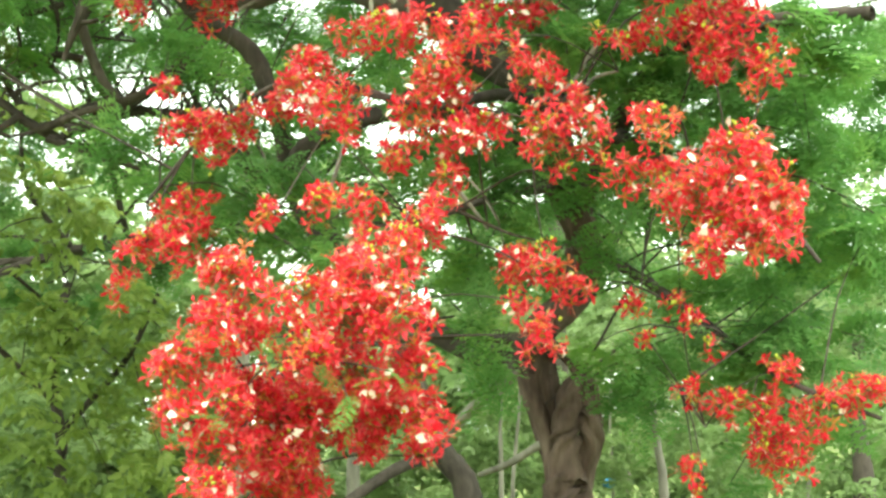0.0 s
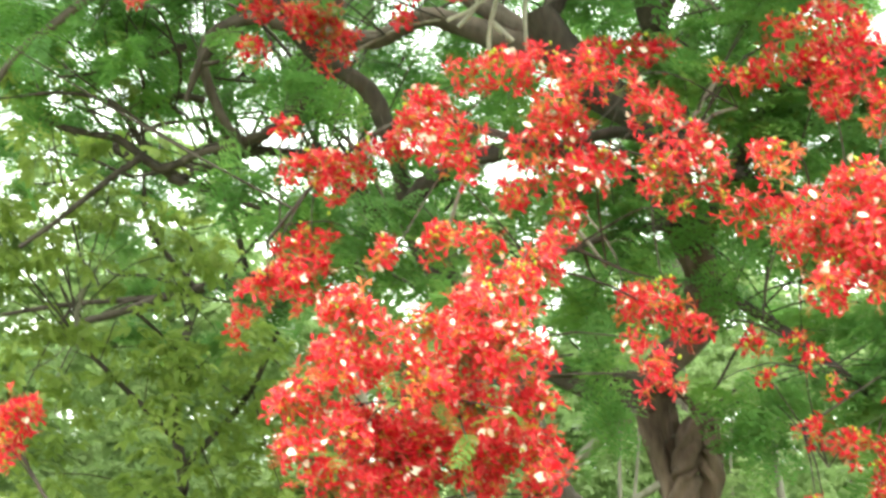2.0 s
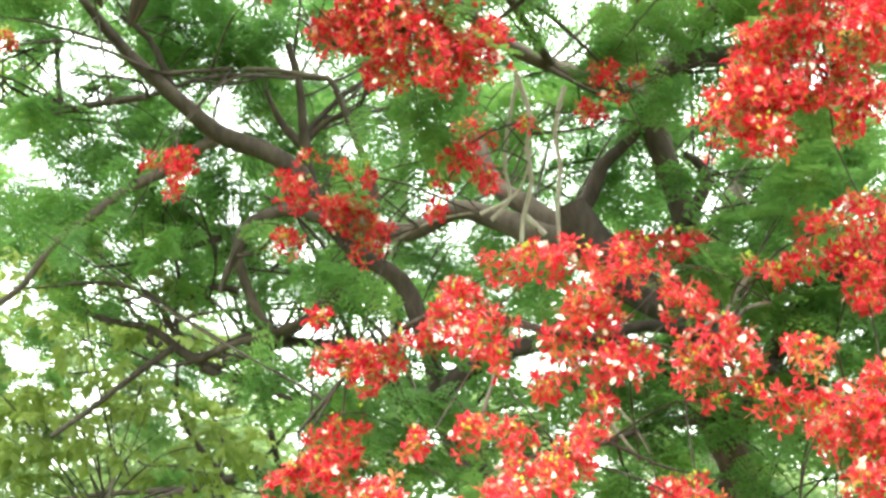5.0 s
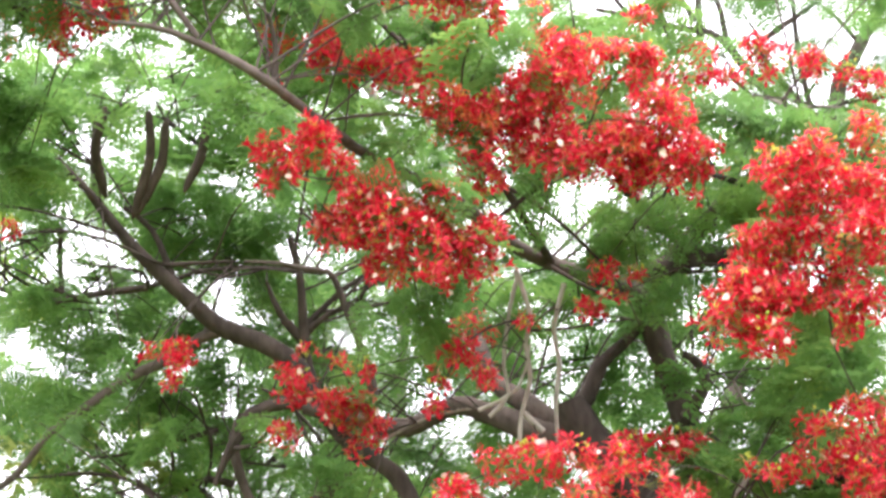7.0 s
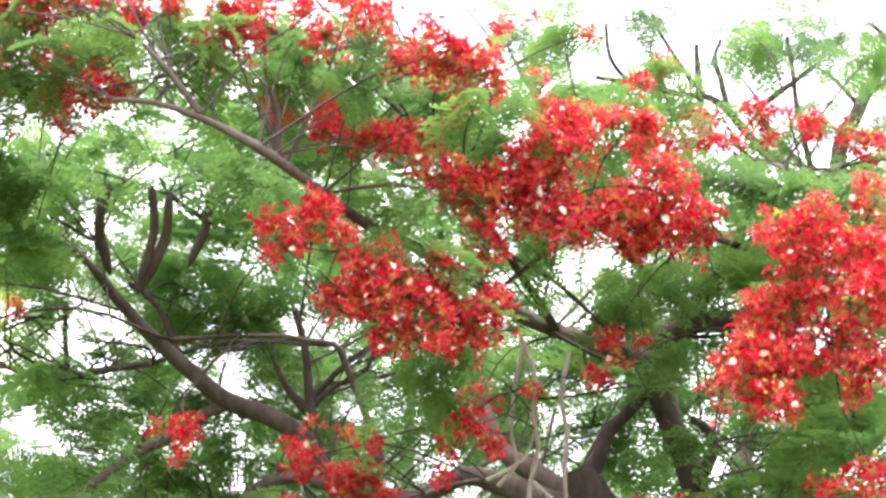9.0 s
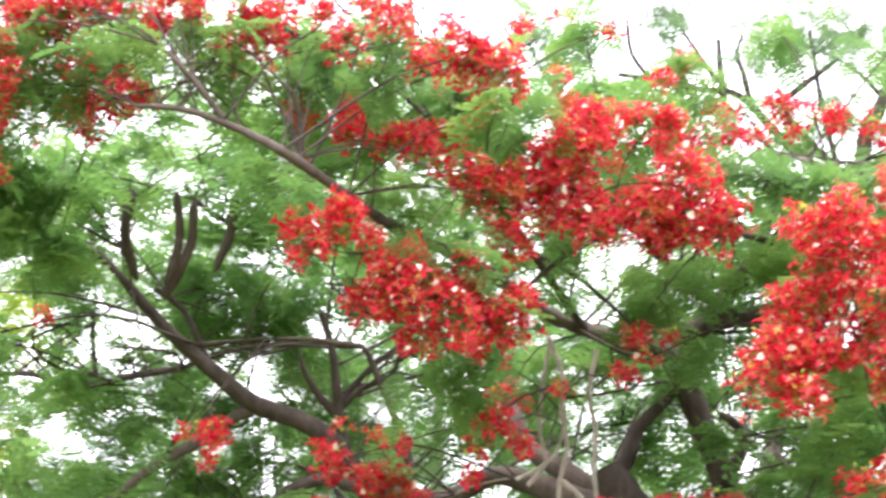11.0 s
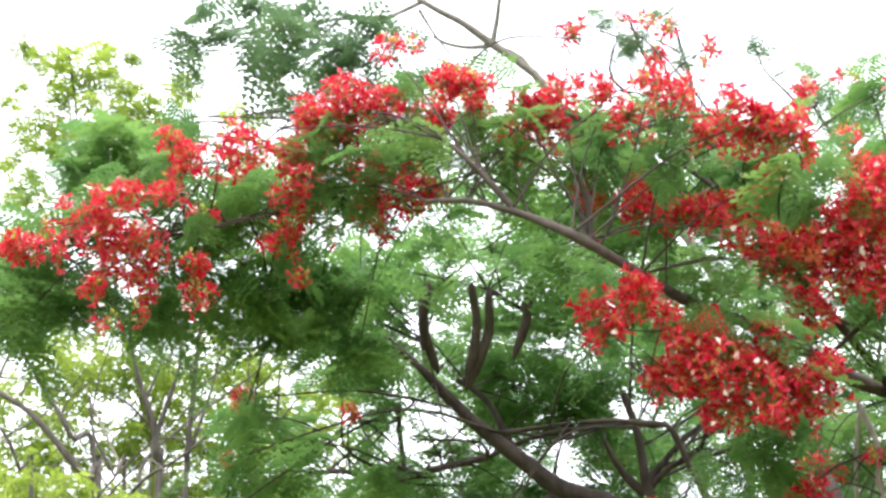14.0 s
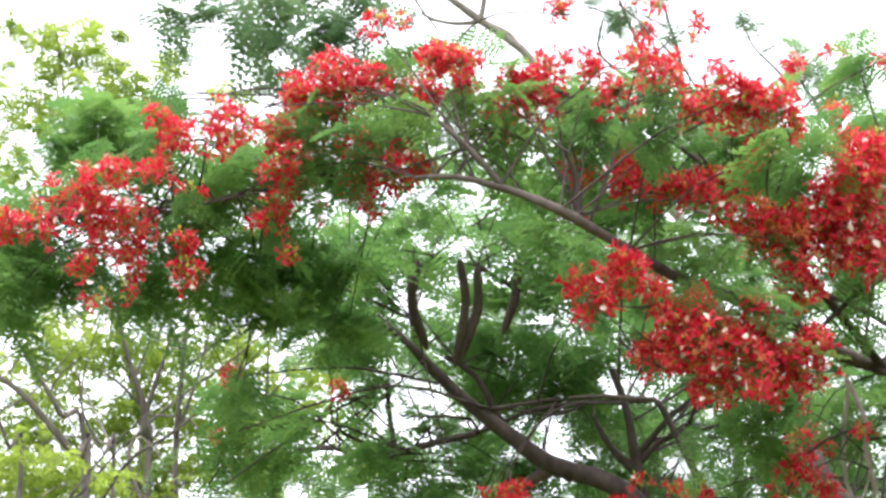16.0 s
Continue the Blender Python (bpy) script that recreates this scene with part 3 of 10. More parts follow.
limb(tree, [(-1.62, 10.52, 4.37, 0.045), (-1.86, 10.52, 4.39, 0.041), (-2.08, 10.53, 4.32, 0.038), (-2.19, 10.58, 4.19, 0.034), (-2.15, 10.68, 3.97, 0.031), (-2.07, 10.78, 3.78, 0.029), (-2, 10.85, 3.67, 0.026), (-2.19, 10.86, 3.63, 0.024), (-2.36, 10.87, 3.57, 0.022)], M_BARK)
limb(tree, [(-2.13, 10.48, 4.18, 0.045), (-2.22, 10.5, 4.01, 0.025), (-2.27, 10.52, 3.87, 0.014)], M_BARK_D)
limb(tree, [(-2.42, 11.19, 3.49, 0.037), (-2.67, 11.18, 3.64, 0.030), (-2.86, 11.19, 3.78, 0.025), (-3.16, 11.17, 3.84, 0.021), (-3.46, 11.14, 3.95, 0.017)], M_BARK_D)
limb(tree, [(-2.01, 10.92, 3.69, 0.025), (-1.76, 10.84, 3.78, 0.026), (-1.54, 10.73, 4.01, 0.027), (-1.38, 10.63, 4.09, 0.028)], M_BARK_D)
limb(tree, [(-1.32, 10.55, 4.43, 0.034), (-1.35, 10.47, 4.59, 0.029), (-1.43, 10.37, 4.8, 0.026), (-1.53, 10.24, 5.05, 0.022), (-1.58, 10.18, 5.12, 0.019), (-1.74, 10.12, 5.13, 0.017), (-1.87, 10.06, 5.14, 0.014), (-2.07, 10, 5.13, 0.012)], M_BARK)
limb(tree, [(-1.7, 10.59, 4.45, 0.046), (-1.75, 10.48, 4.71, 0.038), (-1.76, 10.38, 4.94, 0.031), (-1.78, 10.28, 5.16, 0.026), (-1.83, 10.18, 5.35, 0.021)], M_BARK_D)
limb(tree, [(-1.77, 10.48, 4.79, 0.035), (-1.86, 10.41, 4.87, 0.026), (-1.93, 10.32, 4.98, 0.019), (-1.97, 10.25, 5.08, 0.014)], M_BARK_D)
limb(tree, [(-1.75, 10.48, 4.82, 0.023), (-1.61, 10.43, 4.93, 0.019), (-1.43, 10.4, 4.99, 0.015), (-1.35, 10.33, 5.13, 0.012)], M_BARK_D)
limb(tree, [(-2.57, 10.09, 5.14, 0.019), (-2.4, 10.08, 5.15, 0.014), (-2.15, 10.08, 5.16, 0.011)], M_BARK_D)
limb(tree, [(-2.75, 10.39, 5.1, 0.025), (-3.04, 10.4, 5.07, 0.022), (-3.36, 10.4, 5.02, 0.019), (-3.58, 10.39, 5.07, 0.017), (-3.8, 10.38, 5.12, 0.015)], M_BARK)
limb(tree, [(-0.94, 10.74, 3.2, 0.052), (-0.83, 10.67, 3.35, 0.053), (-0.55, 10.6, 3.49, 0.054), (-0.14, 10.54, 3.55, 0.055), (0.33, 10.5, 3.43, 0.056), (0.7, 10.49, 2.99, 0.057)], M_BARK_D)
limb(tree, [(-2.03, 11.12, 3.72, 0.037), (-2.24, 11.1, 3.69, 0.033), (-2.42, 11.1, 3.6, 0.030), (-2.57, 11.09, 3.56, 0.027), (-2.71, 11.05, 3.67, 0.025), (-2.84, 11.02, 3.76, 0.022), (-2.94, 11.01, 3.77, 0.020)], M_BARK_D)
limb(tree, [(-2.66, 11, 3.62, 0.027), (-2.84, 11.01, 3.5, 0.024), (-3.01, 11.01, 3.37, 0.021), (-3.22, 11, 3.2, 0.019), (-3.43, 10.99, 3.05, 0.017)], M_BARK_D)
limb(tree, [(-2.66, 10.87, 4.24, 0.013), (-2.64, 10.95, 4.09, 0.011), (-2.66, 11.01, 3.92, 0.010), (-2.69, 11.08, 3.71, 0.009)], M_BARK_D)
limb(tree, [(-3.37, 10.73, 3.97, 0.011), (-3.15, 10.82, 4.01, 0.012), (-2.91, 10.92, 3.99, 0.014), (-2.78, 11, 3.9, 0.016), (-2.68, 11.09, 3.71, 0.018)], M_BARK_D)
limb(tree, [(-2.56, 10.96, 3.94, 0.020), (-2.43, 11.03, 4.02, 0.023), (-2.28, 11.12, 4.01, 0.026)], M_BARK_D)
limb(tree, [(-2.36, 10.92, 4.32, 0.020), (-2.56, 10.92, 4.26, 0.017), (-2.74, 10.91, 4.22, 0.014), (-2.95, 10.9, 4.15, 0.011), (-3.17, 10.87, 4.12, 0.009)], M_BARK_D)
limb(tree, [(-2.49, 11.07, 3.49, 0.027), (-2.35, 11.14, 3.44, 0.023), (-2.22, 11.21, 3.4, 0.020), (-1.94, 11.31, 3.33, 0.017)], M_BARK_D)
limb(tree, [(-1.49, 11.12, 4.14, 0.024), (-1.64, 11.17, 3.97, 0.026), (-1.84, 11.2, 3.84, 0.027), (-2.05, 11.22, 3.73, 0.030)], M_BARK_D)
limb(tree, [(-1.78, 11.08, 4.1, 0.009), (-2, 11.09, 4.12, 0.008), (-2.22, 11.1, 4.15, 0.007)], M_BARK_D)
limb(tree, [(-2.75, 10.93, 3.9, 0.011), (-2.86, 10.94, 3.94, 0.009), (-3.01, 10.96, 3.91, 0.007)], M_BARK_D)
limb(tree, [(-2.41, 10.91, 4.32, 0.015), (-2.41, 11.01, 4.13, 0.010), (-2.47, 11.09, 3.93, 0.007)], M_BARK_D)
limb(tree, [(-1.67, 11.13, 3.96, 0.011), (-1.73, 11.15, 4.08, 0.009), (-1.81, 11.18, 4.13, 0.007)], M_BARK_D)
limb(tree, [(-3.59, 10.16, 5.01, 0.013), (-3.36, 10.25, 4.95, 0.013), (-3.07, 10.32, 5.03, 0.014), (-2.73, 10.39, 5.11, 0.014), (-2.38, 10.43, 5.23, 0.015), (-2.03, 10.49, 5.26, 0.016), (-1.68, 10.56, 5.25, 0.016)], M_BARK_D)
limb(tree, [(-3.03, 9.9, 6.13, 0.023), (-3.06, 10, 5.87, 0.025), (-3.05, 10.12, 5.6, 0.027)], M_BARK_D)
limb(tree, [(-3.26, 10.13, 5.4, 0.016), (-3.27, 10.19, 5.23, 0.018), (-3.26, 10.26, 5.03, 0.020)], M_BARK_D)
limb(tree, [(-2.63, 10.03, 6.09, 0.018), (-2.37, 10.17, 5.93, 0.015), (-2.09, 10.26, 5.84, 0.013), (-1.95, 10.31, 5.79, 0.011)], M_BARK_D)
limb(tree, [(-2.89, 10.18, 5.56, 0.018), (-2.72, 10.27, 5.44, 0.021), (-2.59, 10.41, 5.15, 0.025)], M_BARK_D)
limb(tree, [(-1.36, 10.6, 5.27, 0.018), (-1.54, 10.61, 5.16, 0.020), (-1.69, 10.64, 5.02, 0.022), (-1.79, 10.65, 4.92, 0.025)], M_BARK_D)
limb(tree, [(-1, 10.98, 3.6, 0.028), (-0.97, 11.01, 3.42, 0.031), (-0.94, 11.04, 3.25, 0.033), (-0.9, 11.07, 3.06, 0.036)], M_BARK)
limb(tree, [(0.68, 10.47, 2.09, 0.050), (0.36, 9.78, 2.13, 0.038), (0.01, 9.2, 2.12, 0.028), (-0.35, 8.6, 2.05, 0.020), (-0.6, 8.35, 1.93, 0.016), (-0.9, 8.2, 1.85, 0.012)], M_BARK_D)
limb(tree, [(0.67, 10.38, 3.06, 0.043), (0.36, 9.5, 2.9, 0.027), (-0.01, 8.73, 2.69, 0.017), (-0.22, 8.34, 2.59, 0.011)], M_BARK_D)
limb(tree, [(0.59, 10.3, 3.55, 0.047), (0.3, 9.42, 3.42, 0.034), (-0.06, 8.75, 3.23, 0.025), (-0.39, 8.53, 3.28, 0.019), (-0.72, 8.5, 3.33, 0.015), (-1.12, 8.69, 3.15, 0.012), (-1.48, 8.8, 2.77, 0.010)], M_BARK_D)
limb(tree, [(0.97, 9.81, 3.28, 0.041), (1.12, 9.02, 2.99, 0.028), (1.32, 8.42, 2.79, 0.020), (1.53, 8, 2.57, 0.014), (1.68, 7.89, 2.35, 0.010)], M_BARK_D)
limb(tree, [(0.86, 10.51, 2.7, 0.037), (1.15, 9.9, 2.44, 0.029), (1.43, 9.48, 2.16, 0.022), (1.62, 9.05, 1.93, 0.018), (1.85, 8.81, 1.78, 0.014), (2.14, 8.74, 1.66, 0.011)], M_BARK_D)
limb(tree, [(0.83, 9.68, 5.01, 0.049), (0.87, 8.86, 4.62, 0.033), (1.01, 8.21, 4.31, 0.023), (1.19, 8, 4.21, 0.016)], M_BARK_D)
limb(tree, [(0, 9.15, 5.37, 0.016), (-0.23, 8.54, 5.02, 0.013), (-0.51, 8.32, 4.72, 0.011), (-0.83, 8.15, 4.52, 0.009), (-1.21, 8.09, 4.56, 0.008), (-1.4, 8.01, 4.7, 0.007)], M_BARK_D)
limb(tree, [(0.87, 9.25, 5.3, 0.019), (0.63, 8.87, 5.21, 0.015), (0.26, 8.51, 5.1, 0.011), (-0.11, 8.28, 5.13, 0.009), (-0.4, 8.22, 5.24, 0.007)], M_BARK_D)
limb(tree, [(0.52, 9.78, 5.09, 0.056), (0.9, 9.24, 5.32, 0.048), (1.11, 9.1, 5.35, 0.043), (1.26, 9.06, 5.4, 0.039), (1.31, 9.01, 5.48, 0.035)], M_BARK_D)
limb(tree, [(-2.44, 8.24, 5.88, 0.020), (-2.65, 7.99, 5.78, 0.017), (-2.93, 7.73, 5.64, 0.014), (-3.23, 7.54, 5.54, 0.012), (-3.49, 7.37, 5.41, 0.010), (-3.77, 7.14, 5.34, 0.008), (-4.07, 6.91, 5.23, 0.007)], M_BARK_D)
limb(tree, [(-2.34, 8.11, 6.17, 0.014), (-2.56, 7.91, 6.2, 0.011), (-2.81, 7.73, 6.15, 0.009), (-3.07, 7.57, 6.05, 0.007)], M_BARK_D)
limb(tree, [(-0.19, 9.73, 4.99, 0.029), (-0.41, 9.02, 5.14, 0.023), (-0.69, 8.64, 5.49, 0.019), (-0.91, 8.4, 5.72, 0.015), (-1.28, 8.21, 6, 0.013), (-1.65, 8.06, 6.14, 0.010)], M_BARK_D)
for spot in [
        (-0.53, 7.38, 1.88, 0.09, 0.04, 2), (-0.23, 7.39, 1.87, 0.07, 0.04, 2), (-0.92, 7.34, 1.67, 0.06, 0.06, 2),
        (-0.39, 7.39, 1.72, 0.09, 0.04, 2), (-0.72, 7.35, 2.01, 0.06, 0.04, 2), (-0.2, 7.38, 2.1, 0.06, 0.04, 2)]:
    leaf_clump(tree, *spot, size=0.19)
limb(tree, [(-0.6, 8.35, 1.9, 0.017), (-0.9, 8.5, 1.35, 0.014), (-1.76, 8.5, 1.14, 0.012), (-2.37, 8.47, 1.39, 0.010), (-2.65, 8.6, 1.71, 0.009)], M_BARK_D)
limb(tree, [(-0.4, 9.35, 4.84, 0.018), (-0.32, 9.43, 4.6, 0.017), (-0.35, 9.48, 4.45, 0.016), (-0.32, 9.53, 4.27, 0.015), (-0.37, 9.58, 4.08, 0.014), (-0.38, 9.61, 3.93, 0.013)], M_SHOOT, name="hanging_shoot", sides=6)
limb(tree, [(-0.13, 9.38, 4.77, 0.016), (-0.19, 9.45, 4.53, 0.015), (-0.16, 9.51, 4.35, 0.014), (-0.18, 9.57, 4.14, 0.013), (-0.17, 9.62, 3.93, 0.012)], M_SHOOT, name="hanging_shoot", sides=6)
limb(tree, [(-0.39, 9.36, 4.81, 0.014), (-0.44, 9.42, 4.6, 0.013), (-0.47, 9.51, 4.33, 0.012), (-0.44, 9.55, 4.18, 0.012), (-0.55, 9.58, 4.06, 0.011)], M_SHOOT, name="hanging_shoot", sides=6)
limb(tree, [(-0.36, 9.58, 4.08, 0.020), (-0.25, 9.61, 3.98, 0.015)], M_SHOOT, name="hanging_shoot", sides=6)
limb(tree, [(-0.61, 9.56, 4.09, 0.011), (-0.39, 9.54, 4.21, 0.009), (-0.32, 9.48, 4.45, 0.008)], M_SHOOT, name="hanging_shoot", sides=6)
limb(tree, [(0.78, 8.75, 3.54, 0.013), (0.72, 8.78, 3.45, 0.012), (0.65, 8.8, 3.35, 0.011), (0.48, 8.83, 3.26, 0.010), (0.46, 8.85, 3.17, 0.009)], M_TWIG, name="twig", sides=6)
limb(tree, [(-0.01, 8.9, 2.94, 0.013), (0.11, 8.92, 2.8, 0.011), (0.23, 8.94, 2.64, 0.009)], M_TWIG, name="twig", sides=6)
limb(tree, [(0.06, 8.9, 2.97, 0.007), (0.19, 8.91, 2.83, 0.006), (0.28, 8.93, 2.68, 0.005)], M_TWIG, name="twig", sides=6)
limb(tree, [(1.18, 8.92, 1.82, 0.010), (1.3, 8.91, 1.63, 0.007)], M_TWIG, name="twig", sides=6)
limb(tree, [(1.07, 8.87, 5.11, 0.015), (1.06, 8.75, 5.41, 0.014), (1.02, 8.7, 5.54, 0.013), (0.9, 8.7, 5.56, 0.012), (0.87, 8.79, 5.37, 0.011)], M_TWIG, name="twig", sides=6)
limb(tree, [(1.04, 8.71, 5.5, 0.014), (1.22, 8.68, 5.51, 0.011), (1.39, 8.67, 5.49, 0.010)], M_TWIG, name="twig", sides=6)
limb(tree, [(-0.8, 8.55, 5.43, 0.015), (-0.65, 8.58, 5.38, 0.013), (-0.47, 8.58, 5.4, 0.010)], M_TWIG, name="twig", sides=6)
limb(tree, [(0.66, 8.82, 3.28, 0.011), (0.77, 8.79, 3.38, 0.010), (0.89, 8.77, 3.41, 0.008)], M_TWIG, name="twig", sides=6)
limb(tree, [(-0.58, 8.9, 2.81, 0.011), (-0.51, 8.87, 3.01, 0.010), (-0.46, 8.84, 3.21, 0.008)], M_TWIG, name="twig", sides=6)
limb(tree, [(-1.15, 9.85, 4, 0.010), (-0.89, 9.84, 4.13, 0.008), (-0.63, 9.85, 4.18, 0.007)], M_TWIG, name="twig", sides=6)
limb(tree, [(0.8, 9.6, 4.27, 0.008), (0.92, 9.64, 4.08, 0.007), (1.16, 9.63, 4.04, 0.006)], M_TWIG, name="twig", sides=6)
limb(tree, [(0.63, 10.47, 2, 0.043), (0.47, 10.58, 1.98, 0.040), (0.25, 10.79, 1.84, 0.037), (0.11, 11, 1.71, 0.035), (-0.1, 11.2, 1.5, 0.032)], M_PALE)
limb(tree, [(0.57, 10.48, 1.55, 0.027), (0.38, 10.69, 1.43, 0.022), (0.21, 11, 1.36, 0.017)], M_PALE)
limb(tree, [(0.51, 10.48, 2.03, 0.033), (0.44, 10.38, 2.09, 0.022), (0.36, 10.38, 2.16, 0.015)], M_BARK)
seed_pod(tree, [(-2.68, 8.90, 5.67), (-2.74, 8.98, 5.45), (-2.69, 9.10, 5.19)], 0.031)
seed_pod(tree, [(-2.45, 8.97, 5.67), (-2.45, 9.07, 5.44), (-2.55, 9.18, 5.10)], 0.028)
seed_pod(tree, [(-2.36, 9.01, 5.63), (-2.39, 9.10, 5.40), (-2.53, 9.18, 5.11)], 0.03)
seed_pod(tree, [(-2.13, 9.05, 5.67), (-2.17, 9.13, 5.47), (-2.27, 9.19, 5.26)], 0.029)
# blossom: centre, half width, half height
# great truss low over the clearing
for spot in [
        (-0.82, 7.48, 2.26, 0.17, 0.13), (-0.93, 7.45, 2.09, 0.17, 0.12), (-0.61, 7.54, 2.19, 0.14, 0.1),
        (-0.27, 7.59, 2.31, 0.22, 0.12), (-0.2, 7.62, 2.46, 0.15, 0.07), (-0.42, 7.58, 2.14, 0.19, 0.15),
        (-0.18, 7.55, 2.14, 0.17, 0.14), (-0.65, 7.51, 2, 0.22, 0.14), (-0.37, 7.63, 1.95, 0.19, 0.12),
        (-0.08, 7.69, 1.95, 0.1, 0.15), (-1.09, 7.53, 1.88, 0.15, 0.12), (-0.91, 7.47, 1.78, 0.14, 0.12),
        (-1.11, 7.46, 1.71, 0.1, 0.1), (-0.07, 7.7, 1.68, 0.1, 0.12), (-0.9, 7.56, 1.59, 0.17, 0.12)]:
    flower_cluster(tree, *spot, 0.95, 0.24, single=True)
for spot in [
        (-0.98, 7.43, 1.41, 0.14, 0.1)]:
    flower_cluster(tree, *spot, 0.95, 0.24, single=True)
# its shaded underside
for spot in [
        (-0.79, 7.95, 1.77, 0.2, 0.11), (-0.54, 7.91, 1.75, 0.23, 0.13), (-0.25, 7.96, 1.75, 0.2, 0.13),
        (-0.44, 7.96, 1.6, 0.19, 0.08), (-0.72, 7.92, 1.53, 0.2, 0.13), (-0.86, 7.98, 1.37, 0.14, 0.08),
        (-0.64, 7.97, 1.4, 0.11, 0.08), (-0.09, 7.96, 1.53, 0.08, 0.04)]:
    flower_cluster(tree, *spot, 1.4, 0.16, single=True)
# trusses across the trunk
for spot in [
        (-0.32, 8.29, 3.55, 0.19, 0.11), (-0.1, 8.32, 3.58, 0.16, 0.11), (0.19, 8.19, 3.47, 0.16, 0.13),
        (0.38, 8.3, 3.3, 0.13, 0.11), (0.03, 8.26, 3.35, 0.13, 0.11), (-0.67, 8.29, 3.29, 0.16, 0.13),
        (-0.51, 8.25, 3.19, 0.13, 0.16), (-0.61, 8.29, 3.39, 0.11, 0.07), (-0.08, 8.35, 3.18, 0.19, 0.14),
        (0.05, 8.36, 3.01, 0.16, 0.13), (-0.16, 8.33, 2.93, 0.11, 0.08), (0.19, 8.34, 3.09, 0.08, 0.11),
        (-0.46, 8.3, 3.01, 0.07, 0.08), (-0.03, 8.33, 2.85, 0.11, 0.08)]:
    flower_cluster(tree, *spot, 0.66, 0.2, single=True)
for spot in [
        (-1.35, 8.49, 3.28, 0.08, 0.06), (-1.24, 8.46, 3.11, 0.14, 0.11), (-1.12, 8.62, 3.08, 0.11, 0.1),
        (-0.96, 8.6, 3.18, 0.1, 0.1), (-0.82, 8.45, 3.13, 0.05, 0.11), (-1.23, 8.61, 2.71, 0.14, 0.14),
        (-1.35, 8.52, 2.56, 0.14, 0.11), (-1.53, 8.58, 2.43, 0.08, 0.14), (-1.44, 8.58, 2.57, 0.06, 0.06)]:
    flower_cluster(tree, *spot, 0.66, 0.1)
for spot in [
        (-0.52, 8.05, 2.63, 0.1, 0.1), (-0.35, 8.16, 2.64, 0.13, 0.08), (-0.16, 8.17, 2.61, 0.16, 0.1),
        (-0.01, 8.24, 2.65, 0.08, 0.11), (-0.32, 8.13, 2.48, 0.08, 0.08), (-0.8, 8.19, 2.63, 0.07, 0.09)]:
    flower_cluster(tree, *spot, 0.66, 0.16, single=True)
for spot in [
        (0.5, 8.2, 3.03, 0.12, 0.13), (0.66, 8.23, 3.04, 0.13, 0.13), (0.76, 8.22, 2.87, 0.07, 0.05),
        (0.58, 8.37, 2.85, 0.05, 0.05), (0.56, 8.27, 3.17, 0.11, 0.04), (0.31, 8.5, 2.43, 0.11, 0.1),
        (0.5, 8.38, 2.42, 0.13, 0.13), (0.6, 8.4, 2.31, 0.08, 0.11), (0.36, 8.42, 2.26, 0.07, 0.05),
        (0.49, 8.33, 2.12, 0.11, 0.11)]:
    flower_cluster(tree, *spot, 0.7, 0.2, single=True)
for spot in [
        (0.95, 7.77, 2.95, 0.1, 0.1), (0.96, 7.9, 2.69, 0.13, 0.15), (1.12, 7.77, 2.72, 0.15, 0.15),
        (1.29, 7.75, 2.87, 0.13, 0.1), (1.38, 7.73, 2.81, 0.08, 0.13), (1.29, 7.81, 2.63, 0.18, 0.15),
        (1.14, 7.8, 2.43, 0.13, 0.1), (1.35, 7.78, 2.47, 0.13, 0.15), (1.46, 7.77, 2.59, 0.1, 0.2)]:
    flower_cluster(tree, *spot, 0.8, 0.22, single=True)
for spot in [
        (0.76, 8.36, 3.52, 0.05, 0.04), (0.86, 8.3, 3.45, 0.08, 0.05), (1, 8.37, 3.55, 0.11, 0.07),
        (1.14, 8.18, 3.69, 0.11, 0.11), (1.29, 8.16, 3.73, 0.14, 0.05), (1.27, 8.23, 3.43, 0.11, 0.14),
        (1.47, 8.3, 3.6, 0.11, 0.17), (1.38, 8.29, 3.33, 0.14, 0.05), (1.17, 8.24, 3.51, 0.07, 0.07),
        (1.55, 8.21, 3.31, 0.11, 0.11)]:
    flower_cluster(tree, *spot, 0.6, 0.08)
# sparse low trusses
for spot in [
        (0.97, 8.8, 2.24, 0.1, 0.06), (1.01, 8.72, 2.06, 0.06, 0.04), (1.19, 8.68, 2.14, 0.08, 0.04),
        (1.32, 8.78, 2.03, 0.04, 0.04), (1.17, 8.68, 2.22, 0.08, 0.04), (1.62, 8.67, 1.94, 0.1, 0.08),
        (1.19, 8.77, 1.81, 0.07, 0.06), (1.35, 8.72, 1.75, 0.11, 0.08), (1.55, 8.71, 1.72, 0.1, 0.07),
        (1.64, 8.78, 1.53, 0.17, 0.13), (1.52, 8.69, 1.56, 0.11, 0.11), (1.21, 8.69, 1.43, 0.06, 0.08),
        (1.85, 8.54, 1.75, 0.11, 0.11), (2, 8.61, 1.75, 0.11, 0.11), (2.08, 8.58, 1.8, 0.06, 0.08)]:
    flower_cluster(tree, *spot, 0.55, 0.12)
for spot in [
        (1.68, 8.7, 1.45, 0.08, 0.08), (1.27, 8.73, 1.32, 0.08, 0.03)]:
    flower_cluster(tree, *spot, 0.55, 0.12)
for spot in [
        (-2.63, 8.47, 1.89, 0.13, 0.11), (-2.69, 8.43, 1.83, 0.08, 0.1), (-2.7, 8.45, 1.67, 0.03, 0.04)]:
    flower_cluster(tree, *spot, 0.9, 0.06)
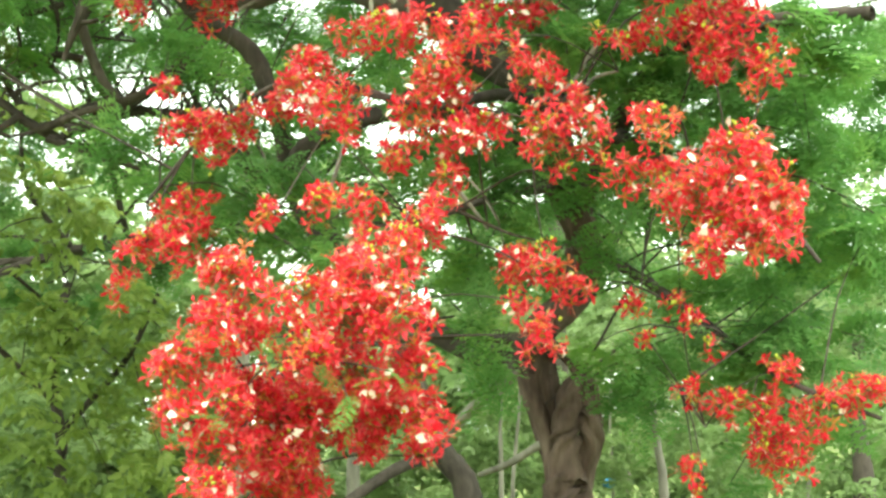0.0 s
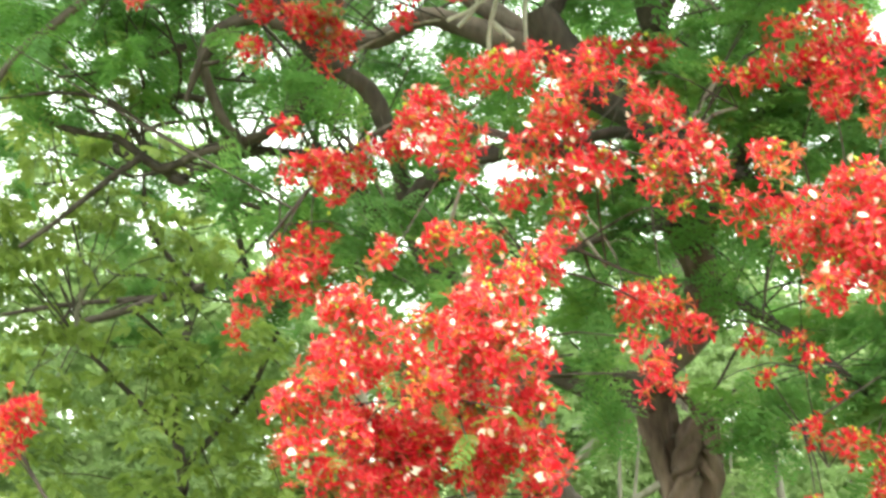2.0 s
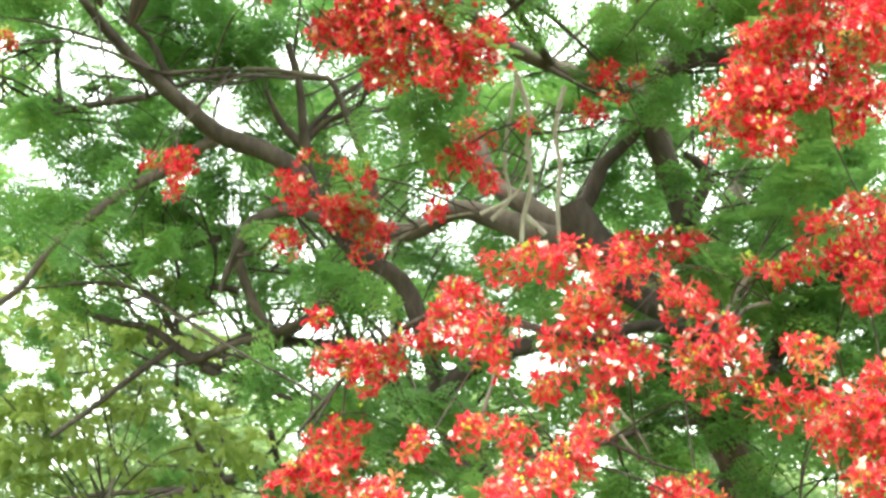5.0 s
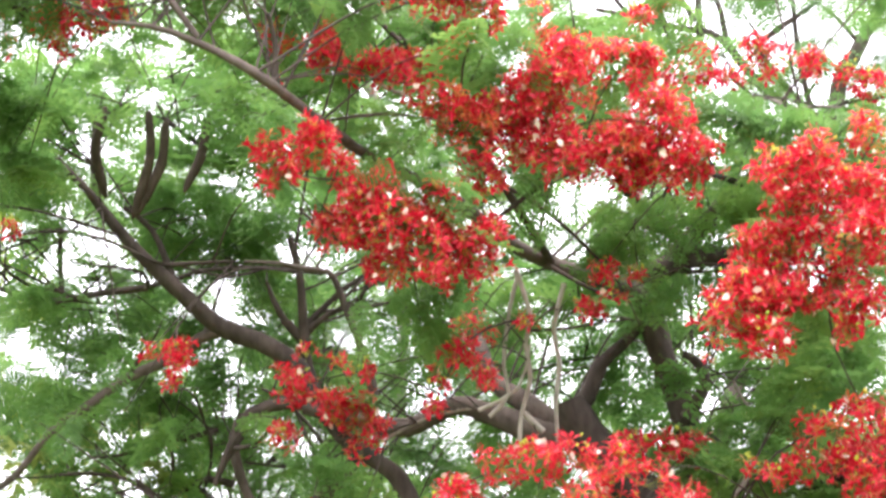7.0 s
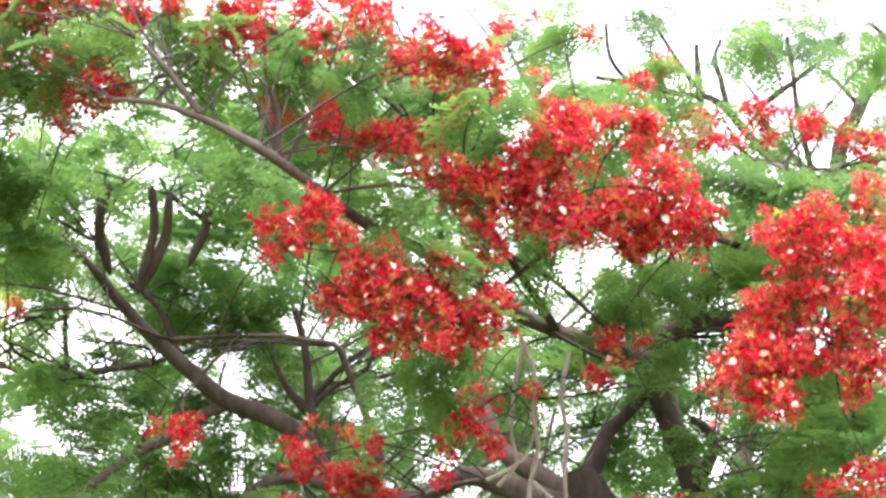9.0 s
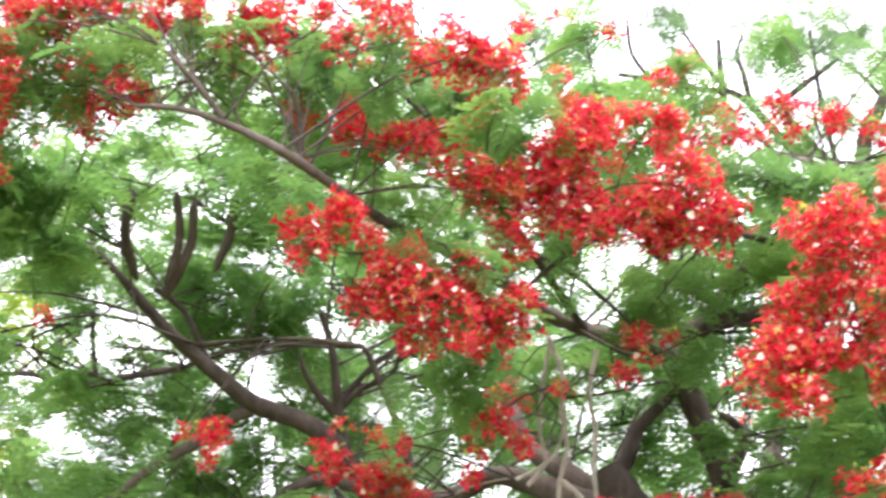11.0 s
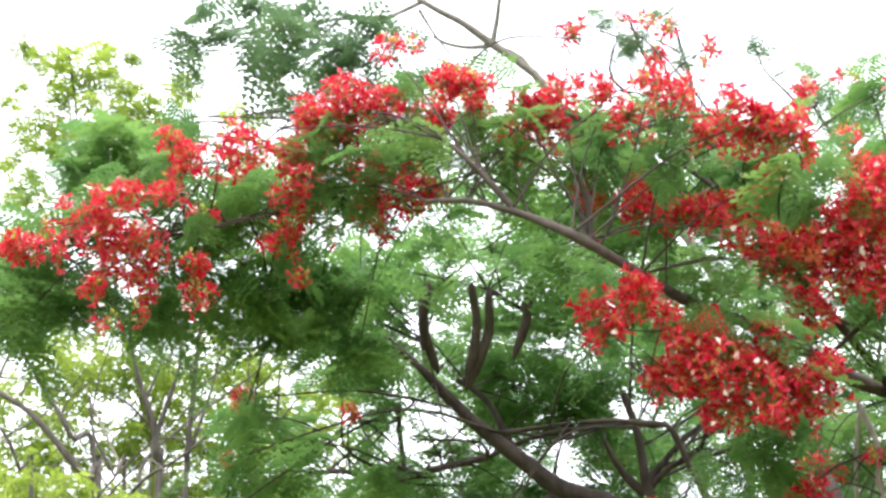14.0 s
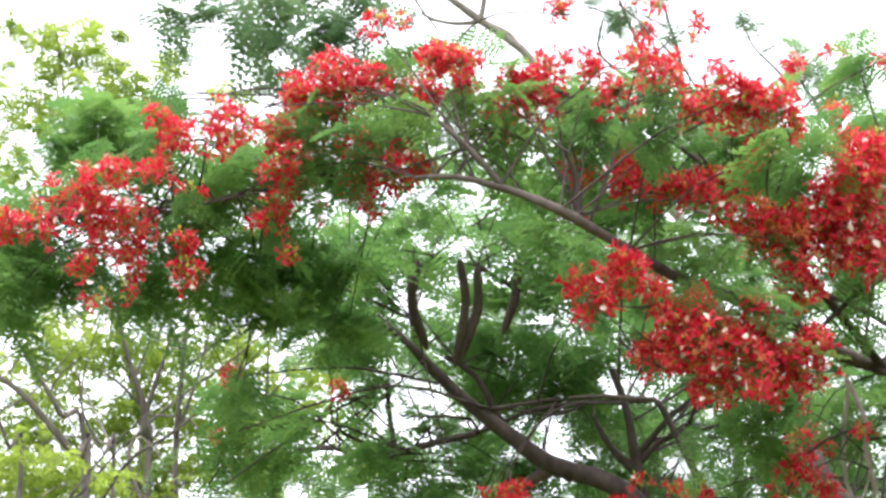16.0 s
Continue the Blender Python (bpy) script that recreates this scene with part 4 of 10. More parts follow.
# middle trusses
for spot in [
        (-1.47, 7.74, 4.83, 0.14, 0.11), (-1.3, 7.69, 4.92, 0.16, 0.08), (-1.17, 7.77, 4.86, 0.08, 0.05),
        (-1.17, 7.99, 4.6, 0.14, 0.11), (-0.96, 7.9, 4.65, 0.24, 0.16), (-0.77, 7.86, 4.49, 0.16, 0.13),
        (-0.89, 8.07, 4.44, 0.14, 0.09), (-0.56, 8.01, 4.46, 0.16, 0.16), (-0.63, 7.82, 4.73, 0.11, 0.06),
        (-1.07, 7.87, 4.79, 0.14, 0.07), (-0.45, 7.97, 4.53, 0.07, 0.08)]:
    flower_cluster(tree, *spot, 1.1, 0.16)
for spot in [
        (-0.09, 7.92, 5.47, 0.17, 0.13), (0.19, 7.93, 5.44, 0.21, 0.07), (-0.13, 7.93, 5.39, 0.22, 0.17),
        (-0.27, 8.05, 5.27, 0.17, 0.14), (-0.39, 8.14, 5.22, 0.13, 0.17), (-0.11, 8.13, 5.05, 0.2, 0.17),
        (0.09, 8.15, 5.12, 0.17, 0.11), (0.23, 8.27, 5.05, 0.14, 0.14), (0.39, 8.01, 5.18, 0.17, 0.13),
        (0.52, 8.16, 5.03, 0.12, 0.14), (0.37, 8.13, 5.03, 0.17, 0.15), (-0.85, 7.9, 5.36, 0.12, 0.12),
        (-0.52, 8.09, 5, 0.11, 0.14)]:
    flower_cluster(tree, *spot, 1, 0.14)
# older flowers turning orange
for spot in [
        (-0.72, 7.99, 5.22, 0.17, 0.13), (-0.59, 8.03, 5.2, 0.13, 0.11), (0.17, 8.06, 5.05, 0.11, 0.11),
        (1.38, 7.98, 5.06, 0.11, 0.08)]:
    flower_cluster(tree, *spot, 0.9, 0.12, faded=0.3)
for spot in [
        (-1.35, 7.82, 5.5, 0.17, 0.1), (-1.1, 7.87, 5.41, 0.15, 0.08), (-1.54, 7.76, 5.57, 0.04, 0.03)]:
    flower_cluster(tree, *spot, 0.95, 0.1)
for spot in [
        (0.43, 8.72, 5.67, 0.15, 0.15), (0.64, 8.64, 5.79, 0.15, 0.07), (0.91, 8.69, 5.84, 0.15, 0.09),
        (1.17, 8.62, 5.74, 0.12, 0.06), (1.48, 8.61, 5.6, 0.09, 0.09), (0.43, 8.53, 6.08, 0.09, 0.05),
        (0.84, 8.6, 5.65, 0.09, 0.05), (1.36, 8.57, 5.65, 0.09, 0.05)]:
    flower_cluster(tree, *spot, 0.75, 0.05)
for spot in [
        (0.89, 7.73, 4.76, 0.16, 0.11), (1.07, 7.67, 4.82, 0.13, 0.08), (1.25, 7.75, 4.71, 0.11, 0.11),
        (1.06, 7.73, 4.59, 0.21, 0.13), (1.23, 7.66, 4.45, 0.13, 0.16), (0.9, 7.92, 4.46, 0.19, 0.13),
        (0.76, 7.93, 4.3, 0.19, 0.16), (0.7, 7.87, 4.09, 0.18, 0.13), (0.99, 7.94, 4.27, 0.19, 0.13),
        (1.19, 7.84, 4.21, 0.16, 0.13), (0.84, 7.83, 4.02, 0.1, 0.09), (1.21, 7.87, 4.03, 0.08, 0.05),
        (1.41, 7.67, 4.51, 0.16, 0.29)]:
    flower_cluster(tree, *spot, 0.95, 0.16)
# small trusses among the limbs
for spot in [
        (-0.03, 9.04, 4.5, 0.06, 0.07), (-0.33, 8.92, 4.4, 0.04, 0.04), (0.12, 8.91, 4.55, 0.04, 0.03),
        (0.06, 8.86, 4.69, 0.09, 0.05), (0.27, 8.87, 4.63, 0.03, 0.06), (0.26, 9.08, 3.8, 0.07, 0.07),
        (0.51, 9.14, 3.79, 0.12, 0.09), (-0.69, 9.06, 4.26, 0.11, 0.08), (-0.57, 9.07, 4.14, 0.09, 0.08),
        (-0.8, 8.97, 4.08, 0.04, 0.04), (-0.83, 8.99, 3.95, 0.09, 0.04), (1.44, 9, 3.93, 0.09, 0.09),
        (1.32, 9.02, 3.73, 0.12, 0.12), (1.45, 9.01, 3.67, 0.12, 0.15), (1.03, 8.97, 3.81, 0.12, 0.04)]:
    flower_cluster(tree, *spot, 0.85, 0.08)
for spot in [
        (-1.27, 9.63, 4.06, 0.22, 0.15), (-1.42, 9.52, 4.13, 0.09, 0.08), (-1.59, 9.35, 4.22, 0.13, 0.09),
        (-1.57, 9.44, 4.36, 0.04, 0.04), (-1.39, 9.49, 4.35, 0.05, 0.03), (-1.24, 9.3, 4.27, 0.06, 0.05),
        (-1.68, 9.45, 3.91, 0.09, 0.07), (-2.26, 9.22, 4.34, 0.11, 0.09), (-2.42, 9.24, 4.35, 0.05, 0.03),
        (-2.29, 9.28, 4.17, 0.04, 0.03)]:
    flower_cluster(tree, *spot, 0.8, 0.06)
# crown of the long arching limb
for spot in [
        (-3.93, 6.67, 5.08, 0.16, 0.07), (-4.02, 6.62, 5.09, 0.07, 0.05), (-3.71, 6.83, 5.3, 0.14, 0.14),
        (-3.58, 7, 5.17, 0.16, 0.14), (-3.55, 6.73, 5.31, 0.13, 0.07), (-3.37, 6.78, 5.34, 0.11, 0.07),
        (-3.56, 7.09, 5.09, 0.11, 0.08), (-3.69, 6.83, 4.91, 0.05, 0.08), (-3.67, 6.94, 4.77, 0.03, 0.04),
        (-3.54, 7.02, 4.84, 0.04, 0.04), (-3.3, 7.13, 4.92, 0.08, 0.07), (-3.32, 7.09, 5.06, 0.05, 0.07),
        (-3.22, 6.97, 5.3, 0.04, 0.03), (-3.83, 6.63, 5.16, 0.03, 0.03), (-4.15, 6.59, 5.08, 0.11, 0.05)]:
    flower_cluster(tree, *spot, 0.8, 0.14, petal=0.052)
for spot in [
        (-3.33, 6.78, 5.63, 0.08, 0.06), (-3.29, 6.98, 5.54, 0.07, 0.07), (-3.14, 6.89, 5.56, 0.16, 0.07),
        (-2.96, 6.88, 5.56, 0.11, 0.09), (-3.02, 6.82, 5.64, 0.04, 0.03)]:
    flower_cluster(tree, *spot, 0.85, 0.12, petal=0.052)
for spot in [
        (-2.8, 7.2, 5.88, 0.14, 0.08), (-2.87, 7.15, 5.68, 0.08, 0.11), (-2.81, 7.17, 5.49, 0.08, 0.14),
        (-2.59, 7.11, 5.92, 0.14, 0.08), (-2.51, 7.21, 5.87, 0.14, 0.11), (-2.4, 7.3, 5.93, 0.11, 0.08),
        (-2.32, 7.07, 6.09, 0.07, 0.06), (-2.24, 7.17, 6.16, 0.03, 0.03), (-2.1, 7.3, 6.04, 0.17, 0.07),
        (-1.98, 7.29, 5.94, 0.14, 0.08), (-2.14, 7.31, 5.88, 0.14, 0.07), (-1.95, 7.47, 5.94, 0.08, 0.06),
        (-2.88, 7.41, 5.49, 0.1, 0.1), (-2.96, 7.41, 5.32, 0.11, 0.07), (-2.89, 7.48, 5.15, 0.03, 0.03)]:
    flower_cluster(tree, *spot, 0.85, 0.12, petal=0.052)
for spot in [
        (-2.73, 7.5, 5.35, 0.04, 0.03), (-2.58, 7.41, 5.45, 0.07, 0.07), (-2.38, 7.44, 5.52, 0.11, 0.11),
        (-2.24, 7.43, 5.52, 0.07, 0.07), (-2.52, 7.49, 5.35, 0.06, 0.04), (-2.64, 7.26, 5.69, 0.1, 0.08),
        (-2.55, 7.5, 5.7, 0.09, 0.09)]:
    flower_cluster(tree, *spot, 0.85, 0.12, petal=0.052)
for spot in [
        (-1.66, 7.46, 5.94, 0.17, 0.1), (-1.57, 7.57, 5.96, 0.08, 0.11), (-1.84, 7.61, 5.8, 0.11, 0.06),
        (-1.9, 7.49, 5.79, 0.06, 0.04), (-1.64, 7.63, 5.82, 0.14, 0.06), (-1.81, 7.45, 5.64, 0.03, 0.03),
        (-1.73, 7.51, 5.86, 0.11, 0.07), (-1.31, 7.58, 5.98, 0.11, 0.08), (-1.12, 7.42, 5.92, 0.11, 0.07),
        (-1.03, 7.54, 5.87, 0.11, 0.11), (-1.28, 7.67, 5.86, 0.11, 0.08), (-1.18, 7.68, 5.7, 0.04, 0.03)]:
    flower_cluster(tree, *spot, 0.85, 0.12, petal=0.052)
for spot in [
        (-0.76, 7.49, 5.73, 0.11, 0.08), (-0.65, 7.59, 5.65, 0.14, 0.08), (-0.49, 7.6, 5.62, 0.11, 0.11),
        (-0.87, 7.64, 5.65, 0.08, 0.07), (-0.58, 7.75, 5.47, 0.07, 0.07), (-0.66, 7.56, 5.71, 0.11, 0.05),
        (-0.42, 7.64, 5.54, 0.05, 0.07)]:
    flower_cluster(tree, *spot, 0.95, 0.08)
# topmost twigs
for spot in [
        (-1.68, 8.7, 7.03, 0.08, 0.08), (-1.33, 8.82, 7.11, 0.04, 0.04), (-1, 8.9, 6.94, 0.07, 0.04),
        (-1.27, 8.87, 6.95, 0.05, 0.03), (-1.17, 8.79, 7.02, 0.07, 0.03), (-1.44, 8.65, 7.05, 0.03, 0.03),
        (-1.04, 8.9, 6.8, 0.04, 0.03), (-1.3, 8.91, 6.89, 0.03, 0.07), (-0.25, 9.05, 6.72, 0.03, 0.03)]:
    flower_cluster(tree, *spot, 0.7, 0.03)
for spot in [
        (-3.83, 9.02, 4.24, 0.1, 0.05), (-3.93, 8.96, 4.12, 0.13, 0.06), (-4.17, 8.99, 4.06, 0.13, 0.06),
        (-3.85, 9.1, 4.06, 0.1, 0.04), (-3.78, 8.79, 5.06, 0.06, 0.04), (-4.01, 8.02, 6.41, 0.06, 0.05),
        (-3.87, 8.14, 6.41, 0.06, 0.06)]:
    flower_cluster(tree, *spot, 0.6, 0.05, petal=0.05)
for spot in [
        (-3.78, 8.83, 5.08, 0.06, 0.04), (-3.21, 9.12, 5.02, 0.04, 0.06), (-3.88, 8.95, 4.77, 0.03, 0.03),
        (-0.68, 9.79, 4.66, 0.13, 0.11), (-0.84, 9.8, 4.48, 0.05, 0.05)]:
    flower_cluster(tree, *spot, 0.7, 0.05, petal=0.05)
# leaves: centre, half width, half height, how many
for spot in [
        (0.95, 8.05, 4.48, 0.14, 0.08, 2), (1.11, 8.01, 4.52, 0.14, 0.07, 2), (0.77, 8.03, 4.59, 0.14, 0.08, 2),
        (1.21, 8, 4.51, 0.11, 0.08, 2), (1, 8.14, 4.2, 0.16, 0.08, 3), (1.21, 8.13, 4.14, 0.16, 0.08, 3)]:
    leaf_clump(tree, *spot, size=0.36, single=True)
for spot in [
        (-0.47, 7.94, 2.45, 0.15, 0.08, 4), (-0.57, 7.94, 2.37, 0.15, 0.08, 4)]:
    leaf_clump(tree, *spot, size=0.23, single=True)
for spot in [
        (-0.82, 9.06, 3, 0.26, 0.18, 12), (-1, 9.06, 2.83, 0.26, 0.15, 10), (-1.53, 8.94, 3.17, 0.26, 0.13, 9),
        (-1.14, 9.08, 2.57, 0.23, 0.15, 9), (0.28, 9.09, 2.97, 0.18, 0.2, 10), (0.43, 9.12, 2.76, 0.2, 0.18, 10),
        (0.19, 9.18, 2.21, 0.15, 0.2, 8), (0.64, 8.95, 3.64, 0.29, 0.2, 16), (1.01, 8.96, 3.41, 0.35, 0.23, 22),
        (0.76, 9.16, 2.05, 0.07, 0.05, 2), (0.97, 9.14, 2.06, 0.12, 0.08, 2), (1.06, 9.13, 1.97, 0.15, 0.12, 5)]:
    leaf_clump(tree, *spot, size=0.42, single=True)
for spot in [
        (1.37, 9.05, 3.24, 0.33, 0.18, 15), (1.85, 8.99, 3.11, 0.33, 0.24, 21), (1.7, 9.12, 2.31, 0.27, 0.12, 8),
        (1.78, 9.11, 2.13, 0.27, 0.15, 11), (2.12, 9.01, 2.53, 0.18, 0.21, 10), (1.24, 9.2, 2.09, 0.21, 0.12, 7),
        (1.45, 9.18, 1.33, 0.15, 0.07, 3), (-1.4, 8.98, 3.58, 0.21, 0.12, 7), (-0.24, 9.2, 2.96, 0.21, 0.12, 7),
        (1.58, 9.15, 2.02, 0.24, 0.18, 11), (1.06, 9.24, 1.83, 0.15, 0.18, 7), (1.97, 9.08, 1.96, 0.24, 0.15, 9),
        (0.88, 9.16, 2.97, 0.18, 0.24, 11)]:
    leaf_clump(tree, *spot, size=0.42, single=True)
for spot in [
        (1.29, 9.47, 3.76, 0.31, 0.16, 10), (2.18, 9.43, 3.12, 0.19, 0.25, 10), (1.74, 9.48, 3.38, 0.31, 0.22, 15),
        (-0.7, 9.72, 2.63, 0.22, 0.16, 7), (0.05, 9.75, 2.6, 0.19, 0.19, 7), (0.11, 9.76, 2.44, 0.12, 0.12, 3),
        (0.86, 9.71, 2.58, 0.16, 0.19, 6), (1.43, 9.67, 2.36, 0.28, 0.16, 9), (1.92, 9.61, 1.61, 0.25, 0.19, 10),
        (2.28, 9.52, 2.09, 0.19, 0.25, 10), (0.2, 9.79, 2, 0.12, 0.19, 5), (-1.36, 9.59, 3.06, 0.25, 0.19, 10)]:
    leaf_clump(tree, *spot, size=0.42)
for spot in [
        (-0.67, 8.98, 4.62, 0.24, 0.12, 8), (0.43, 9.01, 4.59, 0.18, 0.18, 9), (0.32, 8.91, 4.88, 0.21, 0.18, 10),
        (-1.31, 9.3, 3.04, 0.27, 0.18, 13), (0.71, 9.23, 3.75, 0.3, 0.18, 15), (0.37, 9.37, 3.12, 0.3, 0.24, 19),
        (1.16, 9.26, 3.38, 0.27, 0.21, 15), (1.16, 9.03, 4.3, 0.27, 0.18, 13), (0.77, 8.82, 5.05, 0.27, 0.18, 13),
        (1.39, 9.02, 4.26, 0.21, 0.18, 10), (-1.19, 8.75, 5.1, 0.24, 0.12, 8), (-0.89, 9.03, 4.42, 0.18, 0.12, 6),
        (-0.28, 9.31, 3.48, 0.15, 0.12, 5)]:
    leaf_clump(tree, *spot, size=0.42, single=True)
for spot in [
        (-2.94, 11.44, 4.67, 0.35, 0.19, 21), (-2.83, 11.14, 5.69, 0.31, 0.23, 22), (-3.52, 10.81, 6.04, 0.35, 0.23, 25),
        (-3.29, 11.23, 5.06, 0.35, 0.23, 25), (-2.29, 11.46, 5.1, 0.23, 0.16, 11), (-2.16, 11.35, 5.5, 0.31, 0.19, 19),
        (-2.45, 11.17, 5.85, 0.31, 0.19, 19), (-0.57, 11.66, 5.15, 0.19, 0.19, 12), (-1.33, 11.54, 5.33, 0.23, 0.19, 14),
        (-2.2, 11.71, 4.24, 0.31, 0.23, 22), (-2.73, 11.6, 4.23, 0.31, 0.23, 22), (-1.91, 11.93, 3.26, 0.31, 0.23, 22),
        (-0.36, 11.47, 5.73, 0.19, 0.12, 7), (0.93, 11.63, 5.17, 0.23, 0.23, 17)]:
    leaf_clump(tree, *spot, size=0.36, kind="rear")
for spot in [
        (1.26, 11.73, 4.71, 0.27, 0.23, 19)]:
    leaf_clump(tree, *spot, size=0.36, kind="rear")
for spot in [
        (-0.81, 7.86, 4.73, 0.23, 0.12, 7), (-0.68, 7.91, 4.63, 0.16, 0.11, 5), (-1.36, 7.99, 5.74, 0.2, 0.1, 5),
        (-0.54, 8.2, 5.51, 0.2, 0.12, 6), (-1.04, 8.3, 5.18, 0.17, 0.12, 5), (0.27, 9.02, 4.88, 0.21, 0.21, 12),
        (0.82, 8.32, 5.2, 0.26, 0.14, 10), (0.6, 8.26, 5.36, 0.17, 0.09, 4), (1.15, 8.27, 5.21, 0.23, 0.12, 7),
        (-0.26, 8.44, 4.99, 0.12, 0.12, 4), (1.23, 8.66, 4.11, 0.23, 0.17, 11), (1.01, 8.75, 3.9, 0.26, 0.17, 12),
        (-0.4, 8.12, 5.69, 0.17, 0.12, 5), (-1.14, 8.03, 5.73, 0.17, 0.09, 4)]:
    leaf_clump(tree, *spot, size=0.42, single=True)
for spot in [
        (0.23, 8.32, 5.27, 0.17, 0.14, 7)]:
    leaf_clump(tree, *spot, size=0.42, single=True)
for spot in [
        (-2.6, 10.5, 6.56, 0.38, 0.23, 30), (-3.45, 10.29, 6.48, 0.45, 0.34, 54), (-2.13, 10.7, 6.35, 0.3, 0.23, 24),
        (-2.76, 10.72, 5.97, 0.34, 0.23, 27), (-2.33, 10.95, 5.65, 0.26, 0.19, 17),
        (-3.53, 10.49, 5.96, 0.3, 0.23, 24), (-1.81, 11.2, 5.17, 0.23, 0.19, 15), (-2.15, 11.04, 5.48, 0.23, 0.15, 12)]:
    leaf_clump(tree, *spot, size=0.36, kind="rear")
for spot in [
        (-4.03, 7.48, 6.07, 0.34, 0.15, 14), (-4.34, 7.33, 5.33, 0.27, 0.18, 13), (-4.4, 7.42, 5.06, 0.21, 0.15, 8),
        (-3.34, 7.64, 5.73, 0.21, 0.16, 9), (-2.7, 7.77, 5.95, 0.21, 0.18, 10), (-2.17, 7.85, 6.1, 0.21, 0.18, 10),
        (-1.8, 8.05, 5.9, 0.3, 0.15, 12), (-1.34, 8.38, 6.09, 0.15, 0.12, 5), (-1.16, 8.33, 5.57, 0.21, 0.12, 7),
        (-0.75, 8.28, 5.78, 0.24, 0.15, 9), (-0.61, 8.47, 5.39, 0.3, 0.15, 12), (-3.48, 7.69, 5.51, 0.24, 0.18, 11),
        (-3.64, 7.72, 5.29, 0.21, 0.12, 7), (-3.32, 7.87, 5.28, 0.24, 0.18, 11)]:
    leaf_clump(tree, *spot, size=0.42, single=True)
for spot in [
        (-2.82, 7.84, 5.74, 0.18, 0.18, 8), (-1.53, 8.15, 5.81, 0.21, 0.15, 8)]:
    leaf_clump(tree, *spot, size=0.42, single=True)
for spot in [
        (-2.97, 8.54, 5.64, 0.28, 0.25, 15), (-3.24, 8.57, 5.35, 0.35, 0.19, 14), (-3.14, 8.66, 5.23, 0.19, 0.16, 6),
        (-4.51, 7.92, 5.47, 0.35, 0.19, 14), (-3.43, 8.34, 5.69, 0.28, 0.22, 13), (-4.11, 8.15, 5.43, 0.28, 0.16, 10),
        (-2.05, 8.78, 5.68, 0.25, 0.13, 7), (-2.6, 8.34, 6.26, 0.22, 0.19, 9), (-2.4, 8.23, 6.55, 0.25, 0.13, 7),
        (-1.77, 8.51, 6.34, 0.28, 0.16, 10), (-1.02, 8.7, 6.21, 0.22, 0.16, 7), (-3.27, 8.46, 5.58, 0.28, 0.25, 15),
        (-3.01, 8.68, 5.29, 0.16, 0.16, 5)]:
    leaf_clump(tree, *spot, size=0.42)
for spot in [
        (-2.62, 11.19, 5.69, 0.39, 0.19, 23), (-2.93, 11.03, 5.92, 0.23, 0.19, 14),
        (-2.07, 11.23, 5.88, 0.27, 0.19, 16), (-2.92, 11.24, 5.34, 0.31, 0.19, 19), (-0.84, 11.53, 5.51, 0.31, 0.16, 15),
        (-1.66, 11.23, 6.08, 0.27, 0.16, 13), (-2.96, 10.64, 6.78, 0.23, 0.16, 11),
        (-1.53, 11.49, 5.42, 0.23, 0.19, 14), (-1.2, 11.46, 5.61, 0.27, 0.16, 13)]:
    leaf_clump(tree, *spot, size=0.36, kind="rear")
for spot in [
        (-1.03, 11.08, 4.86, 0.33, 0.18, 19), (0, 11, 5.27, 0.22, 0.22, 15), (0.29, 11.05, 5.12, 0.22, 0.22, 15),
        (-1.66, 10.67, 5.83, 0.22, 0.15, 10), (-0.36, 11.01, 5.24, 0.22, 0.18, 13), (0.75, 10.79, 5.79, 0.3, 0.18, 17),
        (1.35, 11.01, 5.01, 0.3, 0.26, 23)]:
    leaf_clump(tree, *spot, size=0.36, kind="rear")
for spot in [
        (0.44, 10.17, 4.16, 0.11, 0.11, 6), (0.24, 10.97, 3.94, 0.17, 0.09, 7), (0.43, 10.27, 3.13, 0.12, 0.09, 5),
        (0.37, 10.74, 2.94, 0.15, 0.08, 5), (0.33, 11.1, 2.58, 0.15, 0.09, 6), (0.22, 11.07, 2.31, 0.16, 0.1, 8),
        (0.33, 10.71, 2.09, 0.11, 0.09, 5), (0.63, 10.61, 4.17, 0.18, 0.09, 8), (0.73, 11.23, 3.88, 0.18, 0.09, 7),
        (0.63, 10.35, 3.5, 0.11, 0.08, 4), (0.65, 10.72, 3.3, 0.11, 0.09, 5), (0.72, 11.11, 3.03, 0.14, 0.09, 6),
        (0.68, 10.69, 2.63, 0.17, 0.09, 7), (0.99, 9.85, 4.02, 0.17, 0.12, 9)]:
    leaf_clump(tree, *spot, size=0.4, kind="rear")
for spot in [
        (1.06, 10.56, 3.76, 0.19, 0.09, 8), (1.04, 11.04, 3.82, 0.12, 0.09, 5), (1.11, 10.61, 3.29, 0.16, 0.1, 7),
        (1.19, 10.71, 3.01, 0.12, 0.12, 7), (1.39, 10.22, 4.18, 0.13, 0.11, 6), (1.57, 10.89, 3.93, 0.18, 0.08, 7),
        (1.34, 10.53, 3.59, 0.13, 0.08, 5), (1.51, 10.41, 2.94, 0.18, 0.12, 10), (1.42, 11.05, 2.37, 0.14, 0.09, 6),
        (1.45, 10.51, 2.06, 0.11, 0.13, 6), (1.83, 10.29, 3.69, 0.17, 0.1, 8), (1.83, 10.52, 3.47, 0.11, 0.1, 5),
        (1.89, 10.4, 3.21, 0.16, 0.12, 9), (1.96, 10.94, 3.08, 0.16, 0.12, 9)]:
    leaf_clump(tree, *spot, size=0.4, kind="rear")
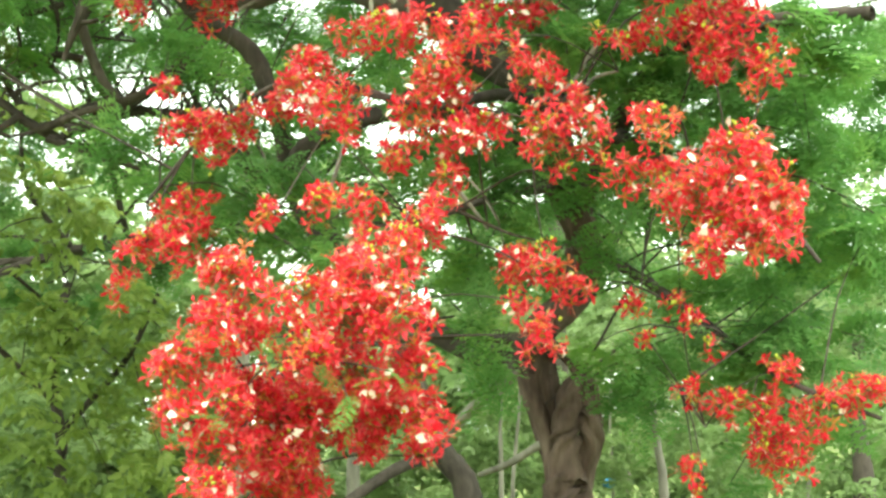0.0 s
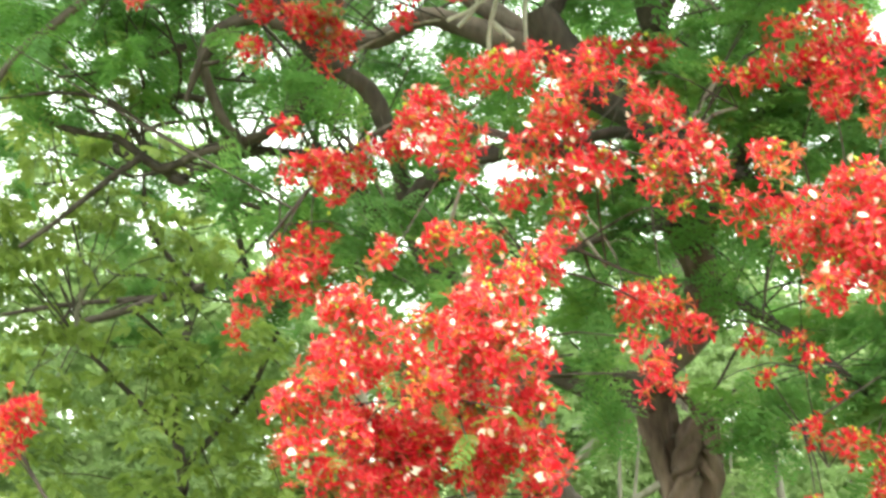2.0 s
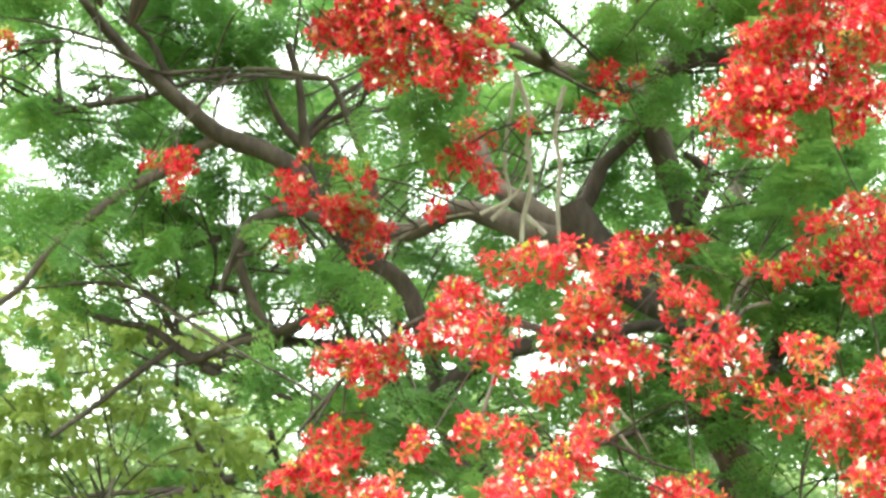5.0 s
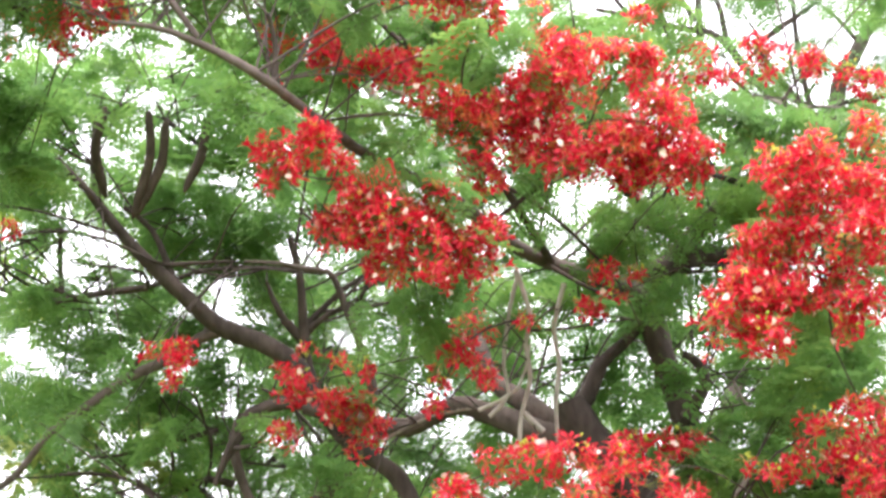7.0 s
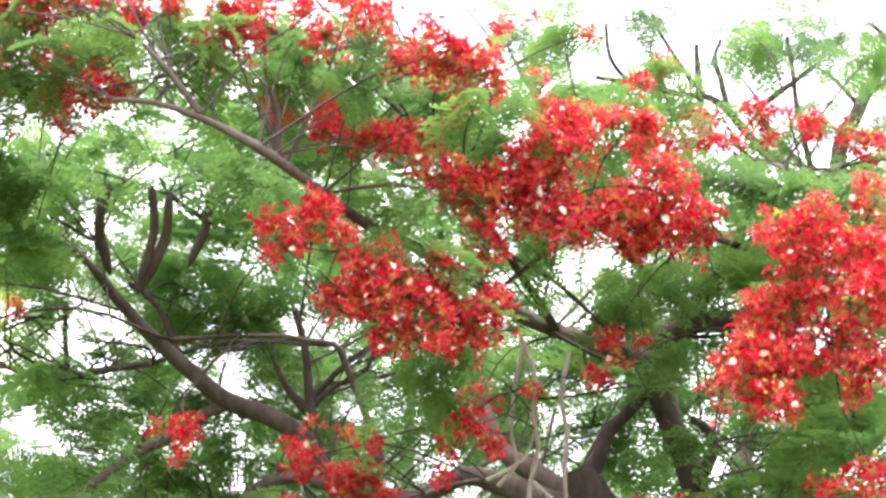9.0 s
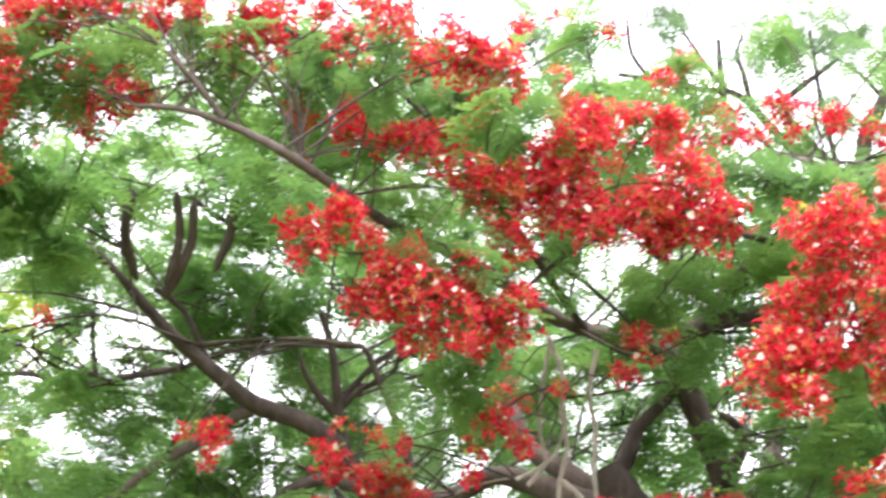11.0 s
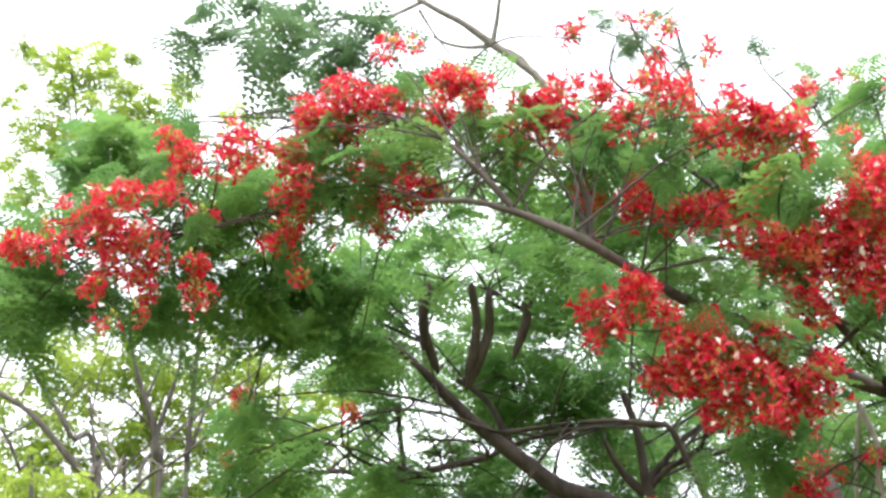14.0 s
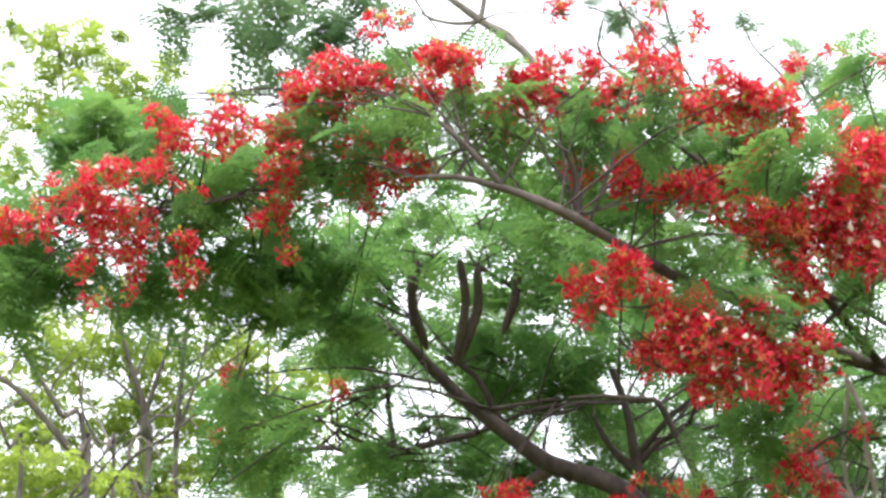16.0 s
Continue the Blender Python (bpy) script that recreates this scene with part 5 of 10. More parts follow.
for spot in [
        (1.72, 10.36, 2.58, 0.13, 0.09, 5), (1.92, 10.76, 2.27, 0.17, 0.1, 7), (1.45, 9.43, 1.99, 0.12, 0.1, 5),
        (2.21, 10.65, 4.2, 0.19, 0.13, 11), (2.14, 10.39, 3.76, 0.11, 0.13, 7), (2.2, 11.2, 3.68, 0.12, 0.1, 6),
        (2.09, 10.13, 3.11, 0.13, 0.08, 5), (2.12, 10.72, 3.03, 0.15, 0.1, 7), (2.06, 10.23, 2.6, 0.18, 0.13, 11),
        (2.07, 10.11, 2.27, 0.18, 0.1, 8), (2.6, 10.44, 4.03, 0.18, 0.11, 9), (2.77, 10.73, 3.92, 0.12, 0.1, 6),
        (2.45, 10.06, 3.46, 0.13, 0.11, 7), (2.32, 9.5, 2.76, 0.13, 0.09, 6)]:
    leaf_clump(tree, *spot, size=0.4, kind="rear")
for spot in [
        (2.63, 10.44, 2.73, 0.12, 0.08, 5), (2.44, 10.63, 1.94, 0.17, 0.11, 9)]:
    leaf_clump(tree, *spot, size=0.4, kind="rear")
for spot in [
        (-4.24, 6.78, 5.36, 0.14, 0.11, 2), (-4.64, 7.51, 5.45, 0.18, 0.11, 2), (-4.61, 7.61, 5.31, 0.18, 0.11, 2),
        (-4.23, 7.69, 5.78, 0.2, 0.12, 3), (-4.93, 8.41, 5.64, 0.22, 0.14, 4), (-4.34, 8.82, 6.07, 0.18, 0.1, 2),
        (-3.88, 7.28, 5.02, 0.14, 0.13, 2), (-4.12, 8.52, 6.11, 0.19, 0.1, 2), (-3.93, 8.27, 5.65, 0.17, 0.13, 3),
        (-4.16, 8.56, 5.7, 0.19, 0.15, 3), (-3.28, 7.82, 5.68, 0.15, 0.09, 2), (-3.22, 7.77, 5.27, 0.16, 0.12, 2),
        (-3.39, 8.04, 5.25, 0.2, 0.1, 2), (-3.09, 8.29, 5.9, 0.21, 0.11, 3)]:
    leaf_clump(tree, *spot, size=0.4)
for spot in [
        (-3.15, 7.95, 5.47, 0.2, 0.08, 2), (-3.56, 8.81, 5.58, 0.15, 0.15, 3)]:
    leaf_clump(tree, *spot, size=0.4)
for spot in [
        (-4.04, 7.28, 5.51, 0.23, 0.12, 6), (-3.59, 7.34, 5.82, 0.18, 0.12, 4), (-3.13, 7.6, 5.74, 0.15, 0.15, 5),
        (-2.91, 7.66, 6, 0.18, 0.12, 4), (-3.75, 7.38, 5.61, 0.18, 0.12, 4)]:
    leaf_clump(tree, *spot, size=0.42, single=True)
for spot in [
        (-1.62, 8.74, 6.37, 0.27, 0.15, 7), (-1.92, 9.55, 5.9, 0.32, 0.15, 8), (-1.79, 9.32, 5.39, 0.21, 0.14, 5),
        (-1.17, 9.38, 6.72, 0.32, 0.15, 8), (-1, 8.97, 6.09, 0.27, 0.14, 6), (-1.1, 9.11, 5.67, 0.23, 0.13, 5),
        (-0.64, 8.44, 5.98, 0.3, 0.14, 7), (-0.79, 8.99, 5.55, 0.21, 0.16, 5), (-0.12, 9.15, 6.63, 0.24, 0.13, 5),
        (-0.17, 9.65, 6.42, 0.35, 0.19, 11), (-0.18, 9.05, 5.37, 0.3, 0.12, 6), (0.33, 8.46, 6.05, 0.26, 0.12, 5),
        (0.29, 8.34, 5.71, 0.27, 0.15, 6), (0.18, 8.83, 5.63, 0.31, 0.14, 7)]:
    leaf_clump(tree, *spot, size=0.4)
for spot in [
        (0.36, 9.29, 5.46, 0.29, 0.14, 7), (0.95, 8.92, 6.44, 0.28, 0.12, 6), (0.8, 9.36, 5.9, 0.29, 0.13, 6),
        (0.6, 9.5, 5.51, 0.25, 0.12, 5), (1.62, 9.08, 6.39, 0.34, 0.14, 8), (1.27, 8.9, 5.88, 0.32, 0.17, 9),
        (1.34, 8.27, 5.3, 0.19, 0.14, 4), (1.22, 9.11, 5.33, 0.32, 0.16, 8)]:
    leaf_clump(tree, *spot, size=0.4)
for spot in [
        (1.51, 9.3, 5.92, 0.26, 0.15, 9), (1.37, 9.07, 5.1, 0.23, 0.23, 11), (1.37, 8.97, 4.83, 0.27, 0.2, 12),
        (1.43, 9.72, 4.66, 0.23, 0.23, 11), (1.46, 9.58, 4.37, 0.21, 0.18, 8), (1.62, 9.77, 3.8, 0.32, 0.15, 10),
        (1.84, 8.8, 5.48, 0.33, 0.15, 10), (2.04, 9.22, 5.35, 0.33, 0.18, 13), (2.23, 9.53, 4.88, 0.35, 0.21, 15),
        (1.98, 9.46, 4.46, 0.26, 0.18, 10), (2.01, 9.57, 4.33, 0.3, 0.17, 11), (1.68, 9.23, 3.66, 0.32, 0.19, 13)]:
    leaf_clump(tree, *spot, size=0.42)
for spot in [
        (1.66, 9.41, 3.72, 0.26, 0.24, 14), (2.03, 10, 3.37, 0.21, 0.22, 10), (1.87, 8.91, 2.99, 0.19, 0.2, 8),
        (2.09, 10.13, 2.72, 0.31, 0.25, 16), (2.44, 9.39, 3.93, 0.21, 0.22, 10), (2.4, 9.54, 3.53, 0.26, 0.23, 13),
        (2.39, 9.19, 2.65, 0.23, 0.18, 9), (2.3, 9.08, 2.58, 0.2, 0.23, 10)]:
    leaf_clump(tree, *spot, size=0.42)
for spot in [
        (-2.68, 9.67, 6.58, 0.25, 0.14, 12), (-2.19, 9.97, 6.21, 0.25, 0.14, 12),
        (-2.92, 9.71, 6.36, 0.21, 0.14, 10), (-1.93, 10.1, 6.03, 0.21, 0.14, 10), 
        (-2.95, 9.57, 6.61, 0.14, 0.11, 5), (-2.29, 10.06, 5.95, 0.25, 0.14, 12), (-2.52, 10.06, 5.82, 0.21, 0.14, 10),
        (-1.75, 10.21, 5.86, 0.21, 0.14, 10)]:
    leaf_clump(tree, *spot, size=0.36, kind="rear")
for spot in [
        (-4.54, 7.6, 5.57, 0.22, 0.15, 8), (-4.35, 7.75, 5.47, 0.25, 0.15, 9), (-4.15, 7.9, 5.41, 0.22, 0.12, 6),
        (-3.89, 8.05, 5.36, 0.22, 0.12, 6), (-3.62, 8.19, 5.32, 0.22, 0.12, 6), (-4.61, 7.71, 5.26, 0.22, 0.12, 6),
        (-4.33, 7.67, 5.67, 0.19, 0.12, 5), (-3.49, 8.27, 5.27, 0.19, 0.12, 5)]:
    leaf_clump(tree, *spot, size=0.38)
for spot in [
        (1.45, 8.54, 5.25, 0.18, 0.15, 6), (1.5, 8.63, 5.01, 0.15, 0.15, 5), (1.36, 8.79, 5.2, 0.18, 0.12, 5),
        (1.59, 8.62, 5.51, 0.15, 0.15, 5)]:
    leaf_clump(tree, *spot, size=0.4)
for spot in [
        (-0.42, 11.22, 5.53, 0.23, 0.13, 8), (-0.16, 11.28, 5.39, 0.19, 0.11, 5), (-0.61, 11.28, 5.35, 0.19, 0.11, 5),
        (0.07, 11.24, 5.49, 0.15, 0.11, 4), (-1.96, 11.27, 4.88, 0.23, 0.15, 9), (-1.21, 11.28, 5.2, 0.23, 0.15, 9),
        (-0.54, 11.42, 4.92, 0.23, 0.15, 9), (0.21, 11.38, 5.06, 0.23, 0.15, 9), (-2.76, 11.19, 4.55, 0.26, 0.15, 10),
        (-3.4, 11.01, 4.58, 0.26, 0.19, 13), (-1.66, 11.45, 4.39, 0.23, 0.19, 11), (-0.84, 11.48, 4.62, 0.23, 0.15, 9),
        (-0.09, 11.49, 4.7, 0.19, 0.15, 7), (-1.06, 11.57, 4.18, 0.23, 0.15, 9)]:
    leaf_clump(tree, *spot, size=0.36, kind="rear")
for spot in [
        (-2.21, 11.38, 4.29, 0.26, 0.15, 10), (0.88, 11.31, 5.2, 0.19, 0.19, 9), (0.77, 11.46, 4.7, 0.19, 0.15, 7)]:
    leaf_clump(tree, *spot, size=0.36, kind="rear")
for spot in [
        (-3.64, 8.58, 4.93, 0.14, 0.16, 4), (-3.91, 8.33, 5.24, 0.16, 0.08, 2), (-3.79, 8.65, 4.58, 0.16, 0.09, 2)]:
    leaf_clump(tree, *spot, size=0.36)
for spot in [
        (-3.73, 7.02, 5.59, 0.14, 0.07, 3), (-3.47, 7.09, 5.71, 0.11, 0.08, 3), (-3.28, 7.23, 5.62, 0.14, 0.08, 3),
        (-2.95, 7.3, 5.76, 0.11, 0.11, 3), (-2.67, 7.33, 5.88, 0.14, 0.11, 4), (-2.55, 7.51, 5.64, 0.11, 0.14, 4),
        (-2.29, 7.46, 5.88, 0.14, 0.08, 3), (-2.36, 7.32, 6.08, 0.11, 0.07, 2), (-1.98, 7.51, 5.95, 0.14, 0.07, 3),
        (-1.69, 7.61, 5.89, 0.14, 0.07, 3), (-1.42, 7.67, 5.88, 0.11, 0.08, 3), (-1.22, 7.69, 5.91, 0.08, 0.11, 3),
        (-0.83, 7.83, 5.76, 0.14, 0.07, 3), (-0.59, 7.87, 5.71, 0.11, 0.08, 3)]:
    leaf_clump(tree, *spot, size=0.34, single=True)
for spot in [
        (-3.65, 7.19, 5.38, 0.14, 0.08, 3), (-3.42, 7.28, 5.42, 0.11, 0.08, 3), (-2.83, 7.45, 5.56, 0.11, 0.14, 4)]:
    leaf_clump(tree, *spot, size=0.34, single=True)
for spot in [
        (-2.95, 9.13, 3.91, 0.21, 0.12, 2), (-2.6, 9.55, 4.09, 0.22, 0.17, 3), (-2.5, 10.67, 4.64, 0.17, 0.19, 3),
        (-1.92, 9.96, 4.08, 0.16, 0.12, 2), (-1.19, 9.12, 4.56, 0.15, 0.14, 2),
        (-1.29, 9.63, 4.31, 0.16, 0.17, 3)]:
    leaf_clump(tree, *spot, size=0.34)
for spot in [
        (-0.44, 9.61, 4.69, 0.16, 0.1, 7), (-0.45, 11.6, 4.56, 0.18, 0.09, 7), (-0.23, 10.07, 3.85, 0.14, 0.08, 5),
        (-0.5, 10.38, 3.22, 0.15, 0.11, 7), (-0.38, 10.5, 3.05, 0.16, 0.11, 7), (0.17, 9.84, 4.82, 0.17, 0.1, 7),
        (0.1, 11.12, 4.69, 0.12, 0.14, 8), (0.2, 10.93, 4.25, 0.16, 0.09, 7), (0.08, 10.5, 3.87, 0.15, 0.12, 8),
        (-0.17, 10.46, 3.69, 0.15, 0.1, 7), (-0.03, 10.47, 3.34, 0.17, 0.12, 9), (0.15, 11.22, 3.05, 0.2, 0.1, 9),
        (0.45, 10.77, 4.91, 0.2, 0.1, 9), (0.43, 9.21, 4.2, 0.16, 0.11, 7)]:
    leaf_clump(tree, *spot, size=0.4, kind="rear")
for spot in [
        (0.24, 10.6, 3.88, 0.12, 0.1, 5), (0.42, 10.07, 3.49, 0.17, 0.11, 8), (0.48, 10.78, 3.36, 0.16, 0.1, 7),
        (0.93, 10.36, 4.73, 0.13, 0.08, 5), (1.11, 10.73, 4.58, 0.15, 0.1, 7), (0.79, 9.96, 4.18, 0.12, 0.11, 6),
        (0.91, 10.69, 3.95, 0.16, 0.08, 6), (0.88, 11.07, 3.76, 0.18, 0.09, 7), (0.76, 10.23, 3.22, 0.12, 0.12, 6),
        (0.84, 10.8, 2.93, 0.2, 0.09, 8), (1.45, 11.58, 5.03, 0.19, 0.1, 8), (1.25, 10.45, 4.27, 0.12, 0.12, 6),
        (1.18, 10.09, 3.91, 0.12, 0.12, 6), (1.33, 10.71, 3.67, 0.12, 0.1, 5)]:
    leaf_clump(tree, *spot, size=0.4, kind="rear")
for spot in [
        (1.28, 11.04, 3.38, 0.13, 0.09, 5), (1.1, 10, 2.94, 0.12, 0.09, 5), (1.67, 10.58, 4.84, 0.19, 0.11, 9),
        (1.73, 10.61, 4.22, 0.13, 0.12, 7), (1.65, 10.6, 3.6, 0.15, 0.11, 7), (1.67, 10.79, 3.33, 0.17, 0.09, 7),
        (1.53, 10.3, 2.97, 0.16, 0.09, 6)]:
    leaf_clump(tree, *spot, size=0.4, kind="rear")
for spot in [
        (-4.08, 7.65, 6.17, 0.25, 0.16, 10), (-3.88, 7.81, 6.08, 0.25, 0.14, 9), (-3.72, 7.8, 6.22, 0.19, 0.12, 6),
        (-4.32, 7.61, 6.02, 0.22, 0.12, 7), (-4.56, 7.76, 5.48, 0.22, 0.12, 7), (-4.34, 7.93, 5.39, 0.25, 0.12, 8)]:
    leaf_clump(tree, *spot, size=0.36)
for spot in [
        (-4.33, 7.9, 6.38, 0.19, 0.11, 10), (-4.21, 8.04, 6.25, 0.26, 0.13, 15), (-4.44, 7.94, 6.2, 0.16, 0.1, 7),
        (-4.08, 8.04, 6.37, 0.16, 0.1, 7), (-3.62, 8.36, 6.18, 0.26, 0.16, 19), (-3.5, 8.49, 6.04, 0.19, 0.16, 14),
        (-3.74, 8.41, 6, 0.19, 0.13, 11)]:
    leaf_clump(tree, *spot, size=0.34)
for spot in [
        (-3.88, 9.45, 5.1, 0.24, 0.14, 11), (-4.03, 9.37, 5.16, 0.14, 0.1, 5), (-3.66, 9.57, 5.01, 0.21, 0.14, 10),
        (-4.12, 9.45, 4.81, 0.27, 0.14, 13), (-3.23, 9.78, 4.86, 0.31, 0.12, 13), (-3.78, 9.59, 4.82, 0.21, 0.1, 7)]:
    leaf_clump(tree, *spot, size=0.36, kind="rear")
for spot in [
        (-2.16, 10.09, 6.44, 0.22, 0.16, 12), (-1.86, 10.11, 6.53, 0.22, 0.18, 14), (-1.6, 10.24, 6.36, 0.22, 0.16, 12),
        (-1.76, 10.28, 6.2, 0.22, 0.15, 11), (-1.09, 10.4, 6.13, 0.18, 0.15, 9),
        (-1.28, 10.16, 6.6, 0.18, 0.15, 9), (-0.86, 10.22, 6.58, 0.18, 0.15, 9), (-1.98, 10, 6.7, 0.18, 0.11, 7),
        (0.23, 10.13, 6.83, 0.22, 0.15, 11), (0.41, 10.23, 6.62, 0.15, 0.18, 9), (-0.08, 10.24, 6.61, 0.18, 0.15, 9)]:
    leaf_clump(tree, *spot, size=0.36, kind="rear")
for spot in [
        (-2.66, 7.24, 5.72, 0.14, 0.1, 3), (-2.39, 7.28, 5.83, 0.14, 0.08, 3), (-2.2, 7.42, 5.69, 0.14, 0.1, 3),
        (-2.27, 7.25, 5.95, 0.14, 0.07, 2), (-1.97, 7.4, 5.83, 0.14, 0.08, 3), (-2.56, 7.4, 5.51, 0.11, 0.11, 3),
        (-1.79, 7.38, 5.95, 0.11, 0.07, 2), (-2.79, 7.31, 5.52, 0.11, 0.11, 3)]:
    leaf_clump(tree, *spot, size=0.34)
for spot in [
        (-3.39, 10.54, 5.06, 0.22, 0.15, 11), (-3.05, 10.59, 5.23, 0.22, 0.15, 11), (-3.15, 10.69, 4.81, 0.22, 0.15, 11),
        (-2.67, 10.77, 4.98, 0.22, 0.15, 11), (-3.34, 10.72, 4.52, 0.22, 0.15, 11), (-2.8, 10.86, 4.56, 0.22, 0.15, 11),
        (-2.42, 10.91, 4.72, 0.18, 0.15, 9), (0.99, 10.88, 5.49, 0.18, 0.18, 11), (1.24, 10.95, 5.21, 0.22, 0.18, 13),
        (1.52, 11.01, 4.93, 0.22, 0.18, 13), (1.8, 10.88, 5.19, 0.22, 0.18, 13), (1.93, 11.01, 4.71, 0.18, 0.18, 11),
        (1.09, 11.1, 4.8, 0.22, 0.18, 13), (1.37, 11.14, 4.52, 0.22, 0.15, 11)]:
    leaf_clump(tree, *spot, size=0.36, kind="rear")
for spot in [
        (0.67, 10.88, 5.57, 0.18, 0.15, 9), (1.94, 10.69, 5.65, 0.15, 0.22, 11), (0.84, 10.99, 5.22, 0.15, 0.15, 7)]:
    leaf_clump(tree, *spot, size=0.36, kind="rear")
for spot in [
        (1.84, 10.11, 6.06, 0.16, 0.18, 9), (1.92, 10.22, 5.77, 0.14, 0.18, 8), (0.99, 10.43, 5.56, 0.16, 0.14, 7),
        (1.16, 10.34, 5.75, 0.11, 0.11, 4), (1.94, 10.45, 5.12, 0.14, 0.21, 9)]:
    leaf_clump(tree, *spot, size=0.36, kind="rear")
for spot in [
        (-2.49, 7.3, 5.52, 0.13, 0.07, 2), (-2.03, 7.41, 5.58, 0.14, 0.08, 2), (-1.66, 7.51, 5.56, 0.13, 0.08, 2),
        (-1.26, 7.59, 5.55, 0.13, 0.07, 2), (-1.04, 7.53, 5.72, 0.1, 0.06, 2), (-2.7, 7.15, 5.66, 0.1, 0.06, 2),
        (-0.71, 7.61, 5.66, 0.1, 0.07, 2), (-0.34, 7.73, 5.46, 0.1, 0.06, 2)]:
    leaf_clump(tree, *spot, size=0.32)
# fuller layers of leaves behind the limbs
for spot in [
        (-3.43, 10.21, 5.15, 0.22, 0.09, 6), (-3.33, 11.02, 5.11, 0.23, 0.08, 6), (-2.94, 10.86, 5.06, 0.26, 0.1, 8),
        (-3.59, 11.33, 4.89, 0.24, 0.09, 7), (-3.56, 10.85, 4.53, 0.23, 0.11, 8), (-3.21, 10.94, 4.86, 0.19, 0.07, 4),
        (-2.89, 11.1, 4.59, 0.23, 0.14, 11), (-2.54, 10.8, 4.29, 0.22, 0.14, 10), (-3.02, 10.88, 4.16, 0.29, 0.14, 14),
        (-3.62, 11.13, 4.26, 0.19, 0.11, 7), (-2.24, 10.85, 4.6, 0.18, 0.1, 6), (-2.2, 11.11, 4.37, 0.15, 0.1, 5),
        (-2.68, 11.02, 4.01, 0.29, 0.1, 10), (-2.08, 11.03, 5.19, 0.15, 0.14, 7)]:
    leaf_clump(tree, *spot, size=0.36, kind="rear")
for spot in [
        (-2.17, 10.6, 5.47, 0.22, 0.14, 10), (-2.39, 10.55, 5.65, 0.22, 0.13, 9), (-2.6, 10.7, 5.47, 0.19, 0.1, 6),
        (-1.77, 11.04, 4.8, 0.15, 0.1, 5), (0.14, 10.89, 4.76, 0.22, 0.14, 10), (0.41, 11.37, 4.97, 0.15, 0.23, 11),
        (0.87, 10.82, 4.41, 0.25, 0.14, 12), (1.25, 10.8, 4.44, 0.25, 0.17, 14), (1, 10.87, 4.17, 0.29, 0.14, 14),
        (1.49, 11.48, 4.31, 0.23, 0.14, 11), (0.85, 11.19, 4.06, 0.29, 0.1, 10), (1.6, 10.79, 4.58, 0.22, 0.14, 10),
        (0.21, 10.87, 4.53, 0.14, 0.1, 4), (0.77, 11.26, 4.78, 0.15, 0.1, 5)]:
    leaf_clump(tree, *spot, size=0.36, kind="rear")
for spot in [
        (-0.58, 10.82, 4.74, 0.14, 0.14, 6), (-1, 10.69, 4.85, 0.18, 0.1, 6), (-1.27, 11.25, 4.86, 0.15, 0.1, 5),
        (-0.68, 10.87, 4.38, 0.18, 0.06, 3), (0, 11.03, 4.87, 0.11, 0.1, 3), (-3.36, 10.84, 3.97, 0.3, 0.09, 9),
        (-1.95, 11.03, 4.05, 0.22, 0.09, 6), (-1.54, 11.21, 4.06, 0.18, 0.07, 4), (-1.07, 11.63, 4.34, 0.23, 0.11, 8),
        (-3.45, 10.01, 5.95, 0.22, 0.2, 15), (-3.31, 9.71, 6.15, 0.21, 0.18, 13), (-3.37, 9.78, 5.47, 0.18, 0.13, 8),
        (-2.29, 10.07, 6.74, 0.22, 0.1, 7), (-1.72, 10.14, 6.73, 0.26, 0.12, 10)]:
    leaf_clump(tree, *spot, size=0.36, kind="rear")
for spot in [
        (-1.38, 10.37, 6.79, 0.19, 0.14, 9), (-0.68, 10.39, 6.39, 0.15, 0.14, 7), (-0.49, 10.23, 6.74, 0.15, 0.14, 7),
        (0.3, 10.3, 6.45, 0.18, 0.14, 8), (0.08, 10.44, 6.28, 0.15, 0.15, 7), (0.74, 10.61, 6.34, 0.22, 0.15, 11),
        (1.08, 10.48, 6.16, 0.22, 0.15, 11), (1.45, 10.55, 6.27, 0.22, 0.15, 11), (1.81, 11.08, 6.29, 0.19, 0.15, 9),
        (0.96, 10.87, 5.93, 0.15, 0.15, 7), (0.21, 10.48, 5.33, 0.21, 0.14, 10), (0.38, 11.52, 5.34, 0.19, 0.15, 9)]:
    leaf_clump(tree, *spot, size=0.36, kind="rear")
for spot in [
        (2.3, 10.52, 3.87, 0.24, 0.17, 15), (2.39, 10.19, 3.4, 0.14, 0.2, 10), (2.14, 10.77, 3.68, 0.14, 0.11, 5),
        (1.7, 10.52, 3.94, 0.17, 0.14, 8), (-1.02, 10.49, 3.51, 0.14, 0.1, 5), (-0.62, 10.53, 3.48, 0.14, 0.09, 4),
        (-1.28, 10.43, 3.02, 0.13, 0.1, 4), (-0.35, 10.64, 3.99, 0.21, 0.09, 7), (2.55, 10.87, 2.71, 0.14, 0.18, 9),
        (2.26, 10.54, 2.24, 0.17, 0.14, 8), (1.04, 10.83, 3.38, 0.14, 0.14, 7)]:
    leaf_clump(tree, *spot, size=0.36, kind="rear")
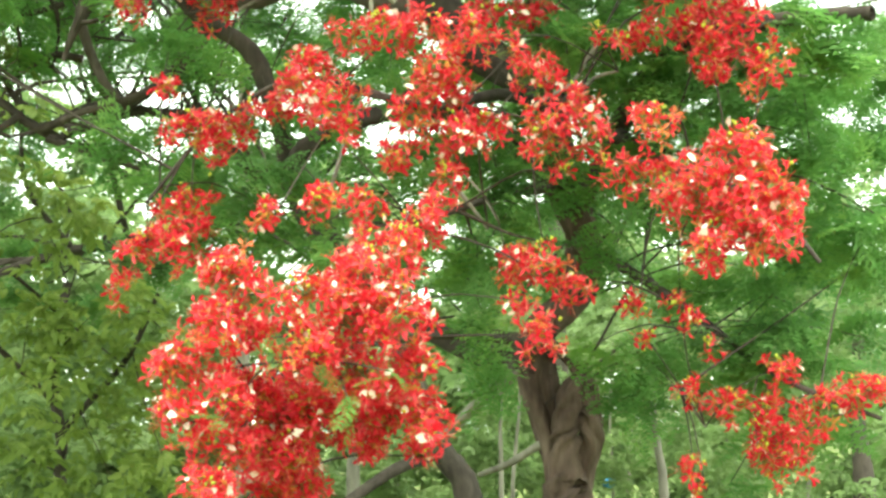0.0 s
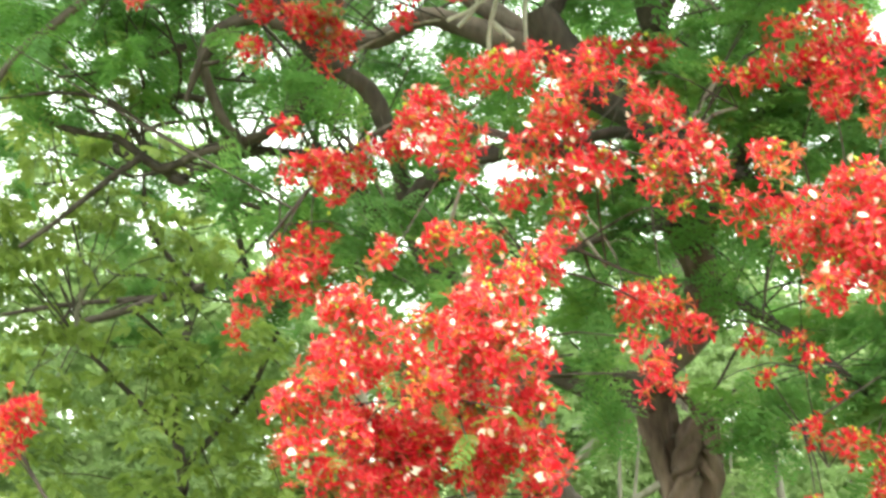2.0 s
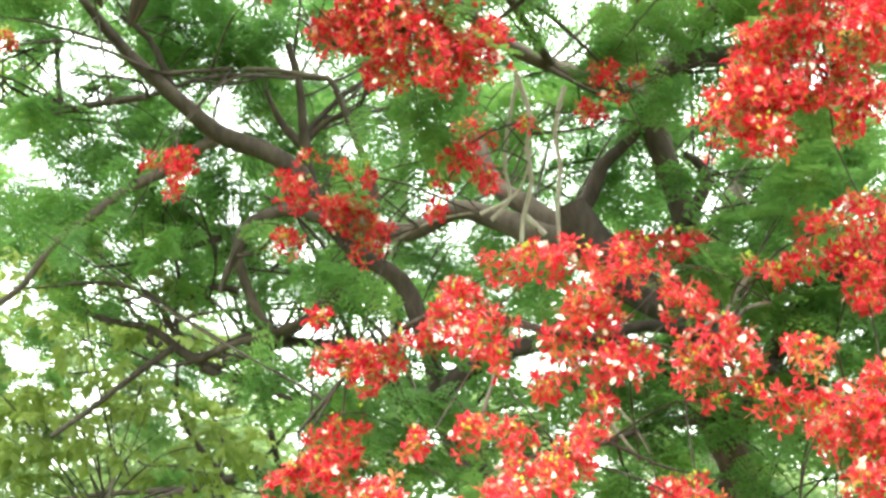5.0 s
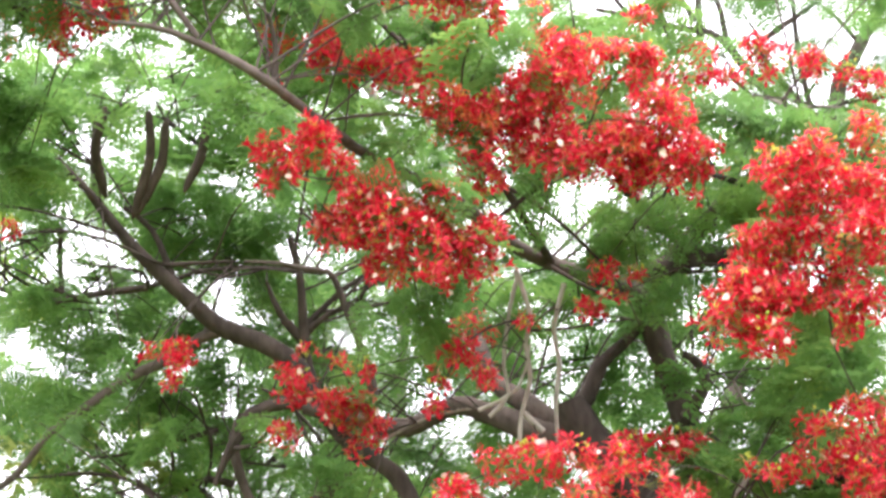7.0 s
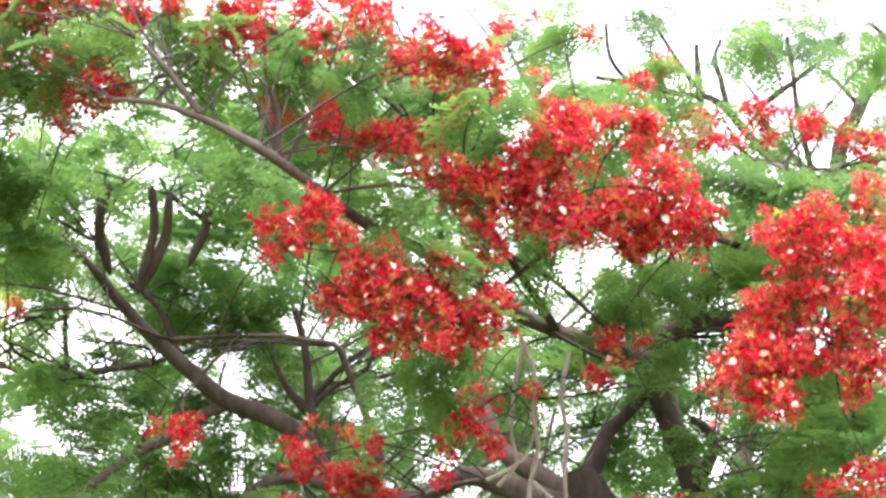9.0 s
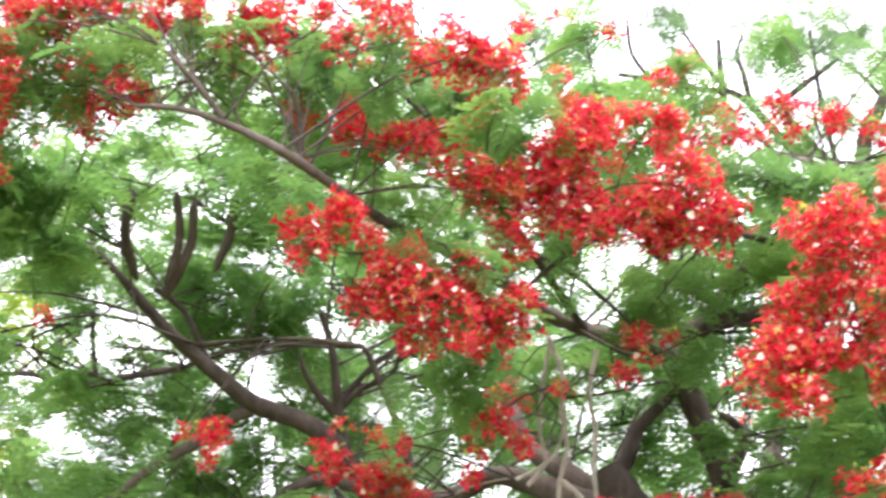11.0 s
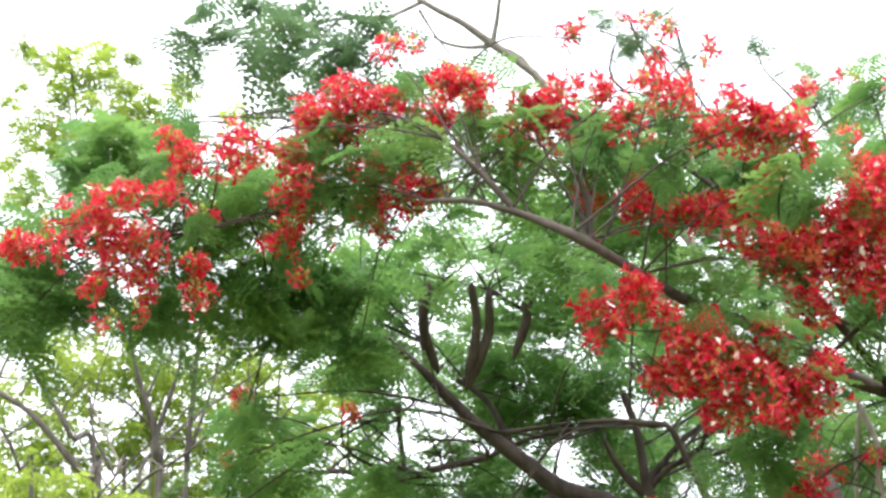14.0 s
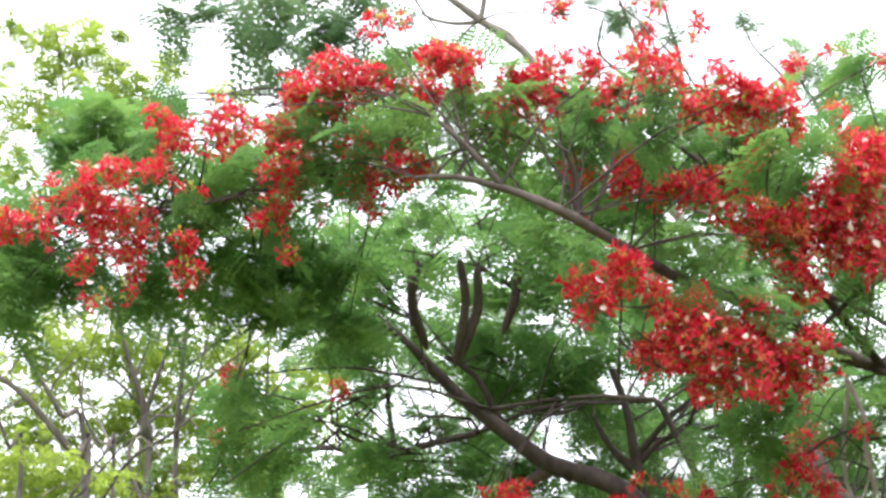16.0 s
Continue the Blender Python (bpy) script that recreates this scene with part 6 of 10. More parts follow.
for spot in [
        (-4.64, 7.9, 5.55, 0.22, 0.11, 7), (-4.05, 7.55, 5.35, 0.18, 0.1, 5), (-3.75, 7.93, 5.63, 0.15, 0.12, 5),
        (-3.45, 7.89, 5.7, 0.18, 0.12, 6), (-3.43, 7.87, 5.4, 0.18, 0.1, 5), (-3.29, 8.02, 5.21, 0.15, 0.09, 4),
        (-3.87, 8.01, 5.19, 0.18, 0.07, 3), (-4.38, 7.84, 5.22, 0.18, 0.07, 3), (-2.02, 8.19, 5.95, 0.18, 0.09, 5),
        (-1.76, 8.39, 5.94, 0.15, 0.09, 4), (-1.46, 8.51, 6.12, 0.19, 0.08, 4), (-1.12, 8.66, 5.73, 0.18, 0.09, 5),
        (-0.8, 8.89, 5.58, 0.19, 0.09, 5)]:
    leaf_clump(tree, *spot, size=0.38, kind="rear")
for spot in [
        (-3.83, 10.09, 6.35, 0.23, 0.15, 10), (-3.54, 10.19, 6.38, 0.19, 0.15, 8), (-3.81, 10.49, 6.18, 0.19, 0.15, 8),
        (-2.22, 10.47, 6.39, 0.19, 0.09, 5), 
        (-2.09, 10.71, 5.63, 0.22, 0.11, 7), (-2.38, 10.96, 5.44, 0.26, 0.09, 7)]:
    leaf_clump(tree, *spot, size=0.38, kind="rear")
for spot in [
        (0.35, 10.35, 5.56, 0.25, 0.14, 12), (0.17, 10.69, 5.47, 0.22, 0.11, 8), (0.5, 10.28, 5.2, 0.21, 0.17, 12),
        (0.65, 9.73, 5.39, 0.2, 0.1, 6), (-0.12, 10.87, 5.31, 0.18, 0.11, 6), (0.09, 10.65, 5.15, 0.21, 0.11, 7),
        (0.38, 10.05, 4.88, 0.2, 0.13, 8), (-0.22, 10.52, 5.76, 0.14, 0.11, 5), (-0.34, 10.07, 5.77, 0.14, 0.1, 4)]:
    leaf_clump(tree, *spot, size=0.38, kind="rear")
for spot in [
        (-3.67, 8.75, 4.93, 0.19, 0.12, 6), (-3.48, 9.31, 4.91, 0.2, 0.09, 4), (-2.9, 9.4, 5.11, 0.17, 0.09, 4),
        (-3.85, 9.87, 4.83, 0.28, 0.11, 8), (-3.99, 9.12, 4.48, 0.23, 0.11, 6), (-3.06, 9.7, 4.31, 0.27, 0.09, 6),
        (-3.52, 9.54, 4.29, 0.27, 0.09, 6), (-4.22, 9.23, 4.25, 0.2, 0.09, 4), (-2.65, 9.56, 4.45, 0.16, 0.09, 3)]:
    leaf_clump(tree, *spot, size=0.36, kind="rear")
for spot in [
        (-0.82, 10.86, 3.58, 0.21, 0.13, 9), (-1.05, 11.14, 3.35, 0.22, 0.11, 8), (-0.54, 10.97, 3.74, 0.18, 0.11, 6),
        (-1.2, 10.49, 3.45, 0.14, 0.1, 4), (-0.19, 10.55, 3.11, 0.2, 0.1, 6), (0.15, 10.9, 3.29, 0.21, 0.11, 7),
        (-2.53, 10.18, 4.11, 0.17, 0.1, 5), (-2.15, 10.38, 3.73, 0.14, 0.1, 4)]:
    leaf_clump(tree, *spot, size=0.38, kind="rear")
sprout(tree, 60, 0.9, 0.013, M_BARK_D)
for spot in [
        (-0.79, 7.79, 1.71, 0.15, 0.08), (-0.86, 7.77, 2.11, 0.11, 0.08), (-0.71, 7.8, 1.57, 0.17, 0.09),
        (-0.93, 7.77, 1.82, 0.12, 0.08), (-0.57, 7.81, 1.74, 0.15, 0.09)]:
    flower_cluster(tree, *spot, 1.3, 0.1)
for spot in [
        (1.76, 8.59, 3.63, 0.17, 0.09, 7), (1.93, 8.58, 3.51, 0.14, 0.1, 7), (1.82, 8.62, 3.44, 0.17, 0.07, 7)]:
    leaf_clump(tree, *spot, size=0.4, kind="rear")
for spot in [
        (0.09, 8.52, 5.84, 0.21, 0.05, 4), (0.4, 8.42, 5.77, 0.16, 0.06, 4), (0.12, 8.41, 5.53, 0.16, 0.08, 4),
        (0.59, 8.62, 5.51, 0.14, 0.08, 4), (0.18, 8.91, 5.55, 0.19, 0.07, 4), (0.7, 8.71, 5.4, 0.12, 0.12, 4),
        (0.89, 9.05, 5.47, 0.14, 0.13, 5), (1.13, 8.69, 5.36, 0.15, 0.11, 4), (-0.72, 8.61, 5.8, 0.18, 0.11, 6),
        (-0.9, 8.97, 6.07, 0.16, 0.1, 4), (-0.55, 8.8, 5.79, 0.12, 0.08, 4)]:
    leaf_clump(tree, *spot, size=0.34, kind="rear")
for spot in [
        (0.34, 8.31, 5.87, 0.1, 0.05), (-0.24, 8.39, 5.94, 0.08, 0.05), (0.01, 8.46, 6.28, 0.07, 0.04),
        (-0.51, 8.81, 6.48, 0.07, 0.07), (0.6, 8.51, 5.6, 0.12, 0.05)]:
    flower_cluster(tree, *spot, 0.7, 0.04)
for spot in [
        (-2.49, 7.16, 5.6, 0.12, 0.15, 5), (-1.96, 7.48, 5.85, 0.17, 0.07, 4), (-1.74, 7.41, 5.63, 0.19, 0.08, 4),
        (-1.58, 7.71, 5.69, 0.14, 0.1, 4), (-1.41, 7.71, 5.78, 0.13, 0.1, 4), (-1.14, 7.56, 5.62, 0.14, 0.07, 4),
        (-0.5, 7.47, 5.41, 0.13, 0.08, 4), (-0.63, 7.89, 5.08, 0.19, 0.09, 5), (-1.77, 7.21, 5.72, 0.11, 0.05, 4),
        (-2.17, 7.15, 5.66, 0.11, 0.08, 4)]:
    leaf_clump(tree, *spot, size=0.34, kind="rear")
for spot in [
        (-3.01, 8.84, 5.62, 0.21, 0.13, 8), (-3.33, 9.26, 5.61, 0.22, 0.12, 8), (-3.17, 9.76, 5.71, 0.2, 0.1, 6),
        (-3.39, 8.96, 5.4, 0.16, 0.09, 4), (-2.62, 9.16, 5.95, 0.19, 0.06, 4), (-2.99, 9.9, 5.97, 0.14, 0.09, 4),
        (-2.42, 10.11, 5.98, 0.18, 0.08, 4), (-2.71, 10.74, 5.74, 0.23, 0.1, 7), (-2.26, 10.68, 5.86, 0.22, 0.1, 7),
        (-2.09, 10.66, 5.4, 0.22, 0.12, 9), (-2.56, 11.04, 5.46, 0.23, 0.1, 7), (-1.92, 10.81, 5.09, 0.18, 0.11, 6),
        (-3.36, 10.32, 5.52, 0.22, 0.1, 7)]:
    leaf_clump(tree, *spot, size=0.36, kind="rear")
finish_tree(tree, M_FROND, M_BARK_D, {"frond": FRONDS, "rear": REAR_FRONDS}, 300)
# ---- broad-leaved tree beside the clearing ----
olive = holder("olive_leaved_tree", (-2.74, 12.70, 0), "bushy broad-leaved tree with olive-green leaves", "tree", "trees behind the flame tree")
limb(olive, [(-2.74, 12.7, -0.1, 0.067), (-2.74, 12.7, 1.2, 0.054), (-2.72, 12.71, 1.51, 0.044), (-2.79, 12.69, 2.12, 0.036), (-2.69, 12.67, 2.72, 0.029)], M_BARK_D)
limb(olive, [(-3.34, 12.12, 2.49, 0.024), (-3.36, 12.09, 2.73, 0.020), (-3.29, 12.09, 2.96, 0.016)], M_PALE)
limb(olive, [(-2.72, 12.71, 1.67, 0.029), (-2.26, 12.59, 2.15, 0.022), (-2, 12.4, 2.61, 0.016)], M_BARK_D)
limb(olive, [(-2.76, 12.7, 1.84, 0.029), (-3.02, 12.43, 2.15, 0.022), (-3.27, 12.14, 2.45, 0.016)], M_BARK_D)
for spot in [
        (-2.82, 12.16, 3.34, 0.28, 0.2, 13), (-2.49, 12.25, 3.16, 0.24, 0.16, 9), (-2.83, 12.21, 2.92, 0.32, 0.2, 15),
        (-2.46, 12.33, 2.45, 0.48, 0.24, 28), (-2.87, 12.24, 2.45, 0.36, 0.24, 21), (-2.11, 12.39, 2.45, 0.32, 0.28, 21),
        (-2.76, 12.29, 2.06, 0.44, 0.24, 25), (-2.23, 12.39, 2.02, 0.4, 0.24, 23), (-2.64, 12.32, 1.67, 0.48, 0.24, 28),
        (-2.11, 12.42, 1.63, 0.32, 0.28, 21), (-2.82, 12.28, 1.37, 0.36, 0.2, 17), (-2.3, 12.39, 1.32, 0.36, 0.2, 17),
        (-1.88, 12.45, 2.14, 0.16, 0.24, 9), (-1.92, 12.45, 1.35, 0.24, 0.24, 14)]:
    leaf_clump(olive, *spot, size=0.21, kind="spray")
for spot in [
        (-3.46, 12.08, 2.49, 0.28, 0.24, 19), (-3.5, 12.1, 2.02, 0.28, 0.24, 19), (-3.53, 12.1, 1.63, 0.24, 0.24, 16),
        (-3.08, 12.08, 3.42, 0.36, 0.2, 20)]:
    leaf_clump(olive, *spot, size=0.21, kind="spray")
for spot in [
        (-3.85, 11.87, 3.34, 0.32, 0.2, 18), (-3.93, 11.9, 2.87, 0.28, 0.24, 19), (-3.75, 12, 2.49, 0.36, 0.24, 24),
        (-3.84, 12, 1.87, 0.32, 0.24, 21)]:
    leaf_clump(olive, *spot, size=0.21, kind="spray")
for spot in [
        (-3.8, 11.7, 3.18, 0.35, 0.2, 19), (-3.37, 11.84, 3.12, 0.35, 0.16, 15), (-2.55, 12.04, 3.13, 0.28, 0.16, 12)]:
    leaf_clump(olive, *spot, size=0.21, kind="spray")
for spot in [
        (-4.37, 11.92, 4.33, 0.27, 0.13, 7), (-4.09, 11.37, 3.87, 0.25, 0.2, 10), (-4.22, 11.56, 3.63, 0.21, 0.15, 7),
        (-3.68, 11.09, 4.18, 0.25, 0.2, 10), (-4.03, 12.56, 3.66, 0.29, 0.19, 12), (-4.15, 12.01, 3.25, 0.23, 0.13, 6),
        (-3.48, 11.37, 4.51, 0.2, 0.15, 6), (-3.42, 11.47, 4.14, 0.23, 0.17, 8), (-3.53, 11.88, 3.95, 0.29, 0.19, 12),
        (-3.38, 11.83, 3.59, 0.22, 0.17, 8), (-3.19, 12.69, 4.88, 0.25, 0.15, 8), (-2.83, 11.43, 4.14, 0.21, 0.16, 7),
        (-3.06, 12.31, 3.95, 0.3, 0.16, 10)]:
    leaf_clump(olive, *spot, size=0.24, kind="spray")
finish_tree(olive, M_OLIVE, M_BARK_D, {"spray": SPRAYS})
# ---- canopy tree behind ----
canopy = holder("canopy_tree", (0.20, 14.99, 0), "tall dark-limbed tree with fine feathery leaves", "tree", "trees behind the flame tree")
limb(canopy, [(0.2, 14.99, -0.1, 0.149), (0.2, 14.99, 1.08, 0.119), (0.06, 15, 1.37, 0.105), (-0.04, 15, 1.51, 0.092), (-0.41, 15.17, 2.43, 0.082), (-1.08, 15.04, 3.49, 0.072), (-1.43, 14.76, 3.84, 0.062)], M_BARK_D)
limb(canopy, [(-0.08, 15, 1.47, 0.062), (-0.41, 14.83, 1.33, 0.054), (-0.69, 14.64, 1.15, 0.047), (-1.04, 14.45, 0.89, 0.042)], M_BARK_D)
limb(canopy, [(-2, 14.75, 3.43, 0.057), (-2.33, 14.47, 3.25, 0.052), (-2.69, 14.16, 3.15, 0.048), (-3.07, 13.84, 3.03, 0.044), (-3.47, 13.51, 2.85, 0.032), (-3.82, 13.52, 2.77, 0.02), (-4.12, 13.34, 2.65, 0.008)], M_BARK_D)
limb(canopy, [(-1.48, 14.27, 3.69, 0.055), (-1.91, 14.03, 4.07, 0.048), (-2.46, 13.8, 4.17, 0.042), (-3.03, 13.6, 3.93, 0.036), (-3.45, 13.33, 4.13, 0.031)], M_BARK_D)
limb(canopy, [(-2.53, 13.74, 4.15, 0.045), (-2.69, 13.59, 4.4, 0.038), (-2.71, 13.47, 4.64, 0.032), (-2.81, 13.32, 4.87, 0.027)], M_BARK_D)
limb(canopy, [(-2, 13.68, 4.86, 0.032), (-2.23, 13.75, 4.38, 0.034), (-2.49, 13.74, 4.16, 0.036)], M_BARK_D)
for spot in [
        (-3.3, 14.6, 4.66, 0.18, 0.15, 27), (-3.6, 14.54, 3.56, 0.21, 0.11, 23), (-3.56, 14.82, 3.23, 0.26, 0.17, 42),
        (-3.47, 14.19, 2.76, 0.25, 0.16, 38), (-2.79, 14.09, 4.96, 0.24, 0.15, 34), (-2.53, 13.96, 3.08, 0.25, 0.16, 37),
        (-2.71, 14.1, 2.69, 0.26, 0.11, 28), (-2.06, 14.67, 5.14, 0.23, 0.12, 27), (-1.94, 13.44, 4.44, 0.2, 0.12, 22),
        (-1.96, 13.95, 3.72, 0.23, 0.11, 24), (-2.23, 15.12, 3.67, 0.22, 0.16, 32), (-2.2, 15.08, 3.27, 0.27, 0.13, 34),
        (-2.28, 14.25, 2.96, 0.23, 0.12, 26), (-1.46, 14.77, 5.17, 0.22, 0.14, 30)]:
    leaf_clump(canopy, *spot, size=0.34, kind="far")
for spot in [
        (-1.44, 14.14, 4.59, 0.25, 0.16, 37), (-1.53, 14.16, 3.86, 0.23, 0.11, 24), (-1.57, 14.33, 3.58, 0.19, 0.15, 26),
        (-1.33, 14.85, 3.28, 0.23, 0.17, 36), (-1.62, 15.19, 2.88, 0.23, 0.17, 38), (-0.88, 14.61, 5.11, 0.26, 0.13, 31),
        (-0.85, 14.05, 4.69, 0.29, 0.11, 32), (-0.81, 16.15, 4.52, 0.2, 0.13, 25), (-1.08, 14.85, 4.01, 0.26, 0.13, 31),
        (-0.72, 14.06, 3.38, 0.23, 0.1, 22), (-0.97, 15.9, 3.24, 0.27, 0.17, 44), (-0.94, 15.85, 2.93, 0.22, 0.11, 24),
        (-0.32, 14.33, 4.94, 0.25, 0.1, 24), (-0.45, 14.69, 4.72, 0.3, 0.11, 31)]:
    leaf_clump(canopy, *spot, size=0.34, kind="far")
for spot in [
        (-0.19, 14.49, 4.28, 0.19, 0.1, 18), (-0.23, 15, 4.06, 0.3, 0.17, 49), (-0.6, 15.25, 3.57, 0.19, 0.11, 19),
        (-0.44, 14.11, 3.08, 0.2, 0.11, 22), (-0.4, 15.1, 2.94, 0.18, 0.13, 23), (0.32, 14.37, 4.97, 0.19, 0.11, 20),
        (0.34, 14.99, 4.7, 0.18, 0.16, 28), (0.18, 14.73, 4.29, 0.22, 0.11, 23), (0.21, 16.34, 4.22, 0.33, 0.16, 49),
        (0.22, 15.19, 3.52, 0.26, 0.15, 37), (0.25, 15.13, 3.22, 0.27, 0.15, 38), (0.22, 15.44, 2.95, 0.27, 0.17, 44),
        (1.07, 14.89, 5.09, 0.22, 0.14, 29), (0.89, 14.41, 4.66, 0.3, 0.13, 36)]:
    leaf_clump(canopy, *spot, size=0.34, kind="far")
for spot in [
        (0.97, 14.88, 4.34, 0.26, 0.12, 29), (0.89, 14.63, 3.77, 0.18, 0.1, 18), (0.74, 14.81, 3.54, 0.22, 0.1, 22),
        (0.78, 14.44, 3.15, 0.21, 0.14, 27), (0.87, 15.17, 2.72, 0.28, 0.11, 29), (1.52, 13.41, 4.75, 0.19, 0.11, 19),
        (1.42, 14.73, 4.62, 0.21, 0.15, 31), (1.57, 14.66, 4.34, 0.2, 0.13, 25), (1.72, 15.14, 3.93, 0.29, 0.11, 29),
        (1.59, 14.42, 3.52, 0.19, 0.13, 23), (1.58, 15.08, 3.07, 0.21, 0.13, 25), (1.75, 14.16, 2.85, 0.25, 0.15, 36),
        (2.24, 14.52, 4.91, 0.2, 0.13, 26), (2.16, 14.5, 4.53, 0.24, 0.14, 33)]:
    leaf_clump(canopy, *spot, size=0.34, kind="far")
for spot in [
        (2.23, 14.53, 4.3, 0.28, 0.13, 35), (2.08, 14.23, 3.95, 0.25, 0.12, 28), (1.87, 13.95, 3.45, 0.22, 0.12, 24),
        (2.11, 13.63, 2.99, 0.17, 0.11, 18), (2.05, 15.25, 2.82, 0.27, 0.13, 35), (2.85, 14.24, 4.92, 0.21, 0.13, 25),
        (2.83, 14.56, 4.65, 0.24, 0.16, 36), (2.93, 14.37, 4.24, 0.19, 0.13, 23), (2.79, 14.29, 3.81, 0.26, 0.14, 34),
        (2.86, 14.4, 3.35, 0.2, 0.16, 30), (2.87, 14.68, 2.94, 0.25, 0.16, 39), (2.65, 14.74, 2.76, 0.21, 0.17, 34),
        (3.51, 14, 4.86, 0.26, 0.15, 37), (3.39, 14.52, 4.62, 0.29, 0.17, 47)]:
    leaf_clump(canopy, *spot, size=0.34, kind="far")
for spot in [
        (3.36, 14.45, 4.34, 0.29, 0.13, 36), (3.53, 14.91, 3.96, 0.19, 0.11, 20), (3.65, 14.36, 3.45, 0.2, 0.14, 27),
        (3.21, 14.66, 3.1, 0.28, 0.15, 39), (3.25, 13.88, 2.84, 0.21, 0.11, 22)]:
    leaf_clump(canopy, *spot, size=0.34, kind="far")
for spot in [
        (-5.32, 13.9, 7.68, 0.17, 0.15, 21), (-4.96, 13.48, 6.99, 0.22, 0.14, 25), (-5.11, 13.43, 6.54, 0.22, 0.17, 30),
        (-5.32, 14.01, 6.29, 0.21, 0.17, 29), (-4.83, 13.36, 5.55, 0.22, 0.1, 18), (-5.21, 14.23, 5.47, 0.25, 0.15, 30),
        (-5.38, 15.01, 5.45, 0.21, 0.17, 30), (-4.94, 13.47, 4.1, 0.2, 0.11, 18), (-5.09, 14.48, 4.08, 0.25, 0.16, 33),
        (-4.52, 13.66, 7.1, 0.17, 0.11, 16), (-4.57, 13.13, 6.47, 0.23, 0.1, 19), (-4.37, 13.72, 6.23, 0.25, 0.15, 31),
        (-4.56, 13.87, 5.52, 0.23, 0.1, 19), (-4.98, 14.98, 5.31, 0.27, 0.14, 31)]:
    leaf_clump(canopy, *spot, size=0.32, kind="far")
for spot in [
        (-4.58, 14.23, 4.79, 0.21, 0.1, 17), (-4.81, 14.67, 4.47, 0.22, 0.12, 22), (-3.6, 13.37, 7.32, 0.23, 0.1, 19),
        (-4.14, 13.81, 7.08, 0.25, 0.16, 32), (-3.97, 14.12, 6.35, 0.22, 0.13, 23), (-4.38, 15.15, 5.4, 0.27, 0.15, 34),
        (-4.21, 14.87, 4.78, 0.24, 0.12, 22), (-3.78, 14.36, 4.32, 0.25, 0.14, 29), (-3.41, 13.51, 7.3, 0.22, 0.1, 19),
        (-3.56, 14.32, 7.32, 0.26, 0.12, 25), (-3.76, 14.45, 6.98, 0.24, 0.16, 30), (-3.45, 13.86, 6.17, 0.18, 0.14, 21),
        (-3.28, 13.5, 5.8, 0.19, 0.15, 25), (-3.44, 14.74, 5.15, 0.25, 0.17, 34)]:
    leaf_clump(canopy, *spot, size=0.32, kind="far")
for spot in [
        (-3.52, 14.98, 4.46, 0.23, 0.12, 23), (-3.63, 14.97, 4.07, 0.19, 0.14, 21), 
        (-3.02, 14.84, 7.19, 0.2, 0.15, 25), (-2.98, 14.55, 6.49, 0.26, 0.11, 24), (-2.9, 14.96, 6.01, 0.27, 0.17, 38),
        (-3.04, 13.79, 5.33, 0.15, 0.11, 13), (-3.17, 15.2, 5.38, 0.23, 0.14, 26), (-2.8, 14.22, 4.88, 0.22, 0.11, 20),
        (-2.87, 14.55, 4.33, 0.17, 0.11, 15), (-2.3, 13.58, 7.31, 0.18, 0.15, 21), (-2.39, 13.85, 7.18, 0.23, 0.11, 21),
        (-2.35, 14.18, 6.89, 0.22, 0.11, 21), (-2.39, 14.16, 6.45, 0.19, 0.16, 24)]:
    leaf_clump(canopy, *spot, size=0.32, kind="far")
for spot in [
        (-2.46, 15.04, 6.01, 0.18, 0.17, 25), (-2.15, 13.57, 5.03, 0.21, 0.11, 20), (-2.53, 15.16, 5.06, 0.17, 0.13, 19),
        (-2.13, 15.22, 4.48, 0.23, 0.13, 24), (-1.88, 14.2, 7.47, 0.23, 0.14, 27), (-1.62, 14.57, 7.28, 0.17, 0.16, 22),
        (-1.86, 13.74, 6.32, 0.15, 0.13, 16), (-1.93, 14.55, 5.55, 0.17, 0.15, 22), (-1.9, 14.96, 4.98, 0.17, 0.16, 22),
        (-1.84, 15.11, 3.93, 0.17, 0.14, 20), (-1.42, 14.47, 7.6, 0.17, 0.11, 16), (-1, 13.82, 7.04, 0.22, 0.13, 23),
        (-1.04, 14.18, 6.19, 0.22, 0.14, 25), (-1.37, 15.46, 5.32, 0.18, 0.12, 18)]:
    leaf_clump(canopy, *spot, size=0.32, kind="far")
for spot in [
        (-1.3, 15.32, 3.98, 0.24, 0.15, 28), (-0.62, 14.09, 7.48, 0.18, 0.11, 16), (-0.76, 14.57, 7.37, 0.25, 0.12, 25),
        (-0.69, 14.86, 6.83, 0.27, 0.12, 27), (-0.58, 14.09, 6.33, 0.2, 0.16, 28), (-0.53, 14.35, 6.01, 0.23, 0.1, 18),
        (-0.68, 15.07, 5.75, 0.22, 0.12, 22), (-0.6, 14.93, 5.15, 0.17, 0.16, 23), (-0.74, 15.26, 4.73, 0.2, 0.12, 19),
        (-0.76, 15.36, 4.58, 0.17, 0.15, 22), (-0.11, 14.9, 7.83, 0.23, 0.11, 20), (0.12, 14.18, 6.99, 0.24, 0.11, 22),
        (-0.17, 14.2, 6.44, 0.23, 0.12, 22), (-0.16, 14.58, 5.97, 0.22, 0.16, 28)]:
    leaf_clump(canopy, *spot, size=0.32, kind="far")
